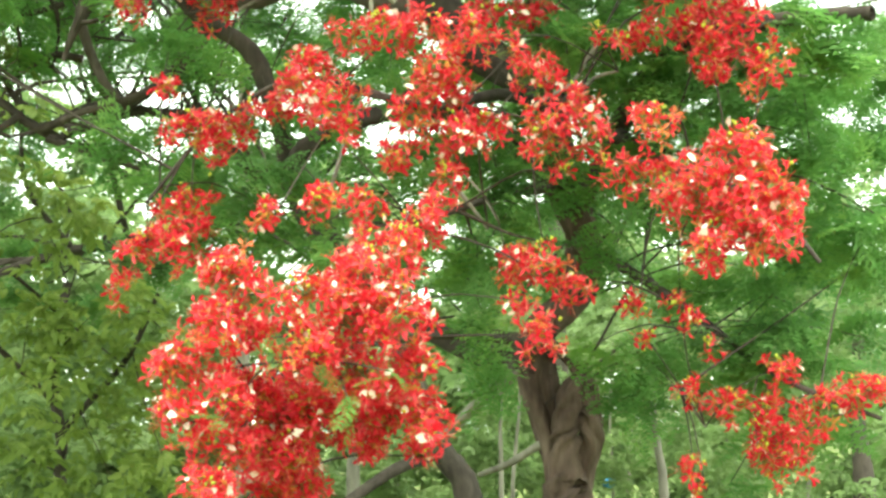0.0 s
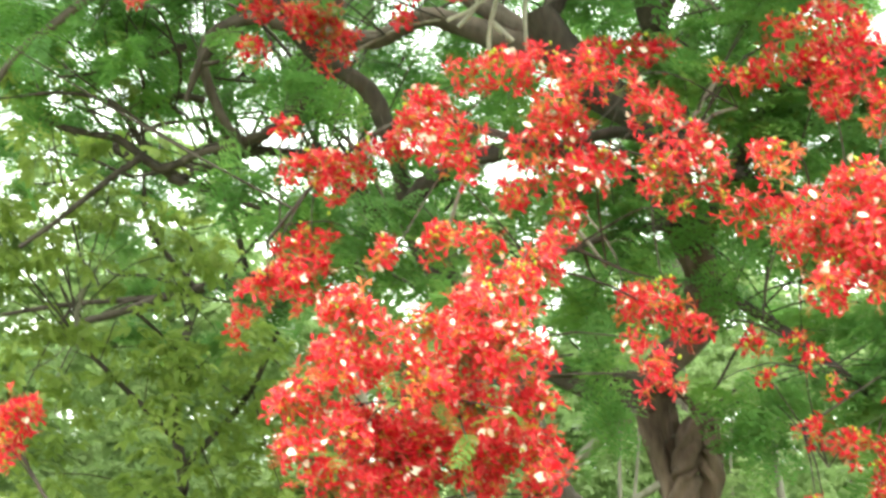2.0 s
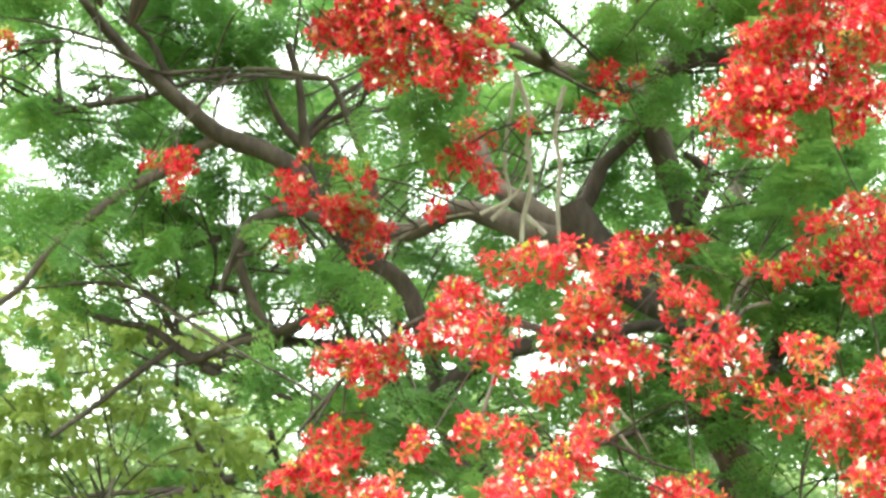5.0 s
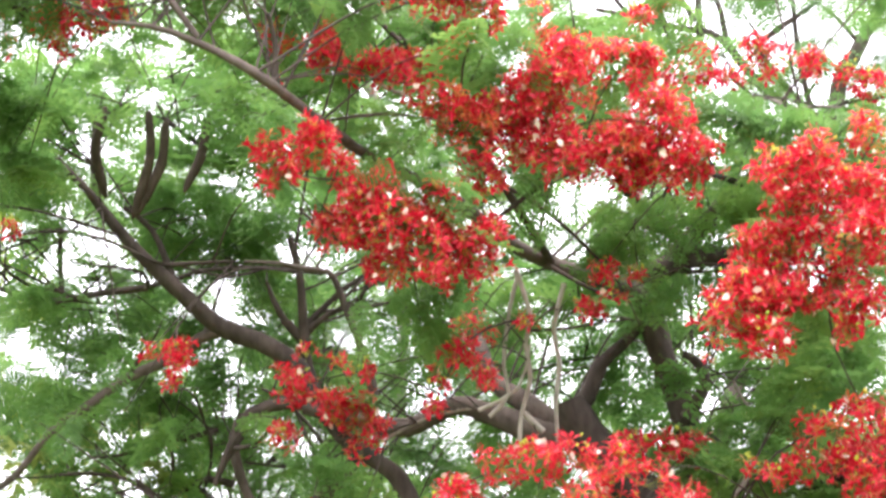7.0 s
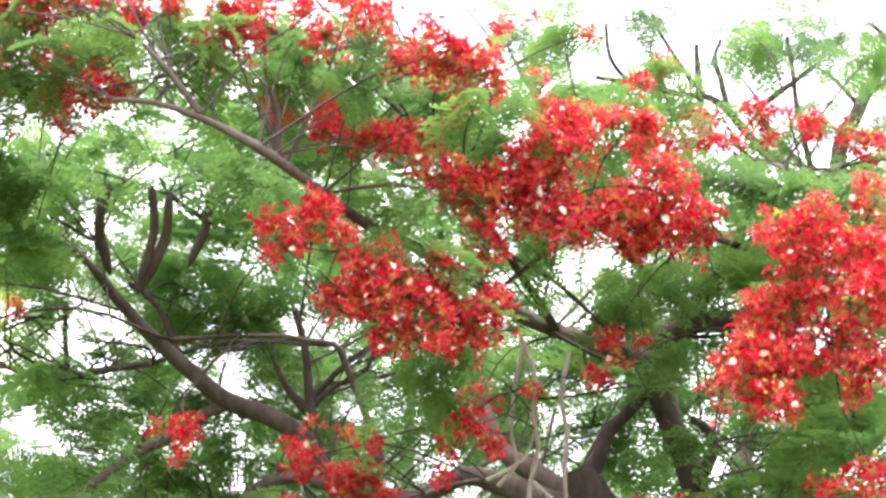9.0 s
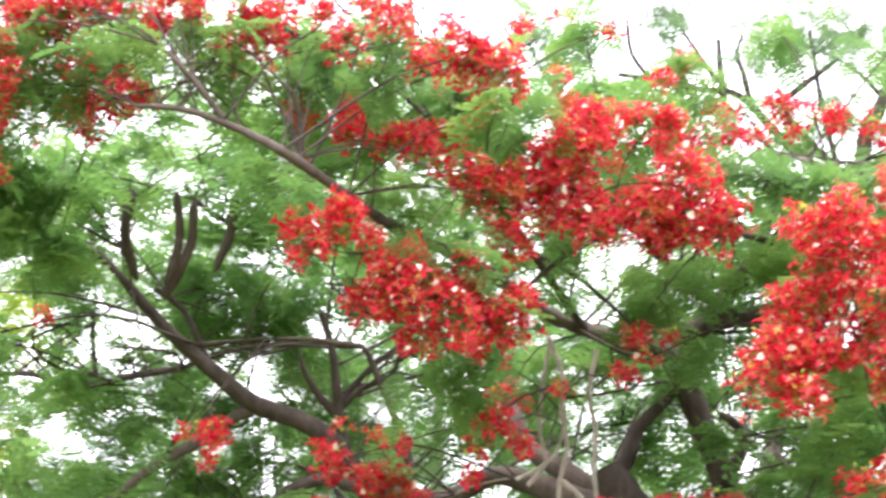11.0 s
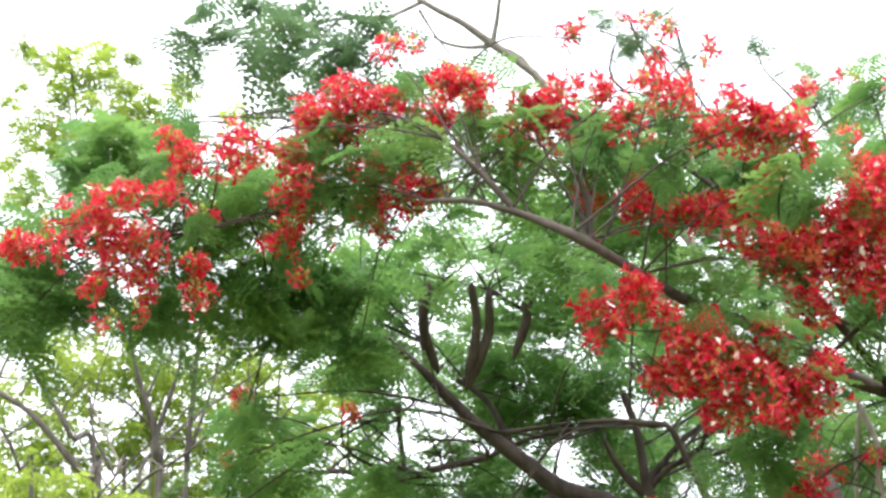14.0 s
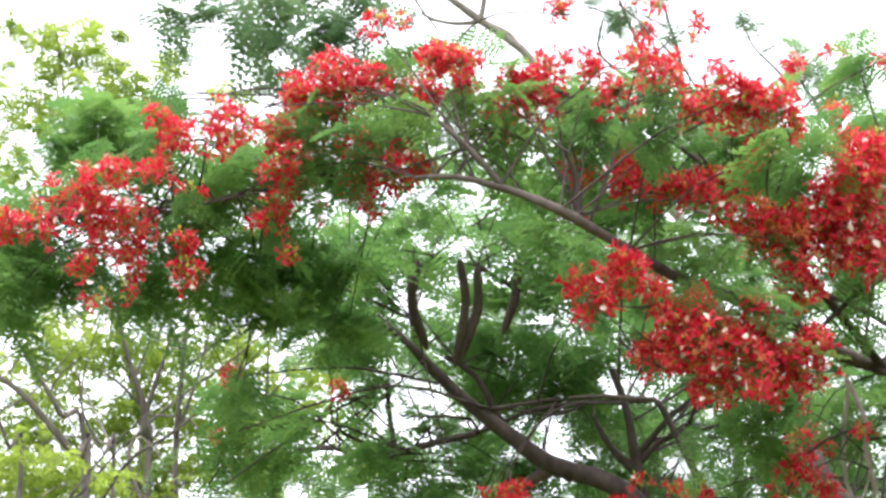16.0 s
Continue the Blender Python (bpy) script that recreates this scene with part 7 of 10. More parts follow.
for spot in [
        (-0.27, 14.84, 5.72, 0.23, 0.1, 19), (-0.07, 15.46, 4.9, 0.26, 0.11, 24), (-0.18, 16.72, 4.81, 0.21, 0.18, 31),
        (0.49, 14.26, 7.53, 0.21, 0.14, 24), (0.59, 14.46, 6.65, 0.23, 0.15, 29), (0.41, 14.12, 6.27, 0.18, 0.14, 21),
        (0.38, 13.68, 5.74, 0.17, 0.15, 21), (0.54, 15.62, 5.83, 0.21, 0.17, 30), (0.57, 14.86, 5.09, 0.2, 0.13, 21),
        (0.61, 16.12, 4.6, 0.22, 0.13, 24), (0.44, 15.44, 4.08, 0.23, 0.17, 31), (1.21, 14.46, 7.26, 0.24, 0.16, 32),
        (1.27, 14.6, 6.32, 0.18, 0.14, 21), (1.18, 14.86, 5.92, 0.17, 0.12, 16)]:
    leaf_clump(canopy, *spot, size=0.32, kind="far")
for spot in [
        (0.8, 15.03, 5.19, 0.16, 0.11, 15), (1.08, 15.38, 4.55, 0.21, 0.11, 19), (0.92, 14.95, 3.97, 0.22, 0.1, 19),
        (1.86, 14.46, 7.61, 0.25, 0.14, 28), (1.72, 14.16, 7.03, 0.17, 0.11, 15), (1.61, 14.56, 6.41, 0.18, 0.17, 24),
        (1.78, 15.37, 6.11, 0.24, 0.13, 25), (1.57, 14.78, 5.49, 0.2, 0.16, 26), (1.53, 15.3, 5.32, 0.23, 0.17, 32),
        (1.61, 15.09, 4.11, 0.16, 0.15, 20), (2.45, 14.35, 7.49, 0.22, 0.16, 30), (2.27, 14.82, 5.92, 0.22, 0.17, 31),
        (2.53, 14.69, 5.5, 0.21, 0.15, 25), (1.96, 14.31, 4.84, 0.21, 0.11, 19)]:
    leaf_clump(canopy, *spot, size=0.32, kind="far")
for spot in [
        (2.07, 15.34, 4.79, 0.22, 0.15, 27), (2.26, 15.21, 4.24, 0.17, 0.14, 20), (2.19, 15.48, 3.98, 0.23, 0.13, 25)]:
    leaf_clump(canopy, *spot, size=0.32, kind="far")
for spot in [
        (-4.44, 12.75, 9, 0.38, 0.17, 10), (-3.69, 13.99, 9.05, 0.34, 0.17, 9), (-3.54, 13.35, 8.33, 0.38, 0.21, 13),
        (-3.43, 13.94, 8.18, 0.4, 0.28, 18), (-3.23, 13.29, 9.18, 0.31, 0.26, 13), (-2.86, 13.91, 8.05, 0.29, 0.26, 12),
        (-2.19, 12.99, 9, 0.43, 0.19, 13), (-2.51, 13.54, 8.79, 0.3, 0.25, 12), (-2.24, 13.67, 7.34, 0.44, 0.23, 16),
        (-1.28, 14.63, 8.44, 0.32, 0.2, 10), (-1.57, 14.48, 7.92, 0.44, 0.28, 20), (-0.7, 14.02, 9.65, 0.29, 0.25, 12),
        (-0.31, 13.79, 8.9, 0.36, 0.23, 13), (-0.02, 13.96, 8.48, 0.31, 0.25, 12)]:
    leaf_clump(canopy, *spot, size=0.34, kind="far")
for spot in [
        (0, 14.8, 8.3, 0.35, 0.21, 12), (-0.15, 14.81, 7.88, 0.39, 0.26, 16), (0.69, 14.44, 7.4, 0.32, 0.23, 12),
        (1.17, 14.18, 8.53, 0.41, 0.18, 12), (1.46, 15.36, 8.07, 0.33, 0.29, 15), (1.96, 13.74, 9.42, 0.32, 0.23, 12),
        (2.01, 13.52, 8.63, 0.44, 0.28, 19), (1.85, 14, 7.49, 0.41, 0.27, 18)]:
    leaf_clump(canopy, *spot, size=0.34, kind="far")
for spot in [
        (-4.64, 13.59, 6.97, 0.2, 0.15, 24), (-4.85, 14.47, 7.15, 0.19, 0.1, 16),
        (-4.94, 14.48, 6.2, 0.15, 0.15, 19), (-5.1, 15.17, 5.73, 0.21, 0.12, 21), 
        (-4.09, 13.44, 7.72, 0.16, 0.15, 20), (-3.97, 13.77, 7.49, 0.13, 0.12, 12), (-3.99, 13.94, 6.88, 0.17, 0.1, 15),
        (-3.96, 14.03, 6.47, 0.18, 0.09, 14), (-4.73, 15.24, 6.57, 0.19, 0.14, 21), (-3.95, 13.64, 5.62, 0.15, 0.12, 14),
        (-4.42, 14.43, 5.44, 0.17, 0.15, 21)]:
    leaf_clump(canopy, *spot, size=0.32, kind="far")
for spot in [
        (-3.47, 13.89, 7.52, 0.12, 0.11, 11), 
        (-3.65, 14.5, 6.17, 0.19, 0.09, 15), (-3.72, 14.3, 5.82, 0.2, 0.1, 17),
        (-3.96, 14.51, 5.32, 0.19, 0.12, 18), (-3.22, 14, 8.4, 0.16, 0.14, 18), (-3.22, 13.89, 7.51, 0.19, 0.13, 20),
        (-3.25, 14.03, 7.2, 0.14, 0.12, 14), (-3.25, 14.28, 6.7, 0.18, 0.1, 14), (-3.48, 14.66, 6.07, 0.16, 0.15, 20),
        (-3.63, 14.98, 5.44, 0.16, 0.1, 13)]:
    leaf_clump(canopy, *spot, size=0.32, kind="far")
for spot in [
        (-2.72, 13.5, 7.64, 0.16, 0.13, 17), (-2.57, 14.04, 7.2, 0.13, 0.14, 15),
        (-2.89, 14.04, 6.84, 0.13, 0.14, 15), (-2.64, 14.08, 5.75, 0.14, 0.12, 14),
        (-2.86, 14.09, 5.22, 0.17, 0.1, 13), (-2.03, 13.62, 7.95, 0.19, 0.11, 17), (-2.47, 14.34, 7.91, 0.14, 0.16, 19),
        (-2.28, 14.24, 7.39, 0.2, 0.09, 15), (-2.21, 14.07, 6.86, 0.12, 0.09, 9), (-2.42, 14.75, 6.74, 0.2, 0.12, 20),
        (-2.46, 14.61, 6.47, 0.2, 0.14, 23), (-2.63, 14.99, 6.28, 0.19, 0.14, 22)]:
    leaf_clump(canopy, *spot, size=0.32, kind="far")
for spot in [
        (-2.39, 14.34, 5.48, 0.12, 0.11, 11), (-1.5, 13.45, 7.92, 0.18, 0.14, 21), (-2.02, 15.26, 8.37, 0.19, 0.16, 26),
        (-1.58, 13.23, 7.02, 0.15, 0.1, 12), (-2.01, 14.92, 7.41, 0.16, 0.16, 21), (-1.89, 14.53, 6.76, 0.18, 0.1, 15),
        (-2.13, 14.37, 5.94, 0.17, 0.13, 18), (-2.18, 14.78, 5.71, 0.15, 0.14, 17), (-2.17, 14.93, 5.32, 0.13, 0.15, 17),
        (-1.35, 14.12, 7.75, 0.16, 0.12, 15), (-1.28, 14.37, 7.53, 0.13, 0.14, 16), (-1.37, 15.29, 7.33, 0.17, 0.13, 18),
        (-1.6, 14.88, 6.79, 0.19, 0.13, 20), (-1.81, 15.11, 6.07, 0.2, 0.1, 16)]:
    leaf_clump(canopy, *spot, size=0.32, kind="far")
for spot in [
        (-1.67, 14.75, 5.7, 0.15, 0.1, 13), (-1.51, 14.44, 5.43, 0.12, 0.13, 12), (-0.91, 14.15, 7.6, 0.16, 0.09, 12),
        (-1.03, 14.25, 7.31, 0.14, 0.09, 11), (-1, 14.47, 6.27, 0.17, 0.13, 19), (-1.09, 13.63, 5.61, 0.14, 0.1, 12),
        (-0.31, 14.21, 8.09, 0.18, 0.15, 22), (-0.44, 13.6, 7.25, 0.18, 0.09, 13), (-0.58, 14.31, 7.32, 0.17, 0.15, 21),
        (-0.7, 14.45, 6.96, 0.2, 0.14, 23), (-0.68, 15.77, 6.47, 0.18, 0.15, 23), (-0.66, 14.92, 6.09, 0.14, 0.13, 15),
        (-0.82, 14.42, 5.18, 0.17, 0.14, 20)]:
    leaf_clump(canopy, *spot, size=0.32, kind="far")
for spot in [
        (-4.3, 12.21, 5.11, 0.13, 0.13, 13), (-4.55, 12.57, 4.73, 0.17, 0.12, 16), (-4.32, 12.83, 4.21, 0.11, 0.15, 13),
        (-4.6, 13.42, 4.01, 0.12, 0.17, 16), (-4.11, 12.7, 5.11, 0.12, 0.15, 14), (-3.83, 12.29, 4.68, 0.16, 0.12, 15),
        (-4.06, 13.18, 4.37, 0.17, 0.14, 19), (-3.96, 12.54, 3.74, 0.13, 0.15, 15), 
        (-3.64, 12.84, 5, 0.18, 0.14, 20), (-3.78, 13.19, 4.34, 0.15, 0.1, 12), 
        (-3.42, 13.02, 5.82, 0.13, 0.14, 14), (-3.28, 12.62, 5.13, 0.16, 0.16, 20)]:
    leaf_clump(canopy, *spot, size=0.32, kind="far")
for spot in [
        (-3.55, 13.21, 4.67, 0.16, 0.11, 14), (-3.64, 13.93, 4.04, 0.14, 0.16, 18), (-3.13, 13.43, 6.05, 0.12, 0.17, 16),
        (-2.9, 13.29, 5.41, 0.15, 0.15, 16), (-3.09, 13.29, 3.82, 0.12, 0.16, 15),
        (-2.46, 12.57, 5.96, 0.12, 0.11, 10), (-2.4, 12.9, 5.45, 0.12, 0.11, 10), (-2.61, 13.71, 5.34, 0.14, 0.16, 17),
        (-2.42, 12.86, 4.77, 0.14, 0.16, 17), (-2.66, 13.83, 4.51, 0.16, 0.12, 15), (-2.59, 13.59, 4.01, 0.15, 0.17, 19),
        (-2.07, 13.36, 6.16, 0.15, 0.13, 15), (-2.04, 13.04, 5.79, 0.14, 0.15, 16)]:
    leaf_clump(canopy, *spot, size=0.32, kind="far")
for spot in [
        (-2.31, 14.3, 5.57, 0.15, 0.11, 12), (-2.04, 12.95, 4.71, 0.14, 0.12, 14), (-2.23, 13.66, 4.56, 0.15, 0.15, 17),
        (-1.91, 12.04, 3.73, 0.1, 0.13, 10), (-1.77, 13.35, 5.74, 0.16, 0.15, 18), (-1.94, 14.23, 5.5, 0.19, 0.15, 22),
        (-1.89, 13.76, 4.97, 0.15, 0.11, 13), (-1.75, 13.42, 4.45, 0.14, 0.12, 13), (-1.75, 13.04, 3.81, 0.13, 0.13, 13),
        (-1.35, 12.98, 5.85, 0.12, 0.13, 12), (-1.09, 12.76, 5.51, 0.12, 0.11, 10), (-1.54, 13.98, 4.8, 0.17, 0.11, 15),
        (-1.21, 12.6, 4.28, 0.17, 0.12, 16), (-0.81, 12.98, 6.01, 0.11, 0.14, 12)]:
    leaf_clump(canopy, *spot, size=0.32, kind="far")
for spot in [
        (-1.14, 14.32, 4.88, 0.19, 0.13, 18), (-0.94, 13.62, 4.28, 0.13, 0.15, 14), (-0.47, 12.93, 6.02, 0.16, 0.14, 16),
        (-0.62, 12.76, 5.06, 0.13, 0.11, 11), (-0.45, 13.39, 4.73, 0.13, 0.11, 11)]:
    leaf_clump(canopy, *spot, size=0.32, kind="far")
for spot in [
        (-4.66, 13.05, 5.66, 0.14, 0.09, 12), (-4.85, 13.54, 4.85, 0.14, 0.09, 13), (-4.8, 13.98, 4.48, 0.16, 0.07, 11),
        (-4.48, 14.06, 4.99, 0.13, 0.1, 14), (-4.36, 13.75, 4.64, 0.11, 0.08, 9), (-4.1, 13.89, 5.8, 0.14, 0.1, 13),
        (-3.92, 13.15, 5.03, 0.15, 0.11, 16), (-4.21, 14.51, 5.08, 0.16, 0.08, 12), (-4.05, 14.04, 4.55, 0.12, 0.11, 13),
        (-4.03, 14.86, 6.14, 0.18, 0.09, 15), (-3.57, 13.46, 5.45, 0.11, 0.07, 7), (-3.88, 14.54, 5.34, 0.15, 0.07, 11),
        (-3.76, 14.05, 4.92, 0.16, 0.11, 17), (-3.3, 13.93, 5.85, 0.12, 0.08, 10)]:
    leaf_clump(canopy, *spot, size=0.3, kind="far")
for spot in [
        (-3.48, 14.89, 5.75, 0.12, 0.12, 15), (-3.5, 14.64, 5.41, 0.14, 0.07, 10), (-2.9, 14.24, 6, 0.16, 0.08, 12),
        (-2.8, 14.18, 5.79, 0.12, 0.09, 10), (-2.85, 13.77, 5.27, 0.11, 0.1, 11), (-3.01, 14.62, 5.04, 0.12, 0.09, 11),
        (-2.39, 14.1, 6.01, 0.12, 0.07, 9), (-2.48, 14.44, 5.55, 0.16, 0.12, 19), (-2.54, 14.34, 5.36, 0.13, 0.1, 14),
        (-2.25, 14.45, 6.01, 0.11, 0.08, 8), (-2, 14.43, 5.7, 0.14, 0.08, 11), (-2.06, 14.32, 5.41, 0.13, 0.08, 11),
        (-1.91, 13.25, 4.69, 0.12, 0.1, 12), (-2.05, 13.62, 4.55, 0.09, 0.08, 7)]:
    leaf_clump(canopy, *spot, size=0.3, kind="far")
for spot in [
        (-1.63, 14.17, 5.64, 0.12, 0.11, 14), (-1.72, 14.97, 5.44, 0.11, 0.08, 9), (-1.61, 15.08, 5.15, 0.1, 0.08, 9),
        (-1.52, 13.63, 4.58, 0.15, 0.08, 12), (-1.32, 13.83, 5.75, 0.16, 0.08, 13), (-1.3, 14.45, 5.64, 0.13, 0.11, 14),
        (-0.92, 14.26, 5.41, 0.11, 0.07, 8), (-1.27, 15.01, 4.92, 0.12, 0.09, 11), (-0.92, 15.76, 6.43, 0.14, 0.13, 18),
        (-0.95, 15.66, 6.03, 0.16, 0.1, 16), (-0.78, 14.24, 5.39, 0.12, 0.1, 12), (-0.88, 14.51, 4.93, 0.12, 0.1, 12),
        (-0.89, 14.9, 4.79, 0.16, 0.08, 13), (-0.5, 14.38, 5.74, 0.14, 0.09, 13)]:
    leaf_clump(canopy, *spot, size=0.3, kind="far")
for spot in [
        (-0.7, 15.22, 5.59, 0.17, 0.11, 20), (-0.16, 15.18, 5.37, 0.16, 0.09, 15), (-0.31, 15.11, 5.02, 0.12, 0.09, 11),
        (0.08, 14.4, 5.96, 0.14, 0.11, 16), (0, 14.62, 5.37, 0.11, 0.09, 10), (-0.02, 14.76, 5.08, 0.14, 0.08, 11),
        (0, 15.28, 4.89, 0.14, 0.1, 13), (0.45, 14.54, 6.25, 0.11, 0.08, 9), (0.43, 14.19, 5.25, 0.14, 0.1, 15),
        (0.31, 14.3, 5.1, 0.15, 0.07, 10), (0.65, 15, 4.85, 0.15, 0.08, 11)]:
    leaf_clump(canopy, *spot, size=0.3, kind="far")
for spot in [
        (-3.63, 12.32, 8, 0.12, 0.11, 15), (-3.71, 12.39, 7.73, 0.1, 0.09, 10), (-3.71, 12.7, 7.39, 0.13, 0.12, 18),
        (-2.72, 12.02, 7.65, 0.1, 0.1, 12), (-3.15, 12.43, 7.48, 0.15, 0.11, 20), (-3.23, 12.76, 7.32, 0.15, 0.11, 18),
        (-2.7, 12.82, 7.97, 0.16, 0.1, 18), (-2.81, 12.81, 7.85, 0.11, 0.1, 13),
        (-2.54, 13.31, 8.19, 0.16, 0.1, 19), 
        (-2.43, 12.67, 7.34, 0.1, 0.09, 11), (-2.66, 13.63, 7.22, 0.13, 0.09, 14)]:
    leaf_clump(canopy, *spot, size=0.3, kind="far")
for spot in [
        (-1.87, 12.91, 8.02, 0.15, 0.1, 18), (-1.91, 12.91, 7.49, 0.16, 0.12, 22), (-2.01, 13.2, 7.33, 0.11, 0.11, 14),
        (-2.12, 13.25, 6.98, 0.15, 0.09, 16), (-1.46, 13.04, 7.91, 0.16, 0.1, 19), (-1.74, 13.14, 7.25, 0.16, 0.09, 17),
        (-1.78, 13.39, 6.96, 0.16, 0.11, 21), (-1.15, 13.51, 8.07, 0.17, 0.12, 23), (-1.31, 13.99, 7.57, 0.12, 0.08, 11),
        (-0.73, 13.2, 7.52, 0.16, 0.12, 22), (-0.96, 13.64, 7.37, 0.15, 0.11, 19), (-0.93, 12.91, 6.83, 0.12, 0.08, 12),
        (-0.43, 13.46, 7.92, 0.16, 0.13, 24), (-0.33, 13.65, 7.51, 0.17, 0.1, 20)]:
    leaf_clump(canopy, *spot, size=0.3, kind="far")
for spot in [
        (-0.43, 13.38, 7.2, 0.11, 0.11, 15), (-0.38, 12.59, 6.6, 0.11, 0.12, 15)]:
    leaf_clump(canopy, *spot, size=0.3, kind="far")
for spot in [
        (-4.64, 14.21, 6.3, 0.16, 0.1, 16), (-4.57, 13.44, 5.83, 0.12, 0.07, 9),
        (-4.53, 14.19, 5.4, 0.12, 0.11, 14), (-4.03, 13.67, 5.26, 0.11, 0.07, 8),
        (-3.73, 13.85, 6.62, 0.11, 0.08, 9), (-3.62, 13.66, 6.05, 0.12, 0.07, 9), (-3.64, 13.4, 5.38, 0.12, 0.1, 12),
        (-3.5, 14.13, 6.69, 0.14, 0.09, 14), (-3.57, 14.22, 6.35, 0.1, 0.11, 12), 
        (-3.6, 14.76, 5.68, 0.1, 0.08, 9), (-3.6, 14.91, 5.49, 0.15, 0.12, 19)]:
    leaf_clump(canopy, *spot, size=0.3, kind="far")
for spot in [
        (-3.28, 14.83, 6.91, 0.1, 0.12, 13), (-3.28, 14.42, 5.73, 0.09, 0.08, 8),
        (-3.04, 13.82, 5.12, 0.09, 0.09, 9), (-2.77, 14.28, 6.7, 0.11, 0.09, 11), (-2.5, 13.75, 6.02, 0.09, 0.07, 6),
        (-2.66, 14.28, 6.12, 0.11, 0.07, 8), (-2.48, 13.65, 5.38, 0.1, 0.09, 9), (-2.69, 14.79, 5.42, 0.15, 0.07, 11)]:
    leaf_clump(canopy, *spot, size=0.3, kind="far")
for spot in [
        (-4.98, 12.86, 6.69, 0.13, 0.07, 9), (-4.88, 12.83, 6.41, 0.1, 0.09, 9), (-5.27, 13.73, 6.32, 0.12, 0.11, 12),
        (-5.19, 13.49, 6, 0.13, 0.07, 9), 
        (-4.8, 13.69, 6.08, 0.12, 0.1, 10), 
        (-4.31, 13.87, 6.19, 0.11, 0.08, 9), (-3.9, 13.69, 7.26, 0.13, 0.11, 14), (-3.9, 13.26, 6.71, 0.11, 0.1, 11)]:
    leaf_clump(canopy, *spot, size=0.3, kind="far")
for spot in [
        (-1.77, 13.83, 6.64, 0.14, 0.08, 10), (-1.94, 15.09, 6.94, 0.11, 0.12, 12), (-1.88, 13.72, 6.05, 0.13, 0.11, 13),
        (-1.96, 14.01, 5.77, 0.13, 0.09, 11), (-1.84, 13.85, 5.38, 0.15, 0.07, 10), (-1.9, 14.34, 5.36, 0.14, 0.07, 10),
        (-1.28, 13.86, 6.26, 0.12, 0.1, 11), (-1.23, 14.13, 6.19, 0.15, 0.07, 10), (-1.44, 14.58, 5.62, 0.1, 0.11, 10),
        (-1.42, 14.48, 5.04, 0.12, 0.1, 11), (-1.22, 14.48, 6.85, 0.14, 0.1, 14), (-1.11, 14.37, 6.26, 0.16, 0.11, 16),
        (-1.17, 14.69, 6.06, 0.12, 0.08, 10), (-0.92, 14.54, 5.62, 0.13, 0.09, 10)]:
    leaf_clump(canopy, *spot, size=0.3, kind="far")
for spot in [
        (-0.91, 15.08, 5.42, 0.11, 0.08, 8), (-0.49, 14.99, 6.37, 0.18, 0.09, 15), (-0.63, 15.21, 5.74, 0.14, 0.1, 13),
        (-0.12, 13.77, 6.75, 0.13, 0.11, 13), (-0.26, 15.05, 6.66, 0.11, 0.09, 9), (-0.07, 14.04, 5.94, 0.16, 0.09, 13),
        (-0.22, 14.75, 5.93, 0.15, 0.09, 13), (-0.12, 14.49, 5.44, 0.13, 0.09, 10), (-0.32, 14.23, 5.22, 0.15, 0.11, 14),
        (0.52, 15.03, 7.04, 0.16, 0.08, 12), (0.19, 13.72, 6.21, 0.14, 0.08, 11), (0.23, 14.86, 6.29, 0.15, 0.08, 11),
        (0.37, 14.91, 5.84, 0.13, 0.1, 12), (0.2, 15.03, 5.74, 0.12, 0.07, 8)]:
    leaf_clump(canopy, *spot, size=0.3, kind="far")
for spot in [
        (0.59, 14.87, 6.49, 0.14, 0.07, 9), (0.69, 14.25, 6.04, 0.16, 0.09, 14), (0.73, 14.91, 5.85, 0.14, 0.1, 14),
        (0.72, 14.48, 5.48, 0.16, 0.11, 16), (0.43, 14.59, 5.17, 0.14, 0.1, 12)]:
    leaf_clump(canopy, *spot, size=0.3, kind="far")
for spot in [
        (-5.77, 16.1, 5.59, 0.15, 0.12, 11), (-4.96, 15.65, 5.68, 0.15, 0.11, 11), (-5.04, 15.58, 5.34, 0.15, 0.13, 13),
        (-4.65, 15.31, 4.81, 0.19, 0.13, 16), (-4.44, 15.59, 6.34, 0.21, 0.14, 19), (-4.49, 15.51, 5.73, 0.21, 0.12, 16),
        (-4.58, 16.07, 5.38, 0.17, 0.1, 10), (-3.84, 15.35, 6.14, 0.13, 0.14, 12), (-3.79, 15.5, 5.69, 0.18, 0.12, 14),
        (-4.15, 16.22, 5.49, 0.18, 0.13, 15), (-4, 17.15, 5.35, 0.17, 0.15, 16), (-2.92, 16.22, 5.95, 0.2, 0.14, 18),
        (-2.97, 17.09, 5.27, 0.16, 0.13, 13), (-2.51, 16.65, 6.49, 0.16, 0.1, 11)]:
    leaf_clump(canopy, *spot, size=0.34, kind="far")
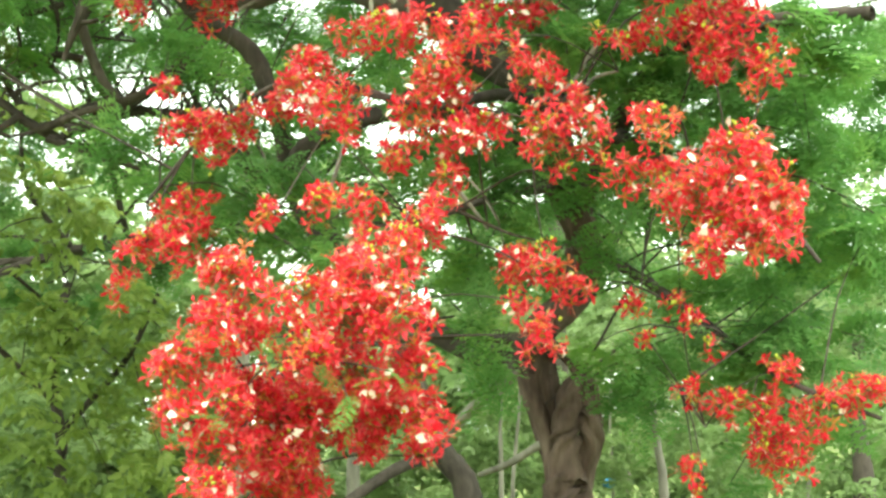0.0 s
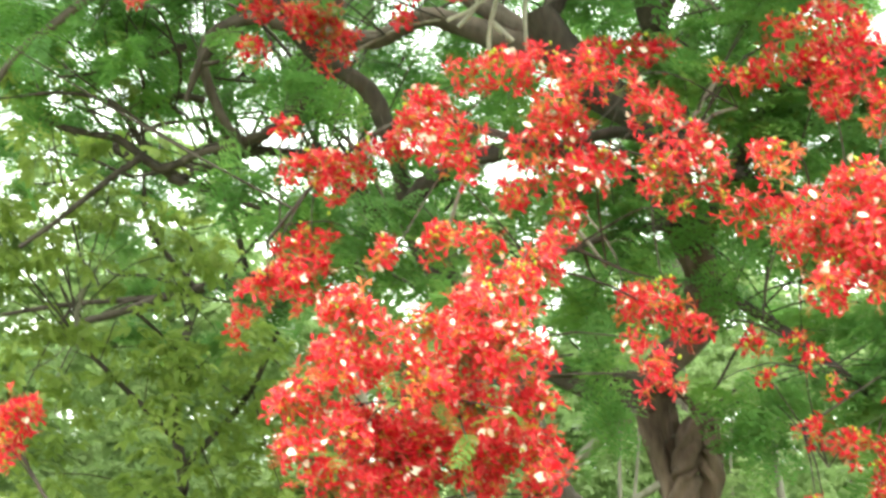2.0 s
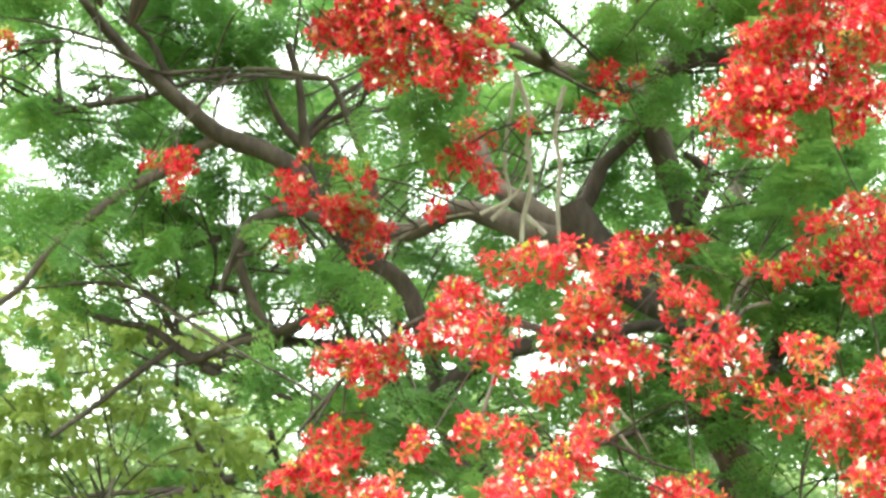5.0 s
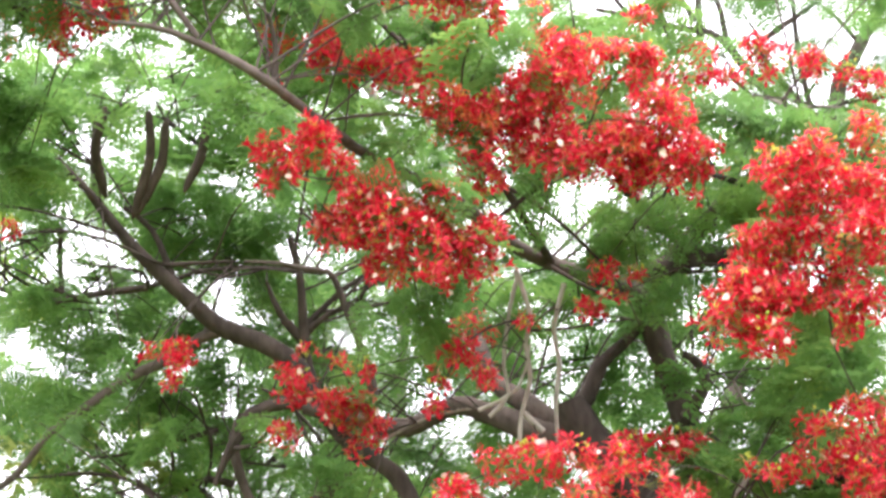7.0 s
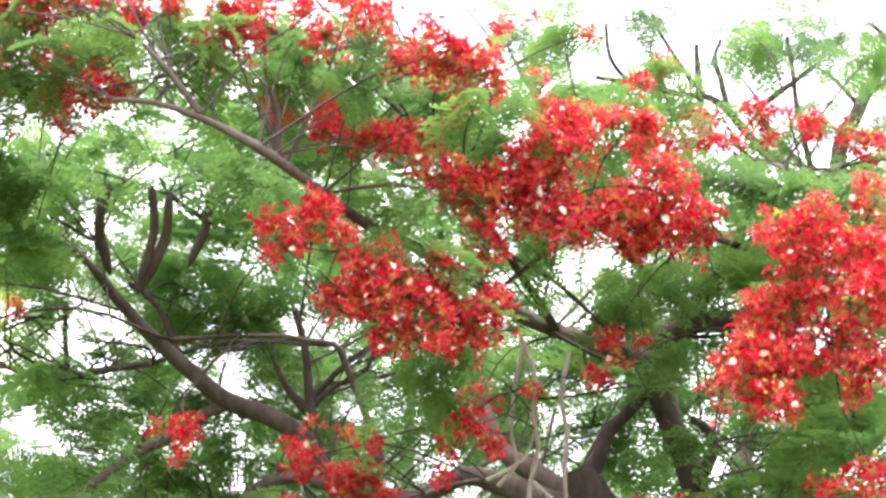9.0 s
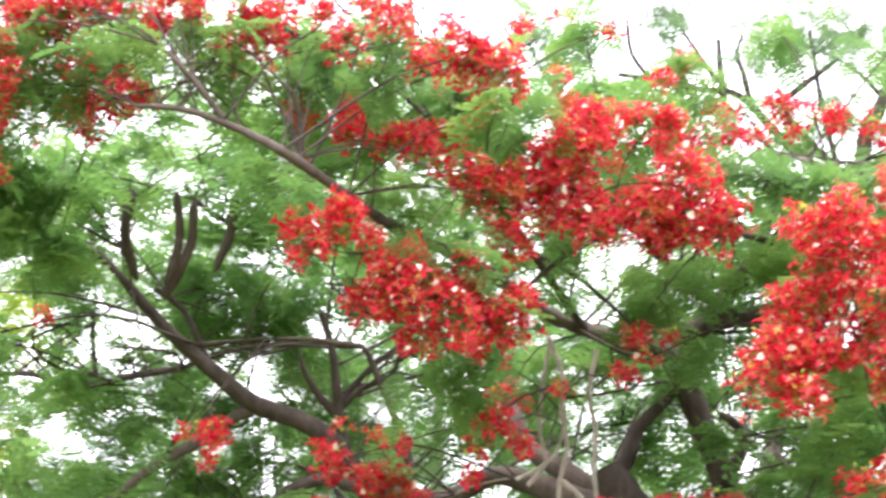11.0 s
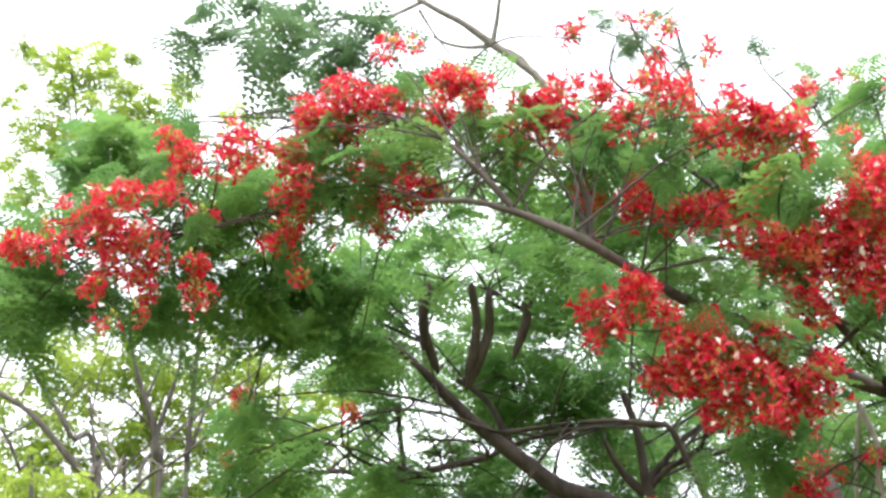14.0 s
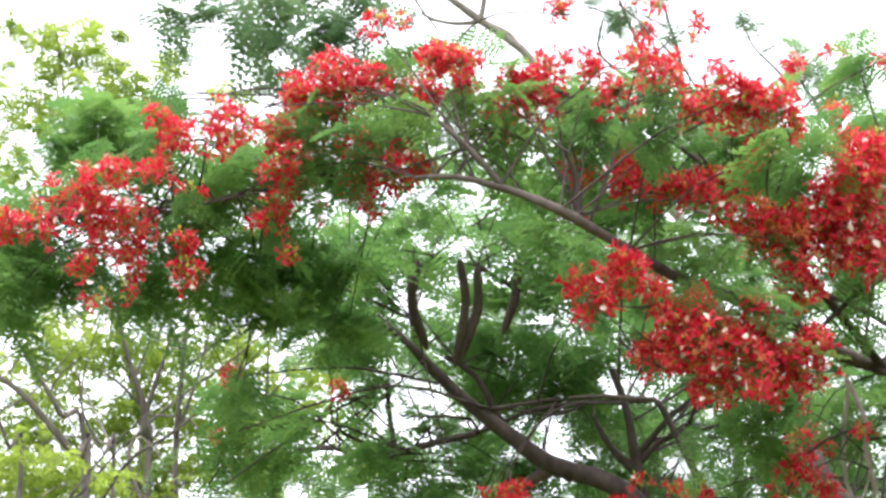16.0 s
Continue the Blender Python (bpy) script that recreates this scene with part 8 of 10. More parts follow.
for spot in [
        (-2.42, 17.34, 6.17, 0.2, 0.13, 16), (-2.47, 16.7, 5.14, 0.22, 0.11, 15), (-1.92, 16.09, 5.89, 0.18, 0.12, 13),
        (-1.07, 15.32, 5.96, 0.16, 0.13, 13), (-1.09, 15.41, 5.75, 0.15, 0.1, 10), (-0.67, 16.28, 6.32, 0.23, 0.11, 16),
        (-0.76, 17.35, 5.63, 0.23, 0.11, 17), (-0.57, 16.54, 5.23, 0.14, 0.11, 10), (-0.05, 16.55, 6.1, 0.16, 0.11, 12),
        (-0.14, 16.09, 5.58, 0.17, 0.15, 16), (-0.38, 17.65, 5.14, 0.22, 0.12, 17), (0.21, 16.81, 5.95, 0.21, 0.14, 19),
        (0.44, 15.38, 5.31, 0.21, 0.12, 17), (0.21, 15.44, 5.03, 0.2, 0.09, 11)]:
    leaf_clump(canopy, *spot, size=0.34, kind="far")
sprout(canopy, 40, 2.6, 0.022, M_BARK_D)
sprout(canopy, 70, 1.3, 0.012, M_BARK_D)
finish_tree(canopy, M_BACK, M_BARK_D, {"far": FAR_FRONDS})
# ---- pale-stemmed tree with young leaves ----
lime = holder("young_leaf_tree", (-7.18, 14.65, 0), "slender pale-stemmed tree with lime-green young leaves", "tree", "trees behind the flame tree")
limb(lime, [(-7.16, 14.69, -0.1, 0.049), (-7.16, 14.69, 6.28, 0.039), (-7.11, 14.47, 6.98, 0.033), (-7.16, 14.28, 7.43, 0.028), (-7.23, 14.05, 7.87, 0.023), (-7.25, 13.79, 8.4, 0.019)], M_STEM)
limb(lime, [(-7.23, 14.05, 7.87, 0.014), (-7.37, 13.49, 8.86, 0.012), (-7.34, 12.96, 9.79, 0.010), (-7.31, 12.72, 10.19, 0.008)], M_STEM)
limb(lime, [(-6.1, 12.63, -0.1, 0.050), (-6.1, 12.63, 5.64, 0.034), (-6.07, 12.5, 6.07, 0.031), (-6.07, 12.41, 6.33, 0.028), (-6.12, 12.28, 6.59, 0.022), (-6.16, 12.16, 6.84, 0.017), (-6.16, 12.04, 7.09, 0.014)], M_STEM)
limb(lime, [(-5.9, 12.72, -0.1, 0.038), (-5.9, 12.72, 5.65, 0.025), (-5.85, 12.6, 6.08, 0.022), (-5.77, 12.48, 6.51, 0.020), (-5.68, 12.34, 6.94, 0.017), (-5.61, 12.24, 7.24, 0.011)], M_STEM)
limb(lime, [(-6.53, 12.42, -0.1, 0.050), (-6.53, 12.42, 5.63, 0.034), (-6.57, 12.31, 5.88, 0.031), (-6.71, 12.16, 6.09, 0.028), (-6.92, 11.94, 6.37, 0.025), (-7.09, 11.79, 6.49, 0.022), (-7.29, 11.62, 6.6, 0.020)], M_STEM)
limb(lime, [(-6.54, 12.4, -0.1, 0.038), (-6.54, 12.4, 5.67, 0.025), (-6.66, 12.14, 6.22, 0.022), (-6.79, 11.96, 6.51, 0.020), (-6.88, 11.82, 6.71, 0.014), (-6.97, 11.66, 6.95, 0.011)], M_STEM)
limb(lime, [(-5.18, 13.03, -0.1, 0.025), (-5.18, 13.03, 5.66, 0.017), (-5.2, 12.88, 6.1, 0.014), (-5.16, 12.8, 6.36, 0.011), (-5.09, 12.66, 6.79, 0.008)], M_STEM)
limb(lime, [(-6.34, 12.52, -0.1, 0.025), (-6.34, 12.52, 5.64, 0.017), (-6.38, 12.4, 5.93, 0.014), (-6.5, 12.23, 6.23, 0.011), (-6.5, 12.11, 6.52, 0.008)], M_STEM)
limb(lime, [(-6.98, 12.18, -0.1, 0.033), (-6.98, 12.18, 5.61, 0.022), (-7.03, 12.04, 5.94, 0.017), (-7.1, 11.9, 6.19, 0.014), (-7.22, 11.77, 6.35, 0.011)], M_STEM)
limb(lime, [(-6.07, 12.45, 6.22, 0.022), (-5.95, 12.39, 6.51, 0.017), (-5.84, 12.34, 6.77, 0.014), (-5.78, 12.24, 7.07, 0.011)], M_STEM)
limb(lime, [(-5.82, 12.59, 6.17, 0.017), (-5.66, 12.53, 6.52, 0.011), (-5.53, 12.44, 6.88, 0.008)], M_STEM)
limb(lime, [(-6.07, 12.43, 6.29, 0.014), (-6.2, 12.29, 6.45, 0.011), (-6.35, 12.17, 6.57, 0.008)], M_STEM)
limb(lime, [(-6.1, 12.31, 6.54, 0.014), (-5.99, 12.28, 6.76, 0.008), (-5.94, 12.21, 6.98, 0.005)], M_STEM)
limb(lime, [(-6.73, 12.06, 6.34, 0.011), (-6.63, 12.04, 6.52, 0.008), (-6.46, 12.08, 6.65, 0.005)], M_STEM)
limb(lime, [(-5.73, 12.43, 6.69, 0.011), (-5.79, 12.31, 6.9, 0.008), (-5.81, 12.21, 7.11, 0.005)], M_STEM)
limb(lime, [(-5.16, 12.8, 6.36, 0.008), (-4.98, 12.79, 6.57, 0.007), (-4.84, 12.79, 6.7, 0.005)], M_STEM)
limb(lime, [(-6.98, 11.85, 6.49, 0.011), (-6.89, 11.85, 6.63, 0.008), (-6.72, 11.9, 6.72, 0.005)], M_STEM)
for spot in [
        (-8.32, 13.53, 7.8, 0.29, 0.18, 60), (-7.99, 13.22, 7.05, 0.4, 0.24, 111), (-7.78, 13.53, 6.7, 0.38, 0.21, 91),
        (-8.18, 13.74, 6.43, 0.28, 0.27, 90), (-8.15, 14.1, 6.15, 0.4, 0.27, 126), (-8.22, 14.12, 5.52, 0.31, 0.19, 70),
        (-7.95, 14.08, 7.91, 0.37, 0.23, 99), (-7.18, 13.19, 7.14, 0.31, 0.22, 79), (-7.5, 13.74, 6.66, 0.38, 0.21, 91),
        (-8.01, 14.58, 6.42, 0.29, 0.27, 89), (-7.59, 14.32, 6.04, 0.35, 0.18, 73), (-7.86, 14.69, 5.55, 0.28, 0.22, 71),
        (-6.92, 13.59, 7.52, 0.39, 0.28, 126), (-6.94, 13.8, 7.31, 0.38, 0.21, 93)]:
    leaf_clump(lime, *spot, size=0.135, kind="spray")
for spot in [
        (-6.99, 14.26, 7, 0.31, 0.17, 60), (-7, 14.57, 6.53, 0.3, 0.29, 99), (-7.1, 14.5, 6.03, 0.25, 0.27, 79),
        (-6.98, 14.13, 5.41, 0.31, 0.23, 82), (-6.35, 14.11, 7.86, 0.25, 0.17, 48), (-6.78, 14.68, 7.49, 0.33, 0.23, 87),
        (-6.56, 14.21, 6.78, 0.3, 0.24, 82), (-6.66, 14.99, 6.62, 0.25, 0.18, 50), (-6.66, 15.07, 6.04, 0.28, 0.24, 79),
        (-7.14, 15.72, 5.83, 0.38, 0.28, 121), (-6.4, 15.22, 7.94, 0.4, 0.21, 96), (-6.08, 14.34, 7.34, 0.29, 0.23, 76),
        (-6.27, 15.39, 7.2, 0.4, 0.18, 82), (-6.08, 14.73, 6.56, 0.33, 0.23, 89)]:
    leaf_clump(lime, *spot, size=0.135, kind="spray")
for spot in [
        (-6.12, 15.94, 6.16, 0.37, 0.2, 87), (-6.18, 15.19, 5.63, 0.32, 0.2, 74), (-5.55, 16.2, 8.18, 0.29, 0.27, 93),
        (-5.55, 15.16, 7.52, 0.34, 0.23, 90), (-5.19, 14.6, 6.76, 0.36, 0.19, 79), (-5.31, 15.36, 6.6, 0.31, 0.19, 68),
        (-5.65, 15.32, 5.99, 0.35, 0.29, 115), (-5.34, 15.58, 5.52, 0.26, 0.27, 82)]:
    leaf_clump(lime, *spot, size=0.135, kind="spray")
for spot in [
        (-7.64, 12.44, 10.17, 0.09, 0.1, 25), (-7.88, 12.86, 10.03, 0.08, 0.06, 13), (-8.17, 13.14, 10.07, 0.11, 0.06, 20),
        (-7.93, 12.95, 9.33, 0.08, 0.08, 18), (-8.27, 13.37, 9.52, 0.08, 0.08, 18), (-8.21, 13.5, 9.22, 0.09, 0.09, 23),
        (-7.39, 12.27, 9.93, 0.08, 0.1, 22), (-7.32, 12.47, 9.07, 0.09, 0.06, 14), (-7.51, 12.91, 10.36, 0.08, 0.07, 15),
        (-7.74, 13.38, 10.28, 0.1, 0.09, 27), (-7.3, 12.67, 9.72, 0.11, 0.09, 29), (-7.32, 12.68, 9.16, 0.08, 0.08, 17),
        (-6.95, 12.54, 9.53, 0.11, 0.08, 24), (-7.47, 13.36, 9.73, 0.12, 0.07, 24)]:
    leaf_clump(lime, *spot, size=0.11, kind="spray")
for spot in [
        (-7.19, 12.82, 9.14, 0.11, 0.07, 20), (-7.33, 13.18, 9.16, 0.07, 0.09, 19), (-6.92, 12.29, 8.55, 0.07, 0.09, 19),
        (-7.27, 13.29, 10.59, 0.1, 0.1, 28), (-7.11, 13.13, 10.14, 0.11, 0.1, 30), (-6.66, 12.43, 9.35, 0.07, 0.08, 16),
        (-7.33, 13.54, 9.83, 0.11, 0.1, 31), (-7.35, 13.71, 9.74, 0.12, 0.1, 33), (-7.08, 13.25, 8.93, 0.09, 0.07, 17),
        (-6.75, 12.85, 10.16, 0.07, 0.09, 18), (-6.59, 12.54, 9.63, 0.09, 0.1, 24), (-6.76, 12.94, 9.65, 0.1, 0.1, 26),
        (-7.18, 13.8, 10, 0.09, 0.1, 25), (-7.08, 13.67, 9.35, 0.08, 0.09, 19)]:
    leaf_clump(lime, *spot, size=0.11, kind="spray")
for spot in [
        (-7.38, 14.19, 9.42, 0.09, 0.09, 22)]:
    leaf_clump(lime, *spot, size=0.11, kind="spray")
for spot in [
        (-7.28, 12.79, 10.11, 0.38, 0.24, 127), (-7.61, 12.94, 9.58, 0.32, 0.27, 121), (-6.83, 13.21, 9.83, 0.22, 0.22, 64),
        (-6.43, 13.31, 10, 0.16, 0.16, 36), (-5.98, 13.64, 9.8, 0.22, 0.11, 32), (-7.83, 13.12, 9.06, 0.22, 0.22, 64),
        (-6.72, 13.37, 9.66, 0.27, 0.16, 60), (-7.91, 14.26, 6.4, 0.65, 0.22, 193), (-7.13, 14.66, 6.43, 0.49, 0.22, 145)]:
    leaf_clump(lime, *spot, size=0.13, kind="spray")
for spot in [
        (-7.84, 13.6, 7.6, 0.32, 0.16, 44), (-7.44, 13.84, 7.53, 0.32, 0.16, 44), (-7.71, 13.87, 7.13, 0.32, 0.21, 58),
        (-6.99, 14.11, 7.46, 0.27, 0.16, 36), (-6.51, 14.29, 7.58, 0.21, 0.21, 39), (-6.65, 14.4, 7.13, 0.21, 0.21, 39),
        (-7.28, 14.18, 6.91, 0.32, 0.21, 58), (-8.01, 13.87, 6.67, 0.27, 0.21, 48), (-6.01, 14.63, 7.25, 0.27, 0.21, 48),
        (-5.7, 14.87, 6.96, 0.27, 0.21, 48)]:
    leaf_clump(lime, *spot, size=0.14, kind="spray")
for spot in [
        (-7.09, 14.28, 7.08, 0.15, 0.1, 25), (-7.13, 14.11, 6.72, 0.11, 0.13, 24), (-6.93, 14.08, 6.31, 0.12, 0.12, 23),
        (-7.2, 14.71, 6.27, 0.12, 0.13, 26), (-6.79, 14.12, 5.42, 0.17, 0.11, 32), (-6.83, 14.51, 7.02, 0.12, 0.14, 26),
        (-6.94, 14.7, 6.22, 0.15, 0.14, 34), (-6.78, 14.43, 5.5, 0.17, 0.12, 31), (-6.24, 14.08, 7.02, 0.11, 0.11, 20),
        (-6.47, 14.37, 6.79, 0.11, 0.12, 21), (-6.37, 14.34, 6.44, 0.1, 0.14, 25), (-6.34, 14.39, 5.68, 0.12, 0.09, 16),
        (-6.08, 14.13, 5.3, 0.12, 0.1, 20), (-5.72, 13.8, 6.48, 0.16, 0.1, 27)]:
    leaf_clump(lime, *spot, size=0.13, kind="spray")
for spot in [
        (-6.13, 14.86, 6.43, 0.17, 0.09, 25), (-5.87, 14.1, 6.01, 0.11, 0.11, 19), (-6.11, 14.89, 5.85, 0.12, 0.09, 17),
        (-6.1, 14.94, 5.51, 0.13, 0.14, 29), (-5.8, 14.86, 7.22, 0.16, 0.11, 28), (-5.84, 15.06, 6.93, 0.14, 0.15, 34),
        (-5.43, 13.78, 6.15, 0.14, 0.13, 29), (-5.88, 14.8, 6.18, 0.17, 0.11, 30), (-5.58, 14.51, 5.45, 0.15, 0.1, 25),
        (-5.41, 14.87, 6.14, 0.11, 0.1, 18), (-5.53, 15.28, 5.98, 0.14, 0.11, 25), (-5.43, 14.96, 5.59, 0.13, 0.13, 28),
        (-4.89, 14.71, 6.39, 0.14, 0.14, 32), (-5.08, 15.12, 5.49, 0.11, 0.09, 17)]:
    leaf_clump(lime, *spot, size=0.13, kind="spray")
for spot in [
        (-8.48, 13.94, 7.34, 0.19, 0.12, 21), (-8.42, 13.89, 6.75, 0.2, 0.12, 23), (-8.16, 13.41, 6.4, 0.18, 0.12, 22),
        (-7.91, 13.94, 7.45, 0.19, 0.13, 24), (-7.76, 13.62, 6.94, 0.15, 0.1, 15), (-7.85, 13.76, 6.69, 0.12, 0.09, 11),
        (-7.69, 14.26, 7.55, 0.17, 0.12, 20), (-7.82, 14.34, 7.32, 0.19, 0.1, 20), (-6.9, 13.5, 6.76, 0.18, 0.09, 17),
        (-7.14, 14.07, 6.7, 0.16, 0.15, 25), (-6.72, 14.25, 7.48, 0.17, 0.1, 17), (-6.99, 14.41, 7.25, 0.15, 0.13, 20),
        (-6.94, 14.64, 6.55, 0.2, 0.14, 28), (-6.11, 14.23, 7.43, 0.19, 0.12, 22)]:
    leaf_clump(lime, *spot, size=0.14, kind="spray")
for spot in [
        (-6.49, 15.19, 7.46, 0.14, 0.16, 22), (-6.02, 13.96, 6.16, 0.16, 0.1, 16), (-6.2, 14.97, 6.88, 0.17, 0.14, 24),
        (-6.15, 14.92, 6.54, 0.16, 0.12, 20)]:
    leaf_clump(lime, *spot, size=0.14, kind="spray")
for spot in [
        (-7.37, 12.91, 6, 0.54, 0.2, 123), (-6.88, 13.2, 5.94, 0.44, 0.2, 100), (-7.53, 12.79, 6.08, 0.3, 0.15, 50)]:
    leaf_clump(lime, *spot, size=0.13, kind="spray")
for spot in [
        (-5.24, 8.99, 4.72, 0.24, 0.14, 14), (-5, 9.22, 4.8, 0.21, 0.13, 11), (-4.89, 9.69, 4.85, 0.18, 0.11, 8),
        (-5.21, 9.24, 4.97, 0.18, 0.09, 6), (-4.35, 9.27, 4.62, 0.2, 0.08, 6), (-3.57, 9.67, 5.43, 0.12, 0.14, 6),
        (-3.64, 9.62, 5.13, 0.14, 0.12, 7)]:
    leaf_clump(lime, *spot, size=0.15, kind="spray")
sprout(lime, 36, 2.2, 0.016, M_STEM, 1.2)
finish_tree(lime, M_LIME, M_PALE, {"spray": FAR_SPRAYS})
# ---- grey-green tree above ----
grey = holder("grey_leaved_tree", (-2.06, 18.18, 0), "tall tree with grey-green feathery leaves against the sky", "tree", "trees behind the flame tree")
limb(grey, [(-2.06, 18.18, -0.1, 0.079), (-2.06, 18.18, 4.33, 0.063), (-1.95, 16.97, 8.69, 0.050), (-3.22, 15.73, 10.18, 0.046), (-3.41, 15.39, 10.69, 0.042), (-3.7, 15.17, 10.95, 0.042), (-3.85, 15.07, 11.05, 0.040), (-4.09, 14.89, 11.23, 0.033), (-4.34, 14.74, 11.36, 0.030), (-4.59, 14.56, 11.5, 0.025)], M_TWIG)
limb(grey, [(-3.85, 15.07, 11.04, 0.030), (-3.77, 14.97, 11.25, 0.025), (-3.7, 14.84, 11.46, 0.021)], M_TWIG)
limb(grey, [(-3.84, 15.08, 11.04, 0.025), (-4.08, 15.03, 11.03, 0.021), (-4.29, 14.94, 11.06, 0.017), (-4.42, 14.87, 11.13, 0.012)], M_TWIG)
limb(grey, [(-3.47, 15.34, 10.75, 0.025), (-3.58, 15.22, 10.92, 0.023), (-3.76, 15.12, 11.02, 0.021)], M_TWIG)
limb(grey, [(-4.47, 14.66, 11.42, 0.021), (-4.85, 14.62, 11.29, 0.019), (-5.29, 14.48, 11.27, 0.017), (-5.73, 14.37, 11.18, 0.017), (-6.17, 14.24, 11.12, 0.012), (-6.7, 14.06, 11.02, 0.009)], M_TWIG)
limb(grey, [(-4.51, 14.69, 11.36, 0.017), (-4.41, 14.84, 11.16, 0.012), (-4.28, 15, 10.98, 0.009)], M_TWIG)
limb(grey, [(-5.29, 14.48, 11.27, 0.017), (-5.54, 14.52, 11.06, 0.012), (-5.75, 14.6, 10.82, 0.009)], M_TWIG)
limb(grey, [(-5.95, 14.31, 11.15, 0.017), (-6.2, 14.33, 10.95, 0.012), (-6.45, 14.36, 10.74, 0.009)], M_TWIG)
limb(grey, [(-4.96, 14.59, 11.28, 0.017), (-5.11, 14.68, 11.07, 0.012), (-5.31, 14.73, 10.87, 0.009)], M_TWIG)
limb(grey, [(1.16, 17.9, -0.1, 0.12), (1.16, 17.9, 4.5, 0.10), (1.5, 17.6, 6.5, 0.095), (2.29, 16.52, 8.37, 0.086), (2.5, 16.15, 9.14, 0.08), (2.64, 16.01, 9.38, 0.074), (2.81, 15.83, 9.69, 0.063), (2.97, 15.68, 9.92, 0.052), (3.13, 15.55, 10.12, 0.04)], M_BARK)
limb(grey, [(2.75, 15.9, 9.57, 0.046), (2.88, 15.85, 9.63, 0.04), (3.07, 15.79, 9.68, 0.029)], M_BARK_D)
limb(grey, [(2.39, 16.35, 8.75, 0.046), (2.09, 16.28, 9, 0.04), (1.72, 16.1, 9.46, 0.034), (1.83, 16.02, 9.6, 0.034), (2.04, 15.93, 9.72, 0.029), (2.24, 15.84, 9.84, 0.023)], M_BARK_D)
limb(grey, [(2.2, 16.29, 8.94, 0.034), (2.11, 16.12, 9.33, 0.029), (2.07, 16.01, 9.56, 0.026), (2.03, 15.84, 9.91, 0.023), (1.99, 15.72, 10.13, 0.017)], M_BARK_D)
limb(grey, [(2.71, 15.99, 9.41, 0.029), (2.54, 15.92, 9.61, 0.023), (2.38, 15.86, 9.77, 0.02), (2.1, 15.82, 9.93, 0.014)], M_BARK_D)
limb(grey, [(2.3, 16.39, 8.68, 0.052), (1.71, 16.24, 9.18, 0.046), (1.4, 16.1, 9.53, 0.04), (1.22, 16.05, 9.65, 0.037), (0.94, 16.05, 9.7, 0.034), (0.55, 16.01, 9.8, 0.031), (0.1, 15.98, 9.89, 0.023)], M_BARK_D)
limb(grey, [(1.4, 16.1, 9.53, 0.034), (1.34, 15.96, 9.81, 0.029), (1.28, 15.88, 9.99, 0.023), (1.35, 15.78, 10.15, 0.017)], M_BARK_D)
limb(grey, [(1.14, 16.11, 9.54, 0.034), (1.12, 15.95, 9.87, 0.034), (1.11, 15.81, 10.13, 0.023)], M_BARK_D)
limb(grey, [(1.09, 16.01, 9.75, 0.029), (0.9, 15.88, 10.03, 0.023), (0.73, 15.75, 10.29, 0.017), (0.68, 15.67, 10.44, 0.011)], M_BARK_D)
limb(grey, [(0.8, 16.04, 9.74, 0.023), (0.67, 15.91, 9.99, 0.017), (0.66, 15.8, 10.19, 0.011)], M_BARK_D)
limb(grey, [(0.44, 16.01, 9.81, 0.026), (0.25, 15.89, 10.06, 0.023), (0.22, 15.72, 10.36, 0.017)], M_BARK_D)
limb(grey, [(2, 15.82, 9.96, 0.017), (1.78, 15.78, 10.08, 0.014), (1.56, 15.85, 9.99, 0.011)], M_BARK_D)
limb(grey, [(2.03, 15.84, 9.91, 0.017), (2.27, 15.75, 10.01, 0.014), (2.49, 15.72, 10.01, 0.011)], M_BARK_D)
limb(grey, [(2.97, 15.68, 9.92, 0.029), (2.89, 15.62, 10.07, 0.023), (2.76, 15.58, 10.18, 0.017)], M_BARK_D)
limb(grey, [(1.55, 16.18, 9.34, 0.023), (1.72, 16.07, 9.53, 0.017), (1.56, 15.95, 9.79, 0.011)], M_BARK_D)
limb(grey, [(-2.24, 15.28, 10.03, 0.020), (-2.22, 15.12, 10.32, 0.020), (-2.32, 14.91, 10.67, 0.016), (-2.4, 14.73, 10.93, 0.012)], M_BARK_D)
limb(grey, [(-1.91, 15.37, 9.96, 0.024), (-1.88, 15.16, 10.34, 0.020), (-1.93, 15.01, 10.59, 0.016), (-1.95, 14.89, 10.78, 0.012)], M_BARK_D)
limb(grey, [(-2.24, 15.26, 10.08, 0.016), (-2.63, 15.01, 10.4, 0.012), (-2.56, 14.86, 10.68, 0.008)], M_BARK_D)
limb(grey, [(-0.54, 15.8, 9.32, 0.032), (-0.5, 15.69, 9.57, 0.028), (-0.51, 15.53, 9.86, 0.024), (-0.41, 15.41, 10.09, 0.016)], M_BARK_D)
limb(grey, [(-0.51, 15.7, 9.54, 0.020), (-0.67, 15.54, 9.83, 0.016), (-0.76, 15.44, 10.01, 0.012)], M_BARK_D)
limb(grey, [(-0.5, 15.69, 9.57, 0.020), (-0.23, 15.56, 9.81, 0.016), (-0.12, 15.49, 9.95, 0.012)], M_BARK_D)
limb(grey, [(-0.78, 15.53, 9.84, 0.016), (-0.96, 15.38, 10.11, 0.012), (-1.17, 15.22, 10.36, 0.010), (-1.23, 15.09, 10.57, 0.008)], M_BARK_D)
limb(grey, [(-1.09, 15.27, 10.29, 0.010), (-0.95, 15.25, 10.34, 0.008)], M_BARK_D)
limb(grey, [(-1.96, 15, 10.59, 0.012), (-2.16, 14.91, 10.7, 0.010)], M_BARK_D)
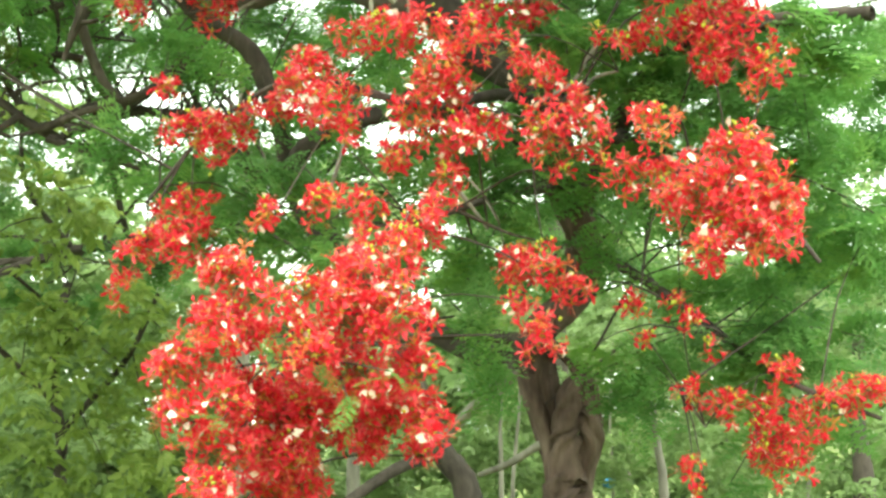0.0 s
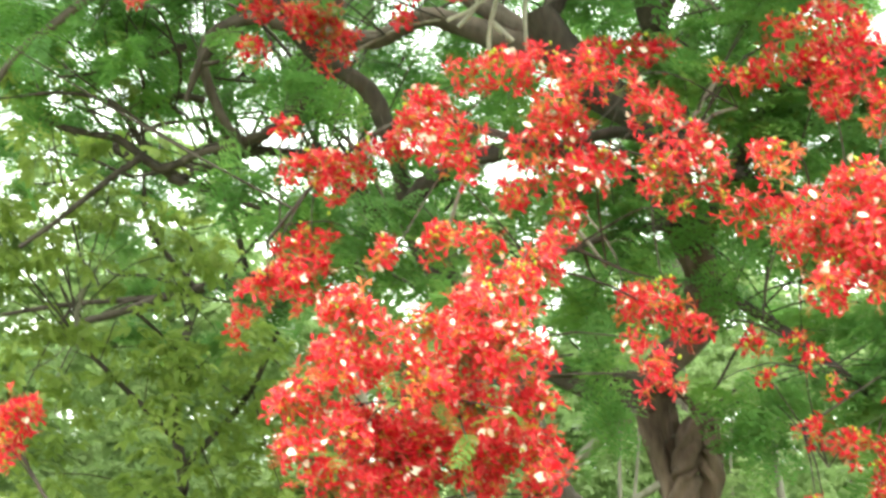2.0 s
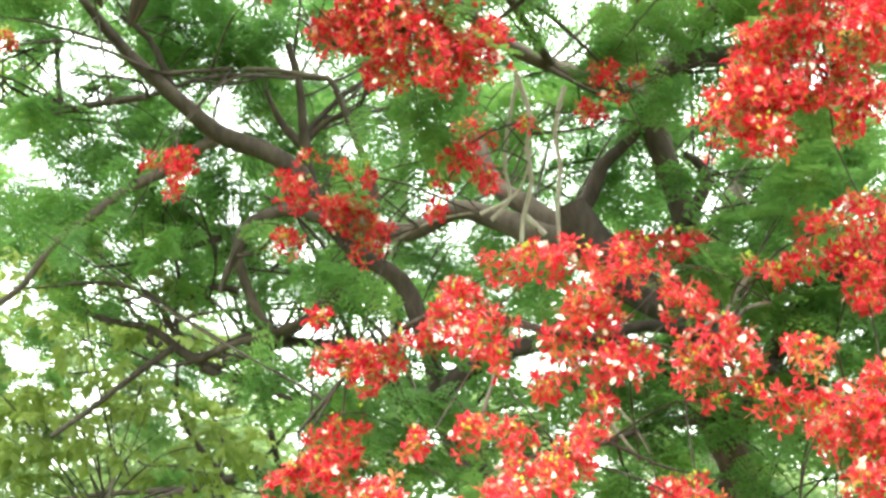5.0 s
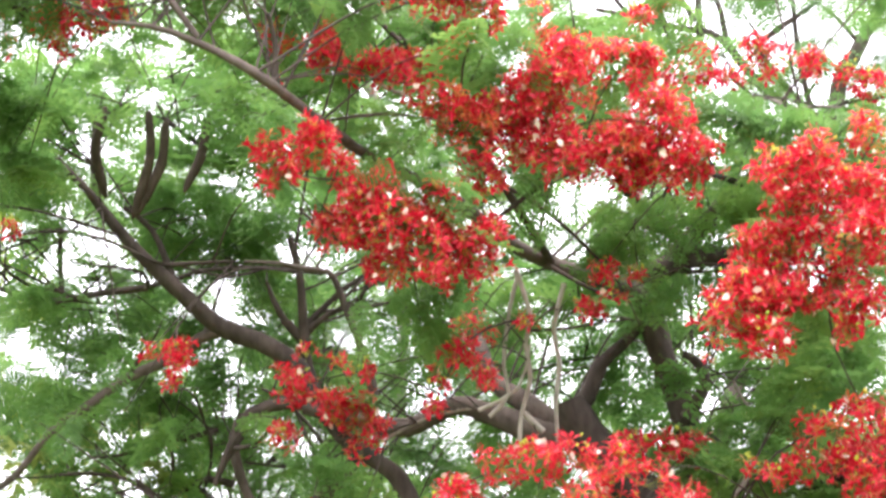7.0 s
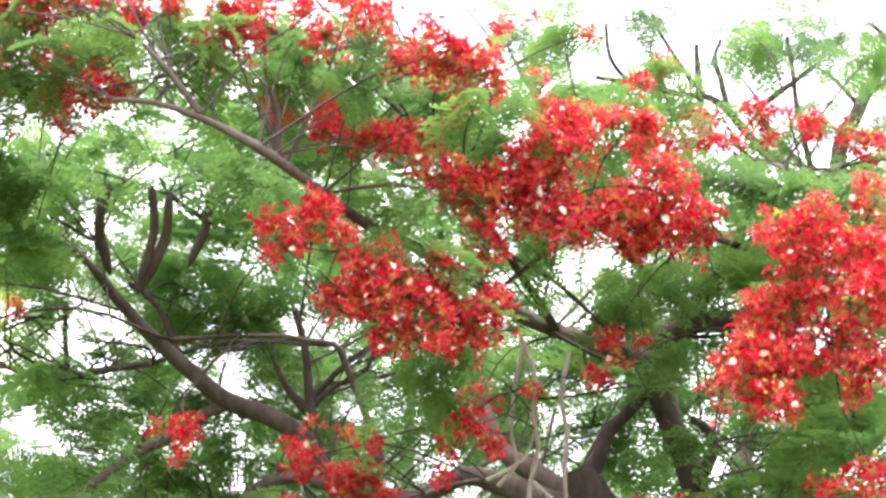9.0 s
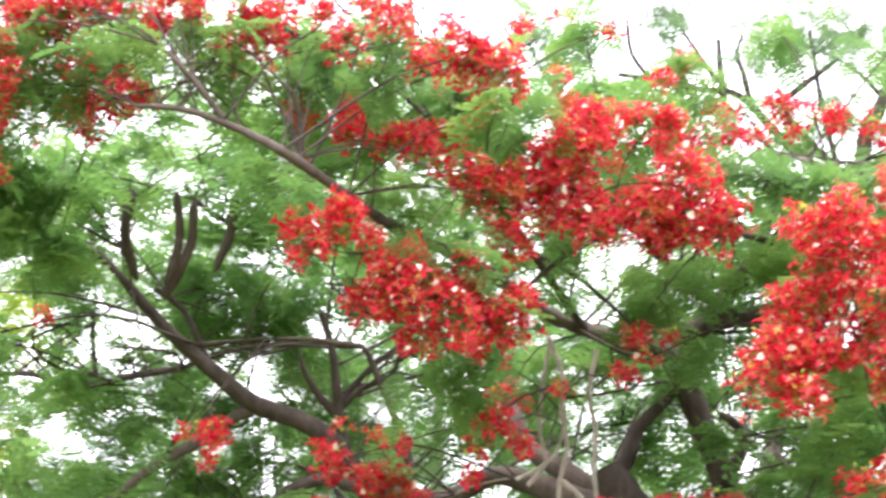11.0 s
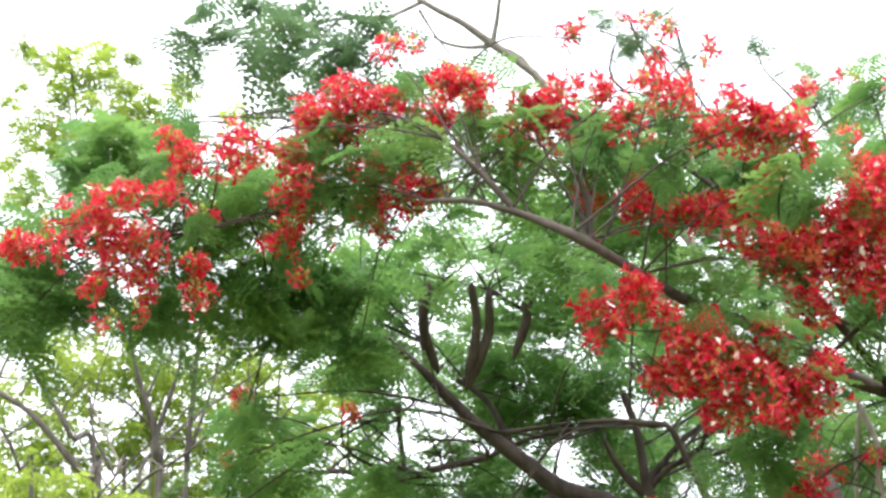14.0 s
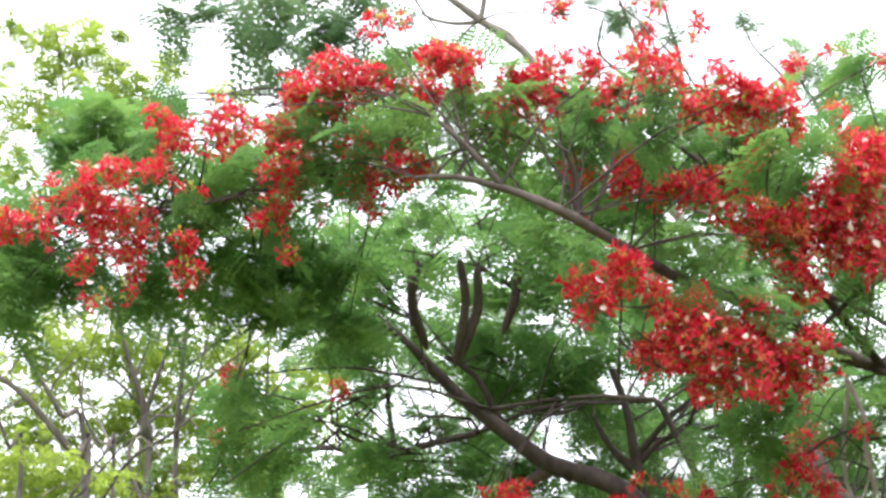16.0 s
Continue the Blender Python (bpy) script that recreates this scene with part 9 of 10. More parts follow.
limb(grey, [(-2.32, 14.91, 10.67, 0.012), (-2.68, 14.76, 10.81, 0.008)], M_BARK_D)
for spot in [
        (-5.45, 11.01, 9.09, 0.16, 0.14, 5), (-5.3, 11.16, 9.25, 0.18, 0.12, 5), (-5.09, 11.29, 9.19, 0.2, 0.17, 8),
        (-4.96, 11.63, 9.44, 0.24, 0.16, 9), (-4.52, 11.22, 9.01, 0.22, 0.15, 8), (-4.99, 11.83, 9.23, 0.18, 0.14, 6),
        (-4.68, 11.74, 9.04, 0.21, 0.14, 7), (-4.63, 12.27, 9.5, 0.22, 0.17, 9), (-4.4, 12.32, 9.6, 0.22, 0.17, 9),
        (-4.78, 12.52, 9.36, 0.18, 0.11, 4), (-4.47, 12.38, 9.34, 0.21, 0.14, 7), (-4.14, 12.18, 9.27, 0.17, 0.12, 5),
        (-4.31, 12.53, 9.25, 0.17, 0.1, 4), (-5.16, 12.45, 9.31, 0.13, 0.1, 4)]:
    leaf_clump(grey, *spot, size=0.5, kind="rear")
for spot in [
        (-4.76, 11.95, 8.86, 0.1, 0.07, 4), (-4.04, 12.32, 9.56, 0.15, 0.12, 4), (-5.58, 11.6, 9.27, 0.1, 0.07, 4),
        (-5.31, 12.01, 9.84, 0.3, 0.12, 9), (-4.44, 11.62, 9.44, 0.33, 0.12, 10), (-4.06, 11.94, 9.53, 0.19, 0.1, 5)]:
    leaf_clump(grey, *spot, size=0.5, kind="rear")
for spot in [
        (-2.65, 14.59, 10.74, 0.25, 0.19, 20), (-2.49, 14.93, 10.84, 0.23, 0.17, 16), (-2.2, 14.86, 10.74, 0.28, 0.17, 20),
        (-1.95, 14.9, 10.47, 0.17, 0.19, 13), (-2.03, 14.91, 10.93, 0.28, 0.1, 12), (-2.59, 15.09, 10.69, 0.14, 0.11, 6),
        (-2.14, 14.65, 10.33, 0.19, 0.11, 8), (-1.94, 15.12, 10.27, 0.08, 0.2, 6), (-1.24, 14.87, 10.47, 0.19, 0.09, 7),
        (-1.16, 15.09, 10.5, 0.12, 0.09, 4), (-1, 14.97, 10.17, 0.08, 0.03, 3), (-0.7, 15.45, 10.01, 0.22, 0.2, 18),
        (-0.42, 15.39, 10.11, 0.21, 0.12, 10), (-0.23, 15.43, 9.91, 0.21, 0.16, 14)]:
    leaf_clump(grey, *spot, size=0.26, kind="far")
for spot in [
        (-0.21, 15.4, 9.56, 0.15, 0.15, 9), (-0.62, 15.45, 9.8, 0.16, 0.14, 9), (-0.35, 15.29, 9.74, 0.15, 0.09, 5)]:
    leaf_clump(grey, *spot, size=0.26, kind="far")
for spot in [
        (0.5, 15.4, 10.23, 0.25, 0.16, 17), (0.79, 15.74, 10.41, 0.16, 0.16, 11), (0.66, 15.62, 9.94, 0.1, 0.1, 4),
        (1.87, 15.98, 10.31, 0.55, 0.23, 54), (1.57, 16, 10.08, 0.32, 0.13, 17), (2.16, 15.31, 9.81, 0.42, 0.16, 28),
        (2.01, 15.72, 10.29, 0.29, 0.1, 12), (2.82, 15.46, 9.8, 0.25, 0.23, 24), (2.65, 15.65, 10.1, 0.23, 0.14, 13),
        (1.28, 15.87, 10.02, 0.1, 0.1, 4), (2.25, 15.62, 9.17, 0.21, 0.16, 14), (2.63, 16.02, 9.23, 0.23, 0.17, 16),
        (0.82, 16.05, 9.56, 0.31, 0.13, 17), (0.38, 16.31, 9.76, 0.23, 0.1, 9)]:
    leaf_clump(grey, *spot, size=0.27, kind="far")
for spot in [
        (2.91, 15.7, 9.25, 0.17, 0.17, 12), (1.75, 15.76, 10.51, 0.17, 0.07, 5), (2.92, 15.22, 10.19, 0.23, 0.08, 7),
        (2.15, 15.96, 9.46, 0.14, 0.11, 6)]:
    leaf_clump(grey, *spot, size=0.27, kind="far")
for spot in [
        (-0.49, 14.14, 9.31, 0.32, 0.2, 21), (-0.6, 12.97, 8.56, 0.17, 0.1, 5), (-0.29, 13.77, 8.99, 0.17, 0.11, 6),
        (0.44, 13.41, 9.01, 0.27, 0.12, 10), (0.55, 13.53, 8.85, 0.13, 0.1, 4), (1.48, 13.53, 8.88, 0.39, 0.2, 25),
        (1.69, 13.08, 8.52, 0.28, 0.16, 15), (1.24, 13.6, 8.78, 0.26, 0.13, 11), (1.03, 13.47, 8.65, 0.17, 0.09, 5),
        (2.1, 14.42, 9.33, 0.21, 0.16, 10), (0.98, 13.84, 8.66, 0.13, 0.08, 4), (1.82, 13.72, 8.34, 0.17, 0.13, 6)]:
    leaf_clump(grey, *spot, size=0.27, kind="far")
finish_tree(grey, M_GREY, M_TWIG, {"far": FAR_FRONDS, "rear": REAR_FRONDS})
# ---- undergrowth and far wood ----
under = Thicket()
for spot in [
        (-5.67, 17.31, 3.67, 0.27, 0.27, 20), (-5.74, 17.5, 3.28, 0.46, 0.32, 40), (-5.78, 16.9, 2.43, 0.27, 0.25, 19),
        (-5.51, 17.33, 1.76, 0.43, 0.25, 29), (-5.75, 16.85, 1.59, 0.31, 0.27, 23), (-4.98, 17.62, 3.27, 0.34, 0.29, 27),
        (-5.03, 17.79, 2.61, 0.32, 0.33, 29), (-4.95, 17.03, 2.07, 0.38, 0.32, 33), (-5.18, 18.12, 1.55, 0.33, 0.22, 21),
        (-4.41, 17.56, 3.71, 0.44, 0.27, 33), (-4.36, 17.65, 3.2, 0.3, 0.31, 25), (-4.36, 17.4, 2.5, 0.32, 0.31, 27),
        (-4.25, 17.21, 2.08, 0.29, 0.2, 16), (-4.58, 17.78, 1.55, 0.41, 0.22, 25)]:
    leaf_clump(under, *spot, size=0.3, kind="spray")
for spot in [
        (-3.65, 17.49, 3.77, 0.44, 0.22, 27), (-3.45, 17.69, 2.92, 0.44, 0.2, 25), (-3.77, 17.54, 2.64, 0.31, 0.19, 17),
        (-3.8, 17.72, 2, 0.31, 0.3, 26), (-4.05, 18.42, 1.53, 0.44, 0.29, 35), (-3.04, 17.87, 3.64, 0.39, 0.23, 25),
        (-2.62, 17.28, 2.95, 0.3, 0.26, 22), (-2.75, 17.43, 2.8, 0.41, 0.27, 31), (-3.1, 17.14, 1.96, 0.26, 0.24, 17),
        (-3.08, 18.81, 1.66, 0.3, 0.25, 21)]:
    leaf_clump(under, *spot, size=0.3, kind="spray")
for spot in [
        (0.74, 19.24, 1.36, 0.36, 0.23, 27), (0.99, 19.24, 0.7, 0.34, 0.26, 29), (1.35, 18.37, 1.57, 0.32, 0.34, 36),
        (1.25, 19.41, 0.63, 0.23, 0.22, 17), (1.82, 18.42, 1.47, 0.34, 0.35, 40), (1.97, 18.44, 1.06, 0.36, 0.32, 37),
        (2.49, 18.88, 1.63, 0.32, 0.3, 32), (2.77, 19.22, 1.16, 0.36, 0.3, 35), (2.74, 17.72, 1.28, 0.31, 0.25, 26),
        (2.89, 19.21, 0.58, 0.26, 0.28, 24), (3.17, 17.41, 1.39, 0.32, 0.26, 27), (3.68, 19.18, 0.86, 0.33, 0.27, 29),
        (3.94, 18.74, 1.18, 0.24, 0.24, 19), (4.13, 18.15, 0.79, 0.36, 0.34, 40)]:
    leaf_clump(under, *spot, size=0.26, kind="spray")
for spot in [
        (4.75, 18.88, 1.44, 0.27, 0.36, 31), (4.53, 18.93, 0.74, 0.23, 0.26, 19)]:
    leaf_clump(under, *spot, size=0.26, kind="spray")
for spot in [
        (2.14, 21.89, 2.04, 0.35, 0.28, 72), (2.52, 21.85, 2.2, 0.35, 0.28, 72), (3.13, 21.77, 2.06, 0.42, 0.28, 87),
        (2.86, 21.8, 2.48, 0.35, 0.28, 72)]:
    leaf_clump(under, *spot, size=0.3, kind="spray")
for spot in [
        (0.46, 19.99, 2.05, 0.38, 0.25, 42), (0.72, 19.97, 2.42, 0.32, 0.32, 44), (0.58, 19.99, 1.6, 0.38, 0.25, 42),
        (0.41, 19.97, 2.68, 0.25, 0.25, 28), (0.84, 19.98, 1.92, 0.25, 0.32, 35), (0.45, 19.99, 1.17, 0.45, 0.19, 37)]:
    leaf_clump(under, *spot, size=0.3, kind="spray")
for spot in [
        (-5.75, 21.73, 4.39, 0.49, 0.27, 19), (-5.23, 19.97, 3.55, 0.53, 0.31, 23), (-5.85, 21.73, 3.22, 0.44, 0.4, 25),
        (-5.49, 21.42, 2.33, 0.54, 0.27, 20), (-4.57, 21.19, 4.26, 0.56, 0.29, 23), (-4.52, 20.91, 3.77, 0.37, 0.25, 13),
        (-4.58, 20.93, 3.25, 0.38, 0.3, 16), (-4.58, 21.39, 2.19, 0.51, 0.27, 20), (-4.11, 21.27, 4.48, 0.54, 0.41, 31),
        (-4.1, 21.47, 3.73, 0.4, 0.37, 21), (-4.25, 22.34, 3.4, 0.59, 0.4, 33), (-3.87, 21.77, 2.4, 0.55, 0.26, 20),
        (-3.15, 21.82, 4.5, 0.41, 0.41, 24), (-3.08, 21.35, 3.87, 0.4, 0.33, 19)]:
    leaf_clump(under, *spot, size=0.42, kind="spray")
for spot in [
        (-3.36, 21.93, 2.98, 0.34, 0.38, 18), (-2.77, 21.48, 2.27, 0.48, 0.3, 20), (-2.54, 21.02, 4.4, 0.37, 0.32, 17),
        (-2.21, 22.2, 4.13, 0.49, 0.35, 24), (-1.89, 21.6, 3.12, 0.36, 0.27, 14), (-2.09, 21.97, 2.51, 0.4, 0.32, 18),
        (-1.27, 22.45, 4.68, 0.53, 0.42, 32), (-1.06, 22.66, 3.78, 0.42, 0.34, 20), (-1.58, 23.19, 3.18, 0.39, 0.3, 17),
        (-1.17, 21.98, 2.42, 0.49, 0.31, 22), (-0.79, 21.93, 4.36, 0.47, 0.39, 26), (-0.55, 22.29, 3.9, 0.36, 0.3, 15),
        (-0.33, 21.69, 2.41, 0.39, 0.35, 19), (0.22, 21.77, 4.41, 0.42, 0.38, 23)]:
    leaf_clump(under, *spot, size=0.42, kind="spray")
for spot in [
        (0.21, 21.99, 3.85, 0.35, 0.29, 15), (0.36, 22.25, 3.14, 0.52, 0.38, 28), (0.21, 22.99, 2.65, 0.5, 0.27, 19)]:
    leaf_clump(under, *spot, size=0.42, kind="spray")
for spot in [
        (0.47, 16.58, 2.21, 0.34, 0.22, 25), (0.43, 17.13, 1.97, 0.37, 0.31, 38), (1.04, 17.05, 3.13, 0.26, 0.26, 22),
        (0.88, 16.39, 2.16, 0.25, 0.2, 17), (1.05, 16.48, 1.9, 0.29, 0.24, 23), (1.67, 16.86, 2.89, 0.36, 0.2, 24),
        (1.93, 17.9, 2.6, 0.33, 0.31, 34), (2.16, 16.96, 2.73, 0.23, 0.26, 20), (2.28, 17.05, 2.53, 0.24, 0.28, 22),
        (2.09, 16.59, 1.74, 0.33, 0.21, 24), (2.54, 15.93, 2.96, 0.28, 0.24, 22), (2.61, 16.38, 1.48, 0.37, 0.31, 39),
        (3.47, 17.24, 3.16, 0.3, 0.25, 25), (3.15, 16.72, 2.42, 0.38, 0.25, 32)]:
    leaf_clump(under, *spot, size=0.24, kind="spray")
for spot in [
        (3.47, 16.79, 1.85, 0.25, 0.28, 24), (3.66, 15.93, 2.79, 0.33, 0.3, 33), (3.98, 16.86, 2.17, 0.28, 0.25, 23),
        (3.99, 16.44, 1.88, 0.23, 0.25, 20)]:
    leaf_clump(under, *spot, size=0.24, kind="spray")
for spot in [
        (-2.62, 20.3, 2.75, 0.41, 0.24, 27), (-2.5, 21.02, 2.24, 0.49, 0.24, 34), (-2.9, 20.57, 1.63, 0.5, 0.34, 48),
        (-3.02, 20.92, 1.29, 0.41, 0.29, 33), (-1.86, 20.92, 3.05, 0.6, 0.29, 49), (-1.89, 20.5, 2.28, 0.53, 0.22, 33),
        (-1.65, 20.97, 1.68, 0.43, 0.32, 40), (-1.82, 20.97, 0.89, 0.39, 0.28, 30), (-0.48, 21.26, 2.65, 0.38, 0.26, 28),
        (-0.74, 20.64, 2.16, 0.61, 0.28, 48), (-0.99, 20.88, 1.59, 0.47, 0.23, 31), (-0.63, 19.99, 1.22, 0.51, 0.23, 33),
        (0.03, 20.79, 2.56, 0.6, 0.32, 55), (0.36, 20.93, 2.2, 0.5, 0.22, 32)]:
    leaf_clump(under, *spot, size=0.28, kind="spray")
for spot in [
        (-0.2, 21.33, 1.6, 0.48, 0.24, 32), (0.17, 21.28, 1.07, 0.45, 0.31, 40), (1.04, 20.48, 2.89, 0.6, 0.29, 48),
        (1.46, 21.19, 2.25, 0.52, 0.3, 44), (0.93, 20.94, 1.5, 0.4, 0.33, 37), (0.75, 21.07, 0.99, 0.47, 0.32, 42),
        (1.82, 21.07, 2.72, 0.55, 0.23, 37), (2.13, 21.27, 2.36, 0.62, 0.29, 50), (1.57, 20.8, 1.42, 0.61, 0.27, 47),
        (1.66, 20.52, 0.9, 0.46, 0.32, 42), (3.03, 20.42, 2.13, 0.6, 0.23, 39), (2.62, 20.14, 1.57, 0.43, 0.25, 30),
        (3.08, 20.38, 1.1, 0.57, 0.21, 34), (3.52, 21.05, 2.71, 0.45, 0.34, 43)]:
    leaf_clump(under, *spot, size=0.28, kind="spray")
for spot in [
        (3.74, 20.58, 2.2, 0.38, 0.26, 27), (3.47, 20.69, 1.39, 0.6, 0.31, 53), (3.6, 20.69, 0.93, 0.37, 0.2, 21),
        (4.87, 20.89, 2.62, 0.38, 0.29, 31), (4.69, 20.94, 2.04, 0.62, 0.28, 49), (4.99, 20.85, 1.69, 0.52, 0.21, 31)]:
    leaf_clump(under, *spot, size=0.28, kind="spray")
for spot in [
        (-7.8, 25.7, 3.22, 0.79, 0.55, 87), (-7.24, 25.98, 1.82, 0.68, 0.4, 55), (-7.26, 26.75, 1.21, 0.68, 0.41, 56),
        (-6.41, 26.38, 2.88, 0.57, 0.43, 49), (-6.53, 26.99, 2.05, 0.67, 0.5, 68), (-7.06, 26.86, 1.09, 0.65, 0.37, 49),
        (-5.21, 26.01, 3.44, 0.52, 0.56, 59), (-5.52, 26.93, 2.01, 0.71, 0.53, 75), (-4.98, 25.92, 1.3, 0.68, 0.47, 64),
        (-3.77, 26.65, 2.81, 0.73, 0.45, 66), (-3.97, 26.53, 1.76, 0.65, 0.46, 60), (-3.86, 26.43, 0.92, 0.83, 0.48, 80),
        (-1.96, 27.17, 3, 0.58, 0.43, 50), (-3.06, 26.59, 1.48, 0.62, 0.41, 51)]:
    leaf_clump(under, *spot, size=0.6, kind="spray")
for spot in [
        (-2.33, 26.65, 1.01, 0.67, 0.38, 50), (-1.65, 26.95, 3.04, 0.74, 0.57, 85), (-1.24, 26.2, 2.08, 0.53, 0.53, 56),
        (-1.36, 27.98, 0.95, 0.72, 0.53, 77), (-0.24, 26.29, 3.08, 0.63, 0.38, 48), (-0.27, 26.95, 2.12, 0.76, 0.51, 77),
        (0.5, 27.5, 1.21, 0.58, 0.35, 41), (1.36, 26.6, 2.76, 0.76, 0.56, 86), (1.36, 27.33, 1.93, 0.54, 0.35, 38),
        (1.35, 25.9, 1.2, 0.62, 0.48, 59), (2.83, 27.01, 3.19, 0.81, 0.58, 95), (2.9, 27.86, 1.62, 0.69, 0.39, 54),
        (2.96, 26.97, 1.24, 0.7, 0.37, 52), (4.61, 25.89, 2.93, 0.82, 0.4, 65)]:
    leaf_clump(under, *spot, size=0.6, kind="spray")
for spot in [
        (4.56, 27.06, 1.74, 0.8, 0.38, 61), (3.84, 26.93, 0.98, 0.84, 0.52, 88), (5.21, 25.94, 2.79, 0.65, 0.53, 69),
        (5.37, 27.12, 1.89, 0.74, 0.56, 82), (5.73, 26.16, 0.65, 0.56, 0.56, 63), (6.62, 26.66, 2.63, 0.79, 0.36, 57),
        (6.25, 26.52, 2.15, 0.81, 0.58, 94), (6.2, 26.37, 1.01, 0.77, 0.35, 54)]:
    leaf_clump(under, *spot, size=0.6, kind="spray")
for spot in [
        (-9.29, 25.5, 3.25, 0.55, 0.42, 43), (-8.89, 25.33, 2.54, 0.56, 0.28, 29), (-8.42, 25.08, 1.77, 0.46, 0.31, 26),
        (-8.93, 25.55, 0.89, 0.48, 0.33, 29), (-8.04, 25.35, 2.87, 0.65, 0.26, 31), (-7.92, 25.49, 2.32, 0.49, 0.3, 27),
        (-8.13, 26.08, 1.71, 0.44, 0.3, 24), (-7.55, 25.97, 0.88, 0.49, 0.32, 29), (-7.05, 26.16, 3.42, 0.69, 0.37, 47),
        (-7.53, 26.03, 2.03, 0.68, 0.42, 53), (-7.1, 26.8, 1.75, 0.72, 0.39, 52), (-6.99, 24.69, 1.16, 0.48, 0.26, 23),
        (-6.02, 26.28, 2.82, 0.45, 0.29, 24), (-5.97, 25.19, 2.26, 0.63, 0.34, 39)]:
    leaf_clump(under, *spot, size=0.6, kind="spray")
for spot in [
        (-6.58, 26.05, 1.72, 0.52, 0.41, 39), (-6.2, 27.1, 0.81, 0.46, 0.38, 32), (-4.8, 26.32, 3.27, 0.61, 0.33, 37),
        (-5.05, 26.49, 2.45, 0.43, 0.42, 33), (-4.95, 26.58, 1.43, 0.48, 0.31, 28), (-5.07, 26.54, 1.07, 0.56, 0.44, 45)]:
    leaf_clump(under, *spot, size=0.6, kind="spray")
for spot in [
        (0.76, 27.14, 4.01, 0.5, 0.42, 39), (0.82, 26.83, 3.13, 0.49, 0.36, 33), (1.85, 26.75, 4.61, 0.57, 0.54, 56),
        (2.02, 26.89, 3.14, 0.63, 0.4, 47), (2.92, 27.42, 4.36, 0.5, 0.38, 35), (2.73, 27.24, 3.03, 0.46, 0.44, 37),
        (3.84, 27.3, 4.02, 0.41, 0.4, 30), (3.96, 26.47, 3.12, 0.65, 0.45, 55), (5.19, 26.75, 3.92, 0.56, 0.35, 37),
        (4.73, 26.46, 3.06, 0.61, 0.41, 46), (5.31, 25.71, 3.68, 0.52, 0.45, 43), (5.88, 26.7, 3.06, 0.48, 0.46, 41),
        (6.58, 25.3, 3.65, 0.56, 0.54, 56), (6.49, 25.62, 2.72, 0.46, 0.34, 29)]:
    leaf_clump(under, *spot, size=0.6, kind="spray")
for spot in [
        (-7.07, 23, 4.29, 0.79, 0.45, 27), (-7.16, 24.16, 3.33, 0.57, 0.28, 12), (-5.48, 23.02, 4.15, 0.63, 0.41, 19),
        (-5.87, 23.63, 3.31, 0.86, 0.45, 30), (-4.95, 22.5, 3.06, 0.63, 0.37, 18), (-4.49, 23.37, 5.08, 0.57, 0.45, 20),
        (-3.98, 23.03, 4.2, 0.79, 0.28, 17), (-4.27, 23.4, 3.35, 0.74, 0.38, 21), (-4.24, 24.07, 3.11, 0.83, 0.32, 20),
        (-2.69, 22.83, 5.17, 0.79, 0.36, 22), (-2.71, 23.68, 4.52, 0.79, 0.27, 16), (-2.71, 23.26, 3.55, 0.73, 0.41, 23),
        (-2.69, 24.26, 3.19, 0.72, 0.38, 21), (-1.23, 23.15, 5.05, 0.74, 0.35, 20)]:
    leaf_clump(under, *spot, size=0.6, kind="spray")
for spot in [
        (-1.34, 24.52, 4.47, 0.88, 0.34, 23), (-1.53, 25.02, 3.18, 0.87, 0.34, 23), (-0.01, 24.64, 5.34, 0.61, 0.32, 15),
        (-0.03, 24.77, 4.63, 0.69, 0.38, 20), (-0.54, 22.99, 3.34, 0.77, 0.35, 20), (0.13, 23.08, 2.85, 0.67, 0.41, 21),
        (1.01, 23.96, 4.38, 0.61, 0.42, 20), (1.34, 24.35, 3.48, 0.71, 0.28, 15), (1.02, 23.98, 3.06, 0.6, 0.4, 18),
        (2.51, 24.11, 5.13, 0.68, 0.3, 16), (2.26, 24.36, 4.38, 0.69, 0.46, 24), (2.43, 23.81, 2.92, 0.72, 0.44, 25),
        (4.2, 23.52, 5.15, 0.82, 0.29, 18), (3.85, 22.79, 4.21, 0.79, 0.31, 19)]:
    leaf_clump(under, *spot, size=0.6, kind="spray")
for spot in [
        (3.95, 23.14, 3.64, 0.7, 0.34, 18), (5.7, 22.85, 5.16, 0.67, 0.37, 19), (4.99, 23.68, 4.25, 0.9, 0.44, 30),
        (5.35, 23.91, 2.7, 0.84, 0.46, 30)]:
    leaf_clump(under, *spot, size=0.6, kind="spray")
for spot in [
        (-5.09, 19.25, 3.75, 0.31, 0.24, 32), (-5.22, 19.95, 3.24, 0.23, 0.32, 31), (-5.44, 19.51, 2.62, 0.32, 0.29, 40),
        (-5.01, 19.33, 2.12, 0.28, 0.21, 25), (-5.11, 18.88, 1.42, 0.21, 0.3, 28), (-4.83, 18.66, 1.2, 0.25, 0.21, 23),
        (-4.47, 19.04, 3.03, 0.23, 0.28, 27), (-4.83, 19.5, 2.68, 0.26, 0.22, 24), (-4.64, 19.23, 2.17, 0.22, 0.28, 27),
        (-4.89, 19.25, 1.61, 0.32, 0.23, 32), (-4.51, 19.54, 1.2, 0.31, 0.23, 30), (-4.07, 19.78, 3.63, 0.32, 0.19, 26),
        (-4.08, 19.66, 3.16, 0.26, 0.29, 32), (-4.3, 19.18, 2.59, 0.34, 0.22, 31)]:
    leaf_clump(under, *spot, size=0.3, kind="spray")
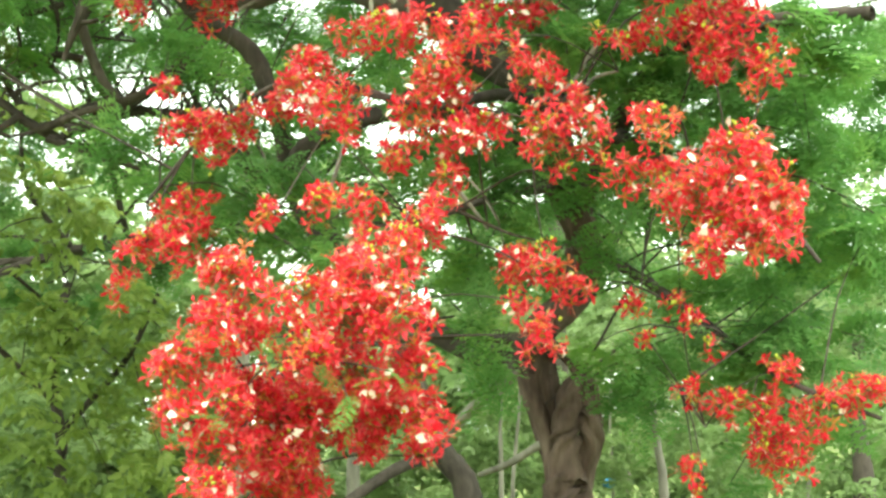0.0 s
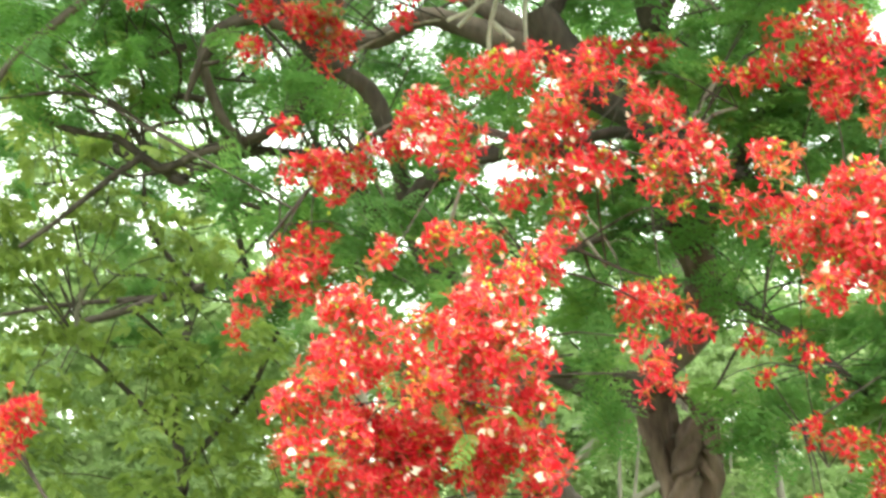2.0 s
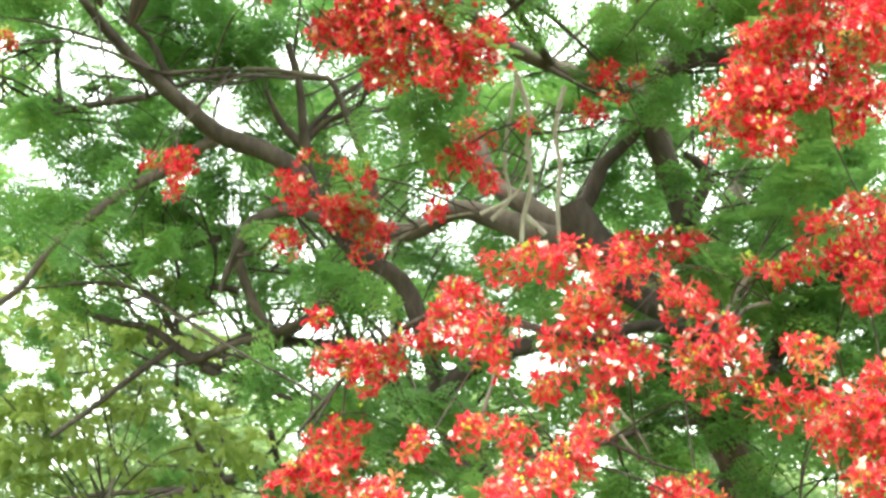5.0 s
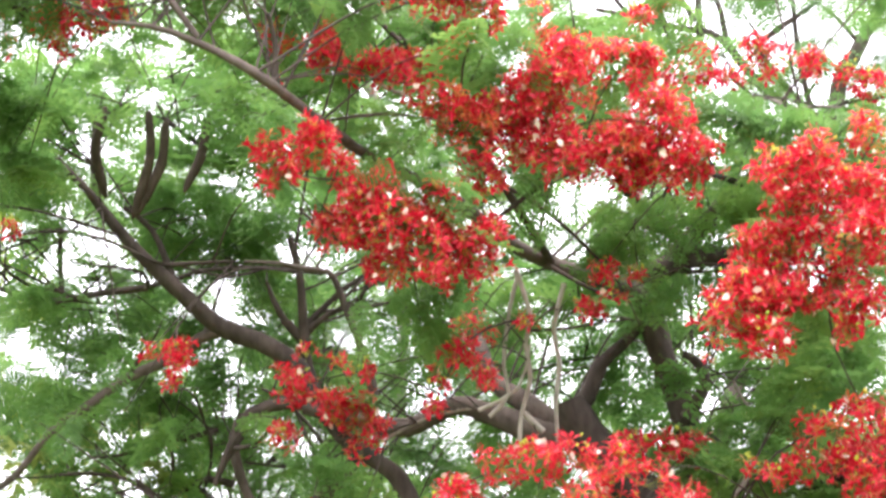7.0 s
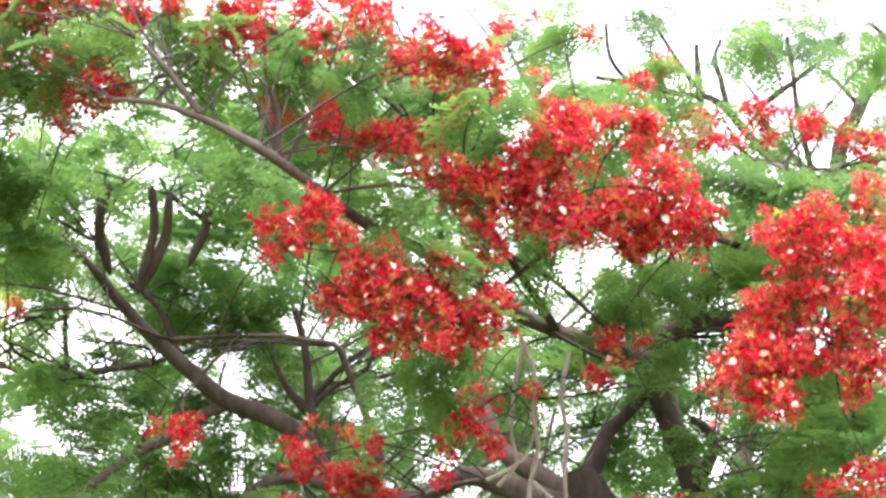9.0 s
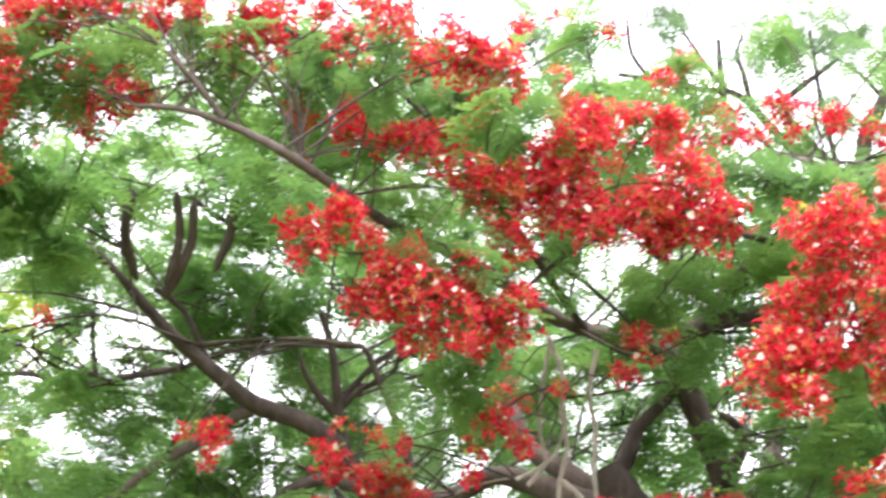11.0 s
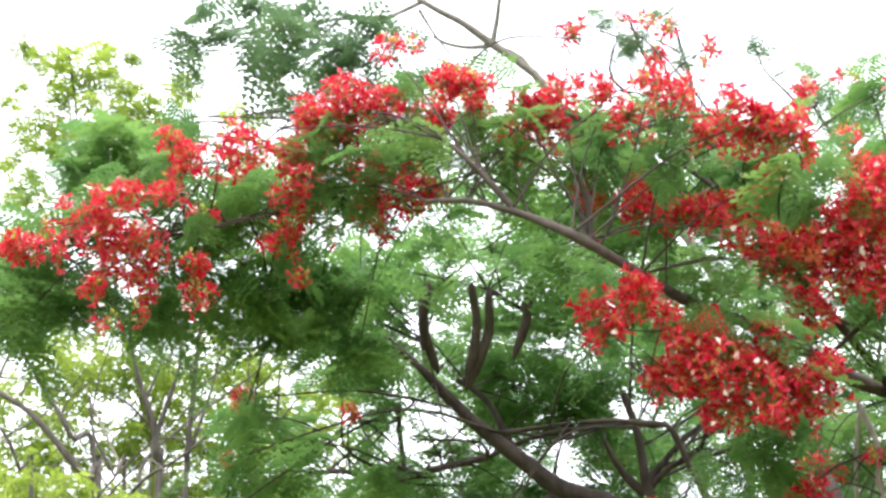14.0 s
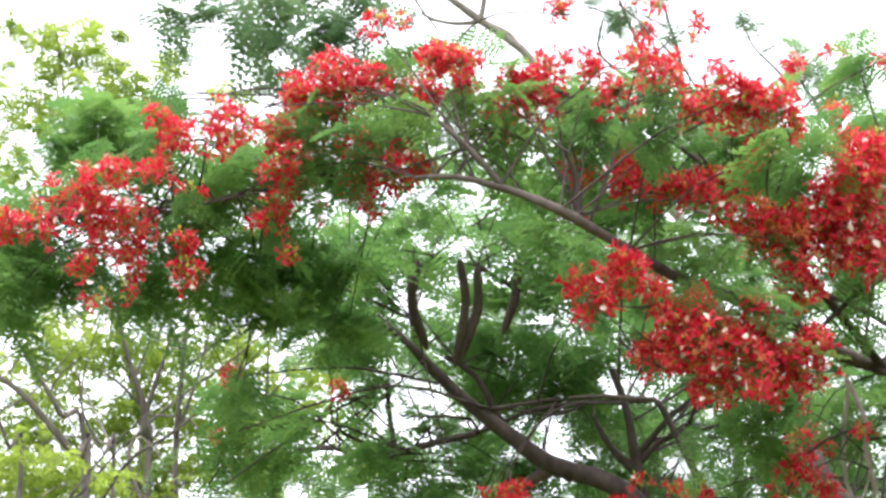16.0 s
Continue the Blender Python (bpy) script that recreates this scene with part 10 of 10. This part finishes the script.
for spot in [
        (-4.18, 19.34, 2.01, 0.31, 0.2, 26), (-4.25, 20.56, 1.63, 0.23, 0.29, 28), (-4.28, 20.04, 1.14, 0.28, 0.23, 28),
        (-3.7, 19.99, 3.52, 0.31, 0.32, 42), (-3.54, 18.96, 3.24, 0.32, 0.24, 33), (-3.68, 19.95, 2.59, 0.25, 0.25, 26),
        (-3.69, 19.72, 2.04, 0.22, 0.26, 25), (-3.74, 19.83, 1.6, 0.29, 0.24, 29), (-3.13, 20.2, 3.8, 0.31, 0.2, 27),
        (-3.18, 19.41, 3.27, 0.34, 0.2, 30), (-3.19, 20.17, 2.59, 0.22, 0.23, 22), (-3.25, 20.77, 2.16, 0.25, 0.31, 33),
        (-3.06, 20.52, 1.59, 0.27, 0.28, 32), (-3.5, 20.54, 1.13, 0.22, 0.31, 30)]:
    leaf_clump(under, *spot, size=0.3, kind="spray")
for spot in [
        (-2.52, 19.75, 3.44, 0.24, 0.28, 29), (-2.63, 19.99, 3.17, 0.36, 0.27, 41), (-2.74, 19.79, 2.51, 0.25, 0.2, 21),
        (-2.74, 20.82, 2.1, 0.26, 0.31, 34), (-2.67, 19.93, 1.83, 0.24, 0.3, 30), (-2.37, 19.78, 0.92, 0.28, 0.28, 34)]:
    leaf_clump(under, *spot, size=0.3, kind="spray")
for spot in [
        (-6.45, 17.78, 4.58, 0.29, 0.28, 36), (-7.07, 19.51, 4.23, 0.34, 0.23, 34), (-6.58, 18.32, 3.7, 0.36, 0.19, 30),
        (-6.63, 18.87, 5.27, 0.29, 0.25, 30), (-6.52, 18.47, 4.62, 0.3, 0.25, 33), (-6.29, 19.05, 4.17, 0.34, 0.2, 29),
        (-6.37, 18.61, 3.53, 0.32, 0.27, 37), (-5.45, 17.98, 5.04, 0.32, 0.28, 38), (-5.75, 19.14, 4.92, 0.26, 0.25, 28),
        (-5.83, 18.98, 4.24, 0.32, 0.26, 36), (-5.78, 18.89, 3.59, 0.34, 0.2, 30), (-4.95, 18.92, 5.11, 0.38, 0.29, 47),
        (-5.14, 19.38, 4.67, 0.3, 0.24, 31), (-4.94, 18.6, 4.3, 0.33, 0.22, 31)]:
    leaf_clump(under, *spot, size=0.3, kind="spray")
for spot in [
        (-5.14, 18.76, 3.65, 0.3, 0.27, 35), (-4.38, 19.06, 5.25, 0.24, 0.26, 26), (-4.68, 18.88, 4.52, 0.3, 0.22, 28),
        (-4.76, 19.42, 4.1, 0.41, 0.26, 45), (-4.57, 18.98, 3.75, 0.32, 0.26, 35), (-3.79, 18.77, 5.1, 0.35, 0.23, 35),
        (-3.96, 19.54, 4.74, 0.35, 0.2, 30), (-4.36, 20.12, 4.39, 0.37, 0.24, 39), (-4.15, 19.01, 3.51, 0.34, 0.25, 36)]:
    leaf_clump(under, *spot, size=0.3, kind="spray")
for spot in [
        (1.82, 19.86, 4.06, 0.29, 0.22, 31), (1.77, 19.58, 3.69, 0.33, 0.24, 39), (1.74, 19.43, 2.92, 0.3, 0.25, 37),
        (2.33, 19.03, 3.92, 0.25, 0.22, 28), (2.43, 18.46, 3.29, 0.33, 0.23, 37), (2.38, 19.2, 3.02, 0.25, 0.28, 34),
        (2.89, 18.86, 3.9, 0.25, 0.27, 34), (3.04, 18.96, 3.34, 0.27, 0.2, 27), (2.98, 18.59, 3.22, 0.3, 0.24, 35),
        (3.42, 18.93, 4.03, 0.28, 0.29, 41), (3.54, 19.36, 3.26, 0.32, 0.18, 29), (3.44, 19.79, 2.86, 0.26, 0.21, 27),
        (4.14, 19.14, 3.94, 0.25, 0.22, 27), (4.21, 19.48, 3, 0.32, 0.2, 32)]:
    leaf_clump(under, *spot, size=0.28, kind="spray")
for spot in [
        (4.55, 19.25, 4.08, 0.35, 0.26, 46), (4.79, 19.09, 3.36, 0.3, 0.18, 26), (4.51, 18.93, 3.15, 0.3, 0.2, 30)]:
    leaf_clump(under, *spot, size=0.28, kind="spray")
for spot in [
        (-1.17, 19.36, 2.43, 0.23, 0.29, 28), (-1.11, 19.21, 1.72, 0.23, 0.24, 23), (-1.36, 20.31, 0.95, 0.26, 0.27, 30),
        (-0.64, 19.09, 1.93, 0.25, 0.22, 23), (-0.39, 18.54, 1.44, 0.24, 0.21, 21), (-0.6, 19.73, 1.04, 0.34, 0.29, 42),
        (-0.01, 19.9, 2.26, 0.31, 0.32, 42), (-0.16, 19.73, 1.54, 0.33, 0.26, 37), (-0.02, 18.83, 0.98, 0.24, 0.21, 22),
        (0.19, 19.77, 2.19, 0.21, 0.25, 22), (0.42, 18.86, 1.68, 0.22, 0.23, 21), (0.33, 19.34, 0.95, 0.27, 0.21, 24)]:
    leaf_clump(under, *spot, size=0.28, kind="spray")
finish_mass(under, "tangled light green undergrowth of shrubs and young trees", "undergrowth", M_UNDER, FAR_SPRAYS)
sapling([(0.42, 13.49, -0.1, 0.026), (0.42, 13.49, 1.13, 0.021), (0.42, 13.49, 1.47, 0.018), (0.42, 13.49, 1.77, 0.015), (0.45, 13.47, 2.33, 0.011)], (0.46, 13.47, 2.37), 0.40, M_PALE)
sapling([(1.51, 12.4, -0.1, 0.041), (1.51, 12.4, 1.15, 0.034), (1.48, 12.41, 1.47, 0.029), (1.45, 12.41, 1.75, 0.024), (1.48, 12.39, 2.26, 0.017)], (1.49, 12.39, 2.3), 0.38, M_PALE)
sapling([(0.52, 13.98, -0.1, 0.021), (0.52, 13.98, 1.11, 0.018), (0.55, 13.99, 1.47, 0.015), (0.58, 13.99, 1.78, 0.012), (0.61, 13.97, 2.35, 0.009)], (0.62, 13.96, 2.4), 0.42, M_PALE)
sapling([(4.32, 18.49, -0.1, 0.145), (4.32, 18.49, 0.91, 0.121), (4.3, 18.51, 1.39, 0.103), (4.27, 18.51, 1.8, 0.085), (4.31, 18.48, 2.56, 0.060)], (4.33, 18.47, 2.62), 0.57, M_BARK_D)
sapling([(-0.93, 17.97, -0.1, 0.089), (-0.93, 17.97, 0.99, 0.074), (-0.92, 17.98, 1.45, 0.063), (-0.92, 17.97, 1.84, 0.052), (-0.89, 17.95, 2.58, 0.037)], (-0.87, 17.95, 2.64), 0.54, M_PALE)
sapling([(2.42, 23.86, -0.1, 0.032), (2.42, 23.86, 0.75, 0.027), (2.47, 23.87, 1.36, 0.023), (2.52, 23.87, 1.89, 0.019), (2.57, 23.83, 2.87, 0.013)], (2.6, 23.82, 2.94), 0.72, M_PALE)
sapling([(3.43, 21.72, -0.1, 0.034), (3.43, 21.72, 0.81, 0.028), (3.43, 21.73, 1.37, 0.024), (3.43, 21.73, 1.85, 0.020), (3.48, 21.69, 2.74, 0.014)], (3.5, 21.69, 2.81), 0.66, M_PALE)
sapling([(4.55, 22.53, -0.1, 0.035), (4.55, 22.53, 0.77, 0.029), (4.61, 22.53, 1.35, 0.025), (4.66, 22.52, 1.85, 0.020), (4.71, 22.48, 2.77, 0.015)], (4.74, 22.47, 2.84), 0.69, M_PALE)
sapling([(-0.61, 21.98, -0.1, 0.042), (-0.61, 21.98, 0.85, 0.035), (-0.59, 21.99, 1.41, 0.030), (-0.57, 21.99, 1.89, 0.024), (-0.53, 21.96, 2.8, 0.017)], (-0.51, 21.96, 2.87), 0.66, M_PALE)
sapling([(1.77, 18.91, -0.1, 0.022), (1.77, 18.91, 0.93, 0.018), (1.76, 18.92, 1.41, 0.015), (1.75, 18.92, 1.83, 0.013), (1.8, 18.89, 2.61, 0.009)], (1.82, 18.88, 2.67), 0.57, M_PALE)
# ---- scrap of plastic on a sapling ----
m, n, l, b = shader("blue_plastic", 0.35, 0.5)
b.inputs["Base Color"].default_value = (0.05, 0.28, 0.62, 1)
bm = bmesh.new()
bmesh.ops.create_icosphere(bm, subdivisions=3, radius=0.075)
for v in bm.verts:
    v.co = Vector((v.co.x, v.co.y * 0.5, v.co.z * 0.6)) * (1 + 0.5 * noise.noise(v.co * 22))
me = bpy.data.meshes.new("plastic_bag")
bm.to_mesh(me)
bm.free()
me.materials.append(m)
bag = new("plastic_bag", me)
bag.location = (1.73, 18.86, 1.09)
tagged(bag, "small crumpled blue plastic bag caught on a sapling", "bag")
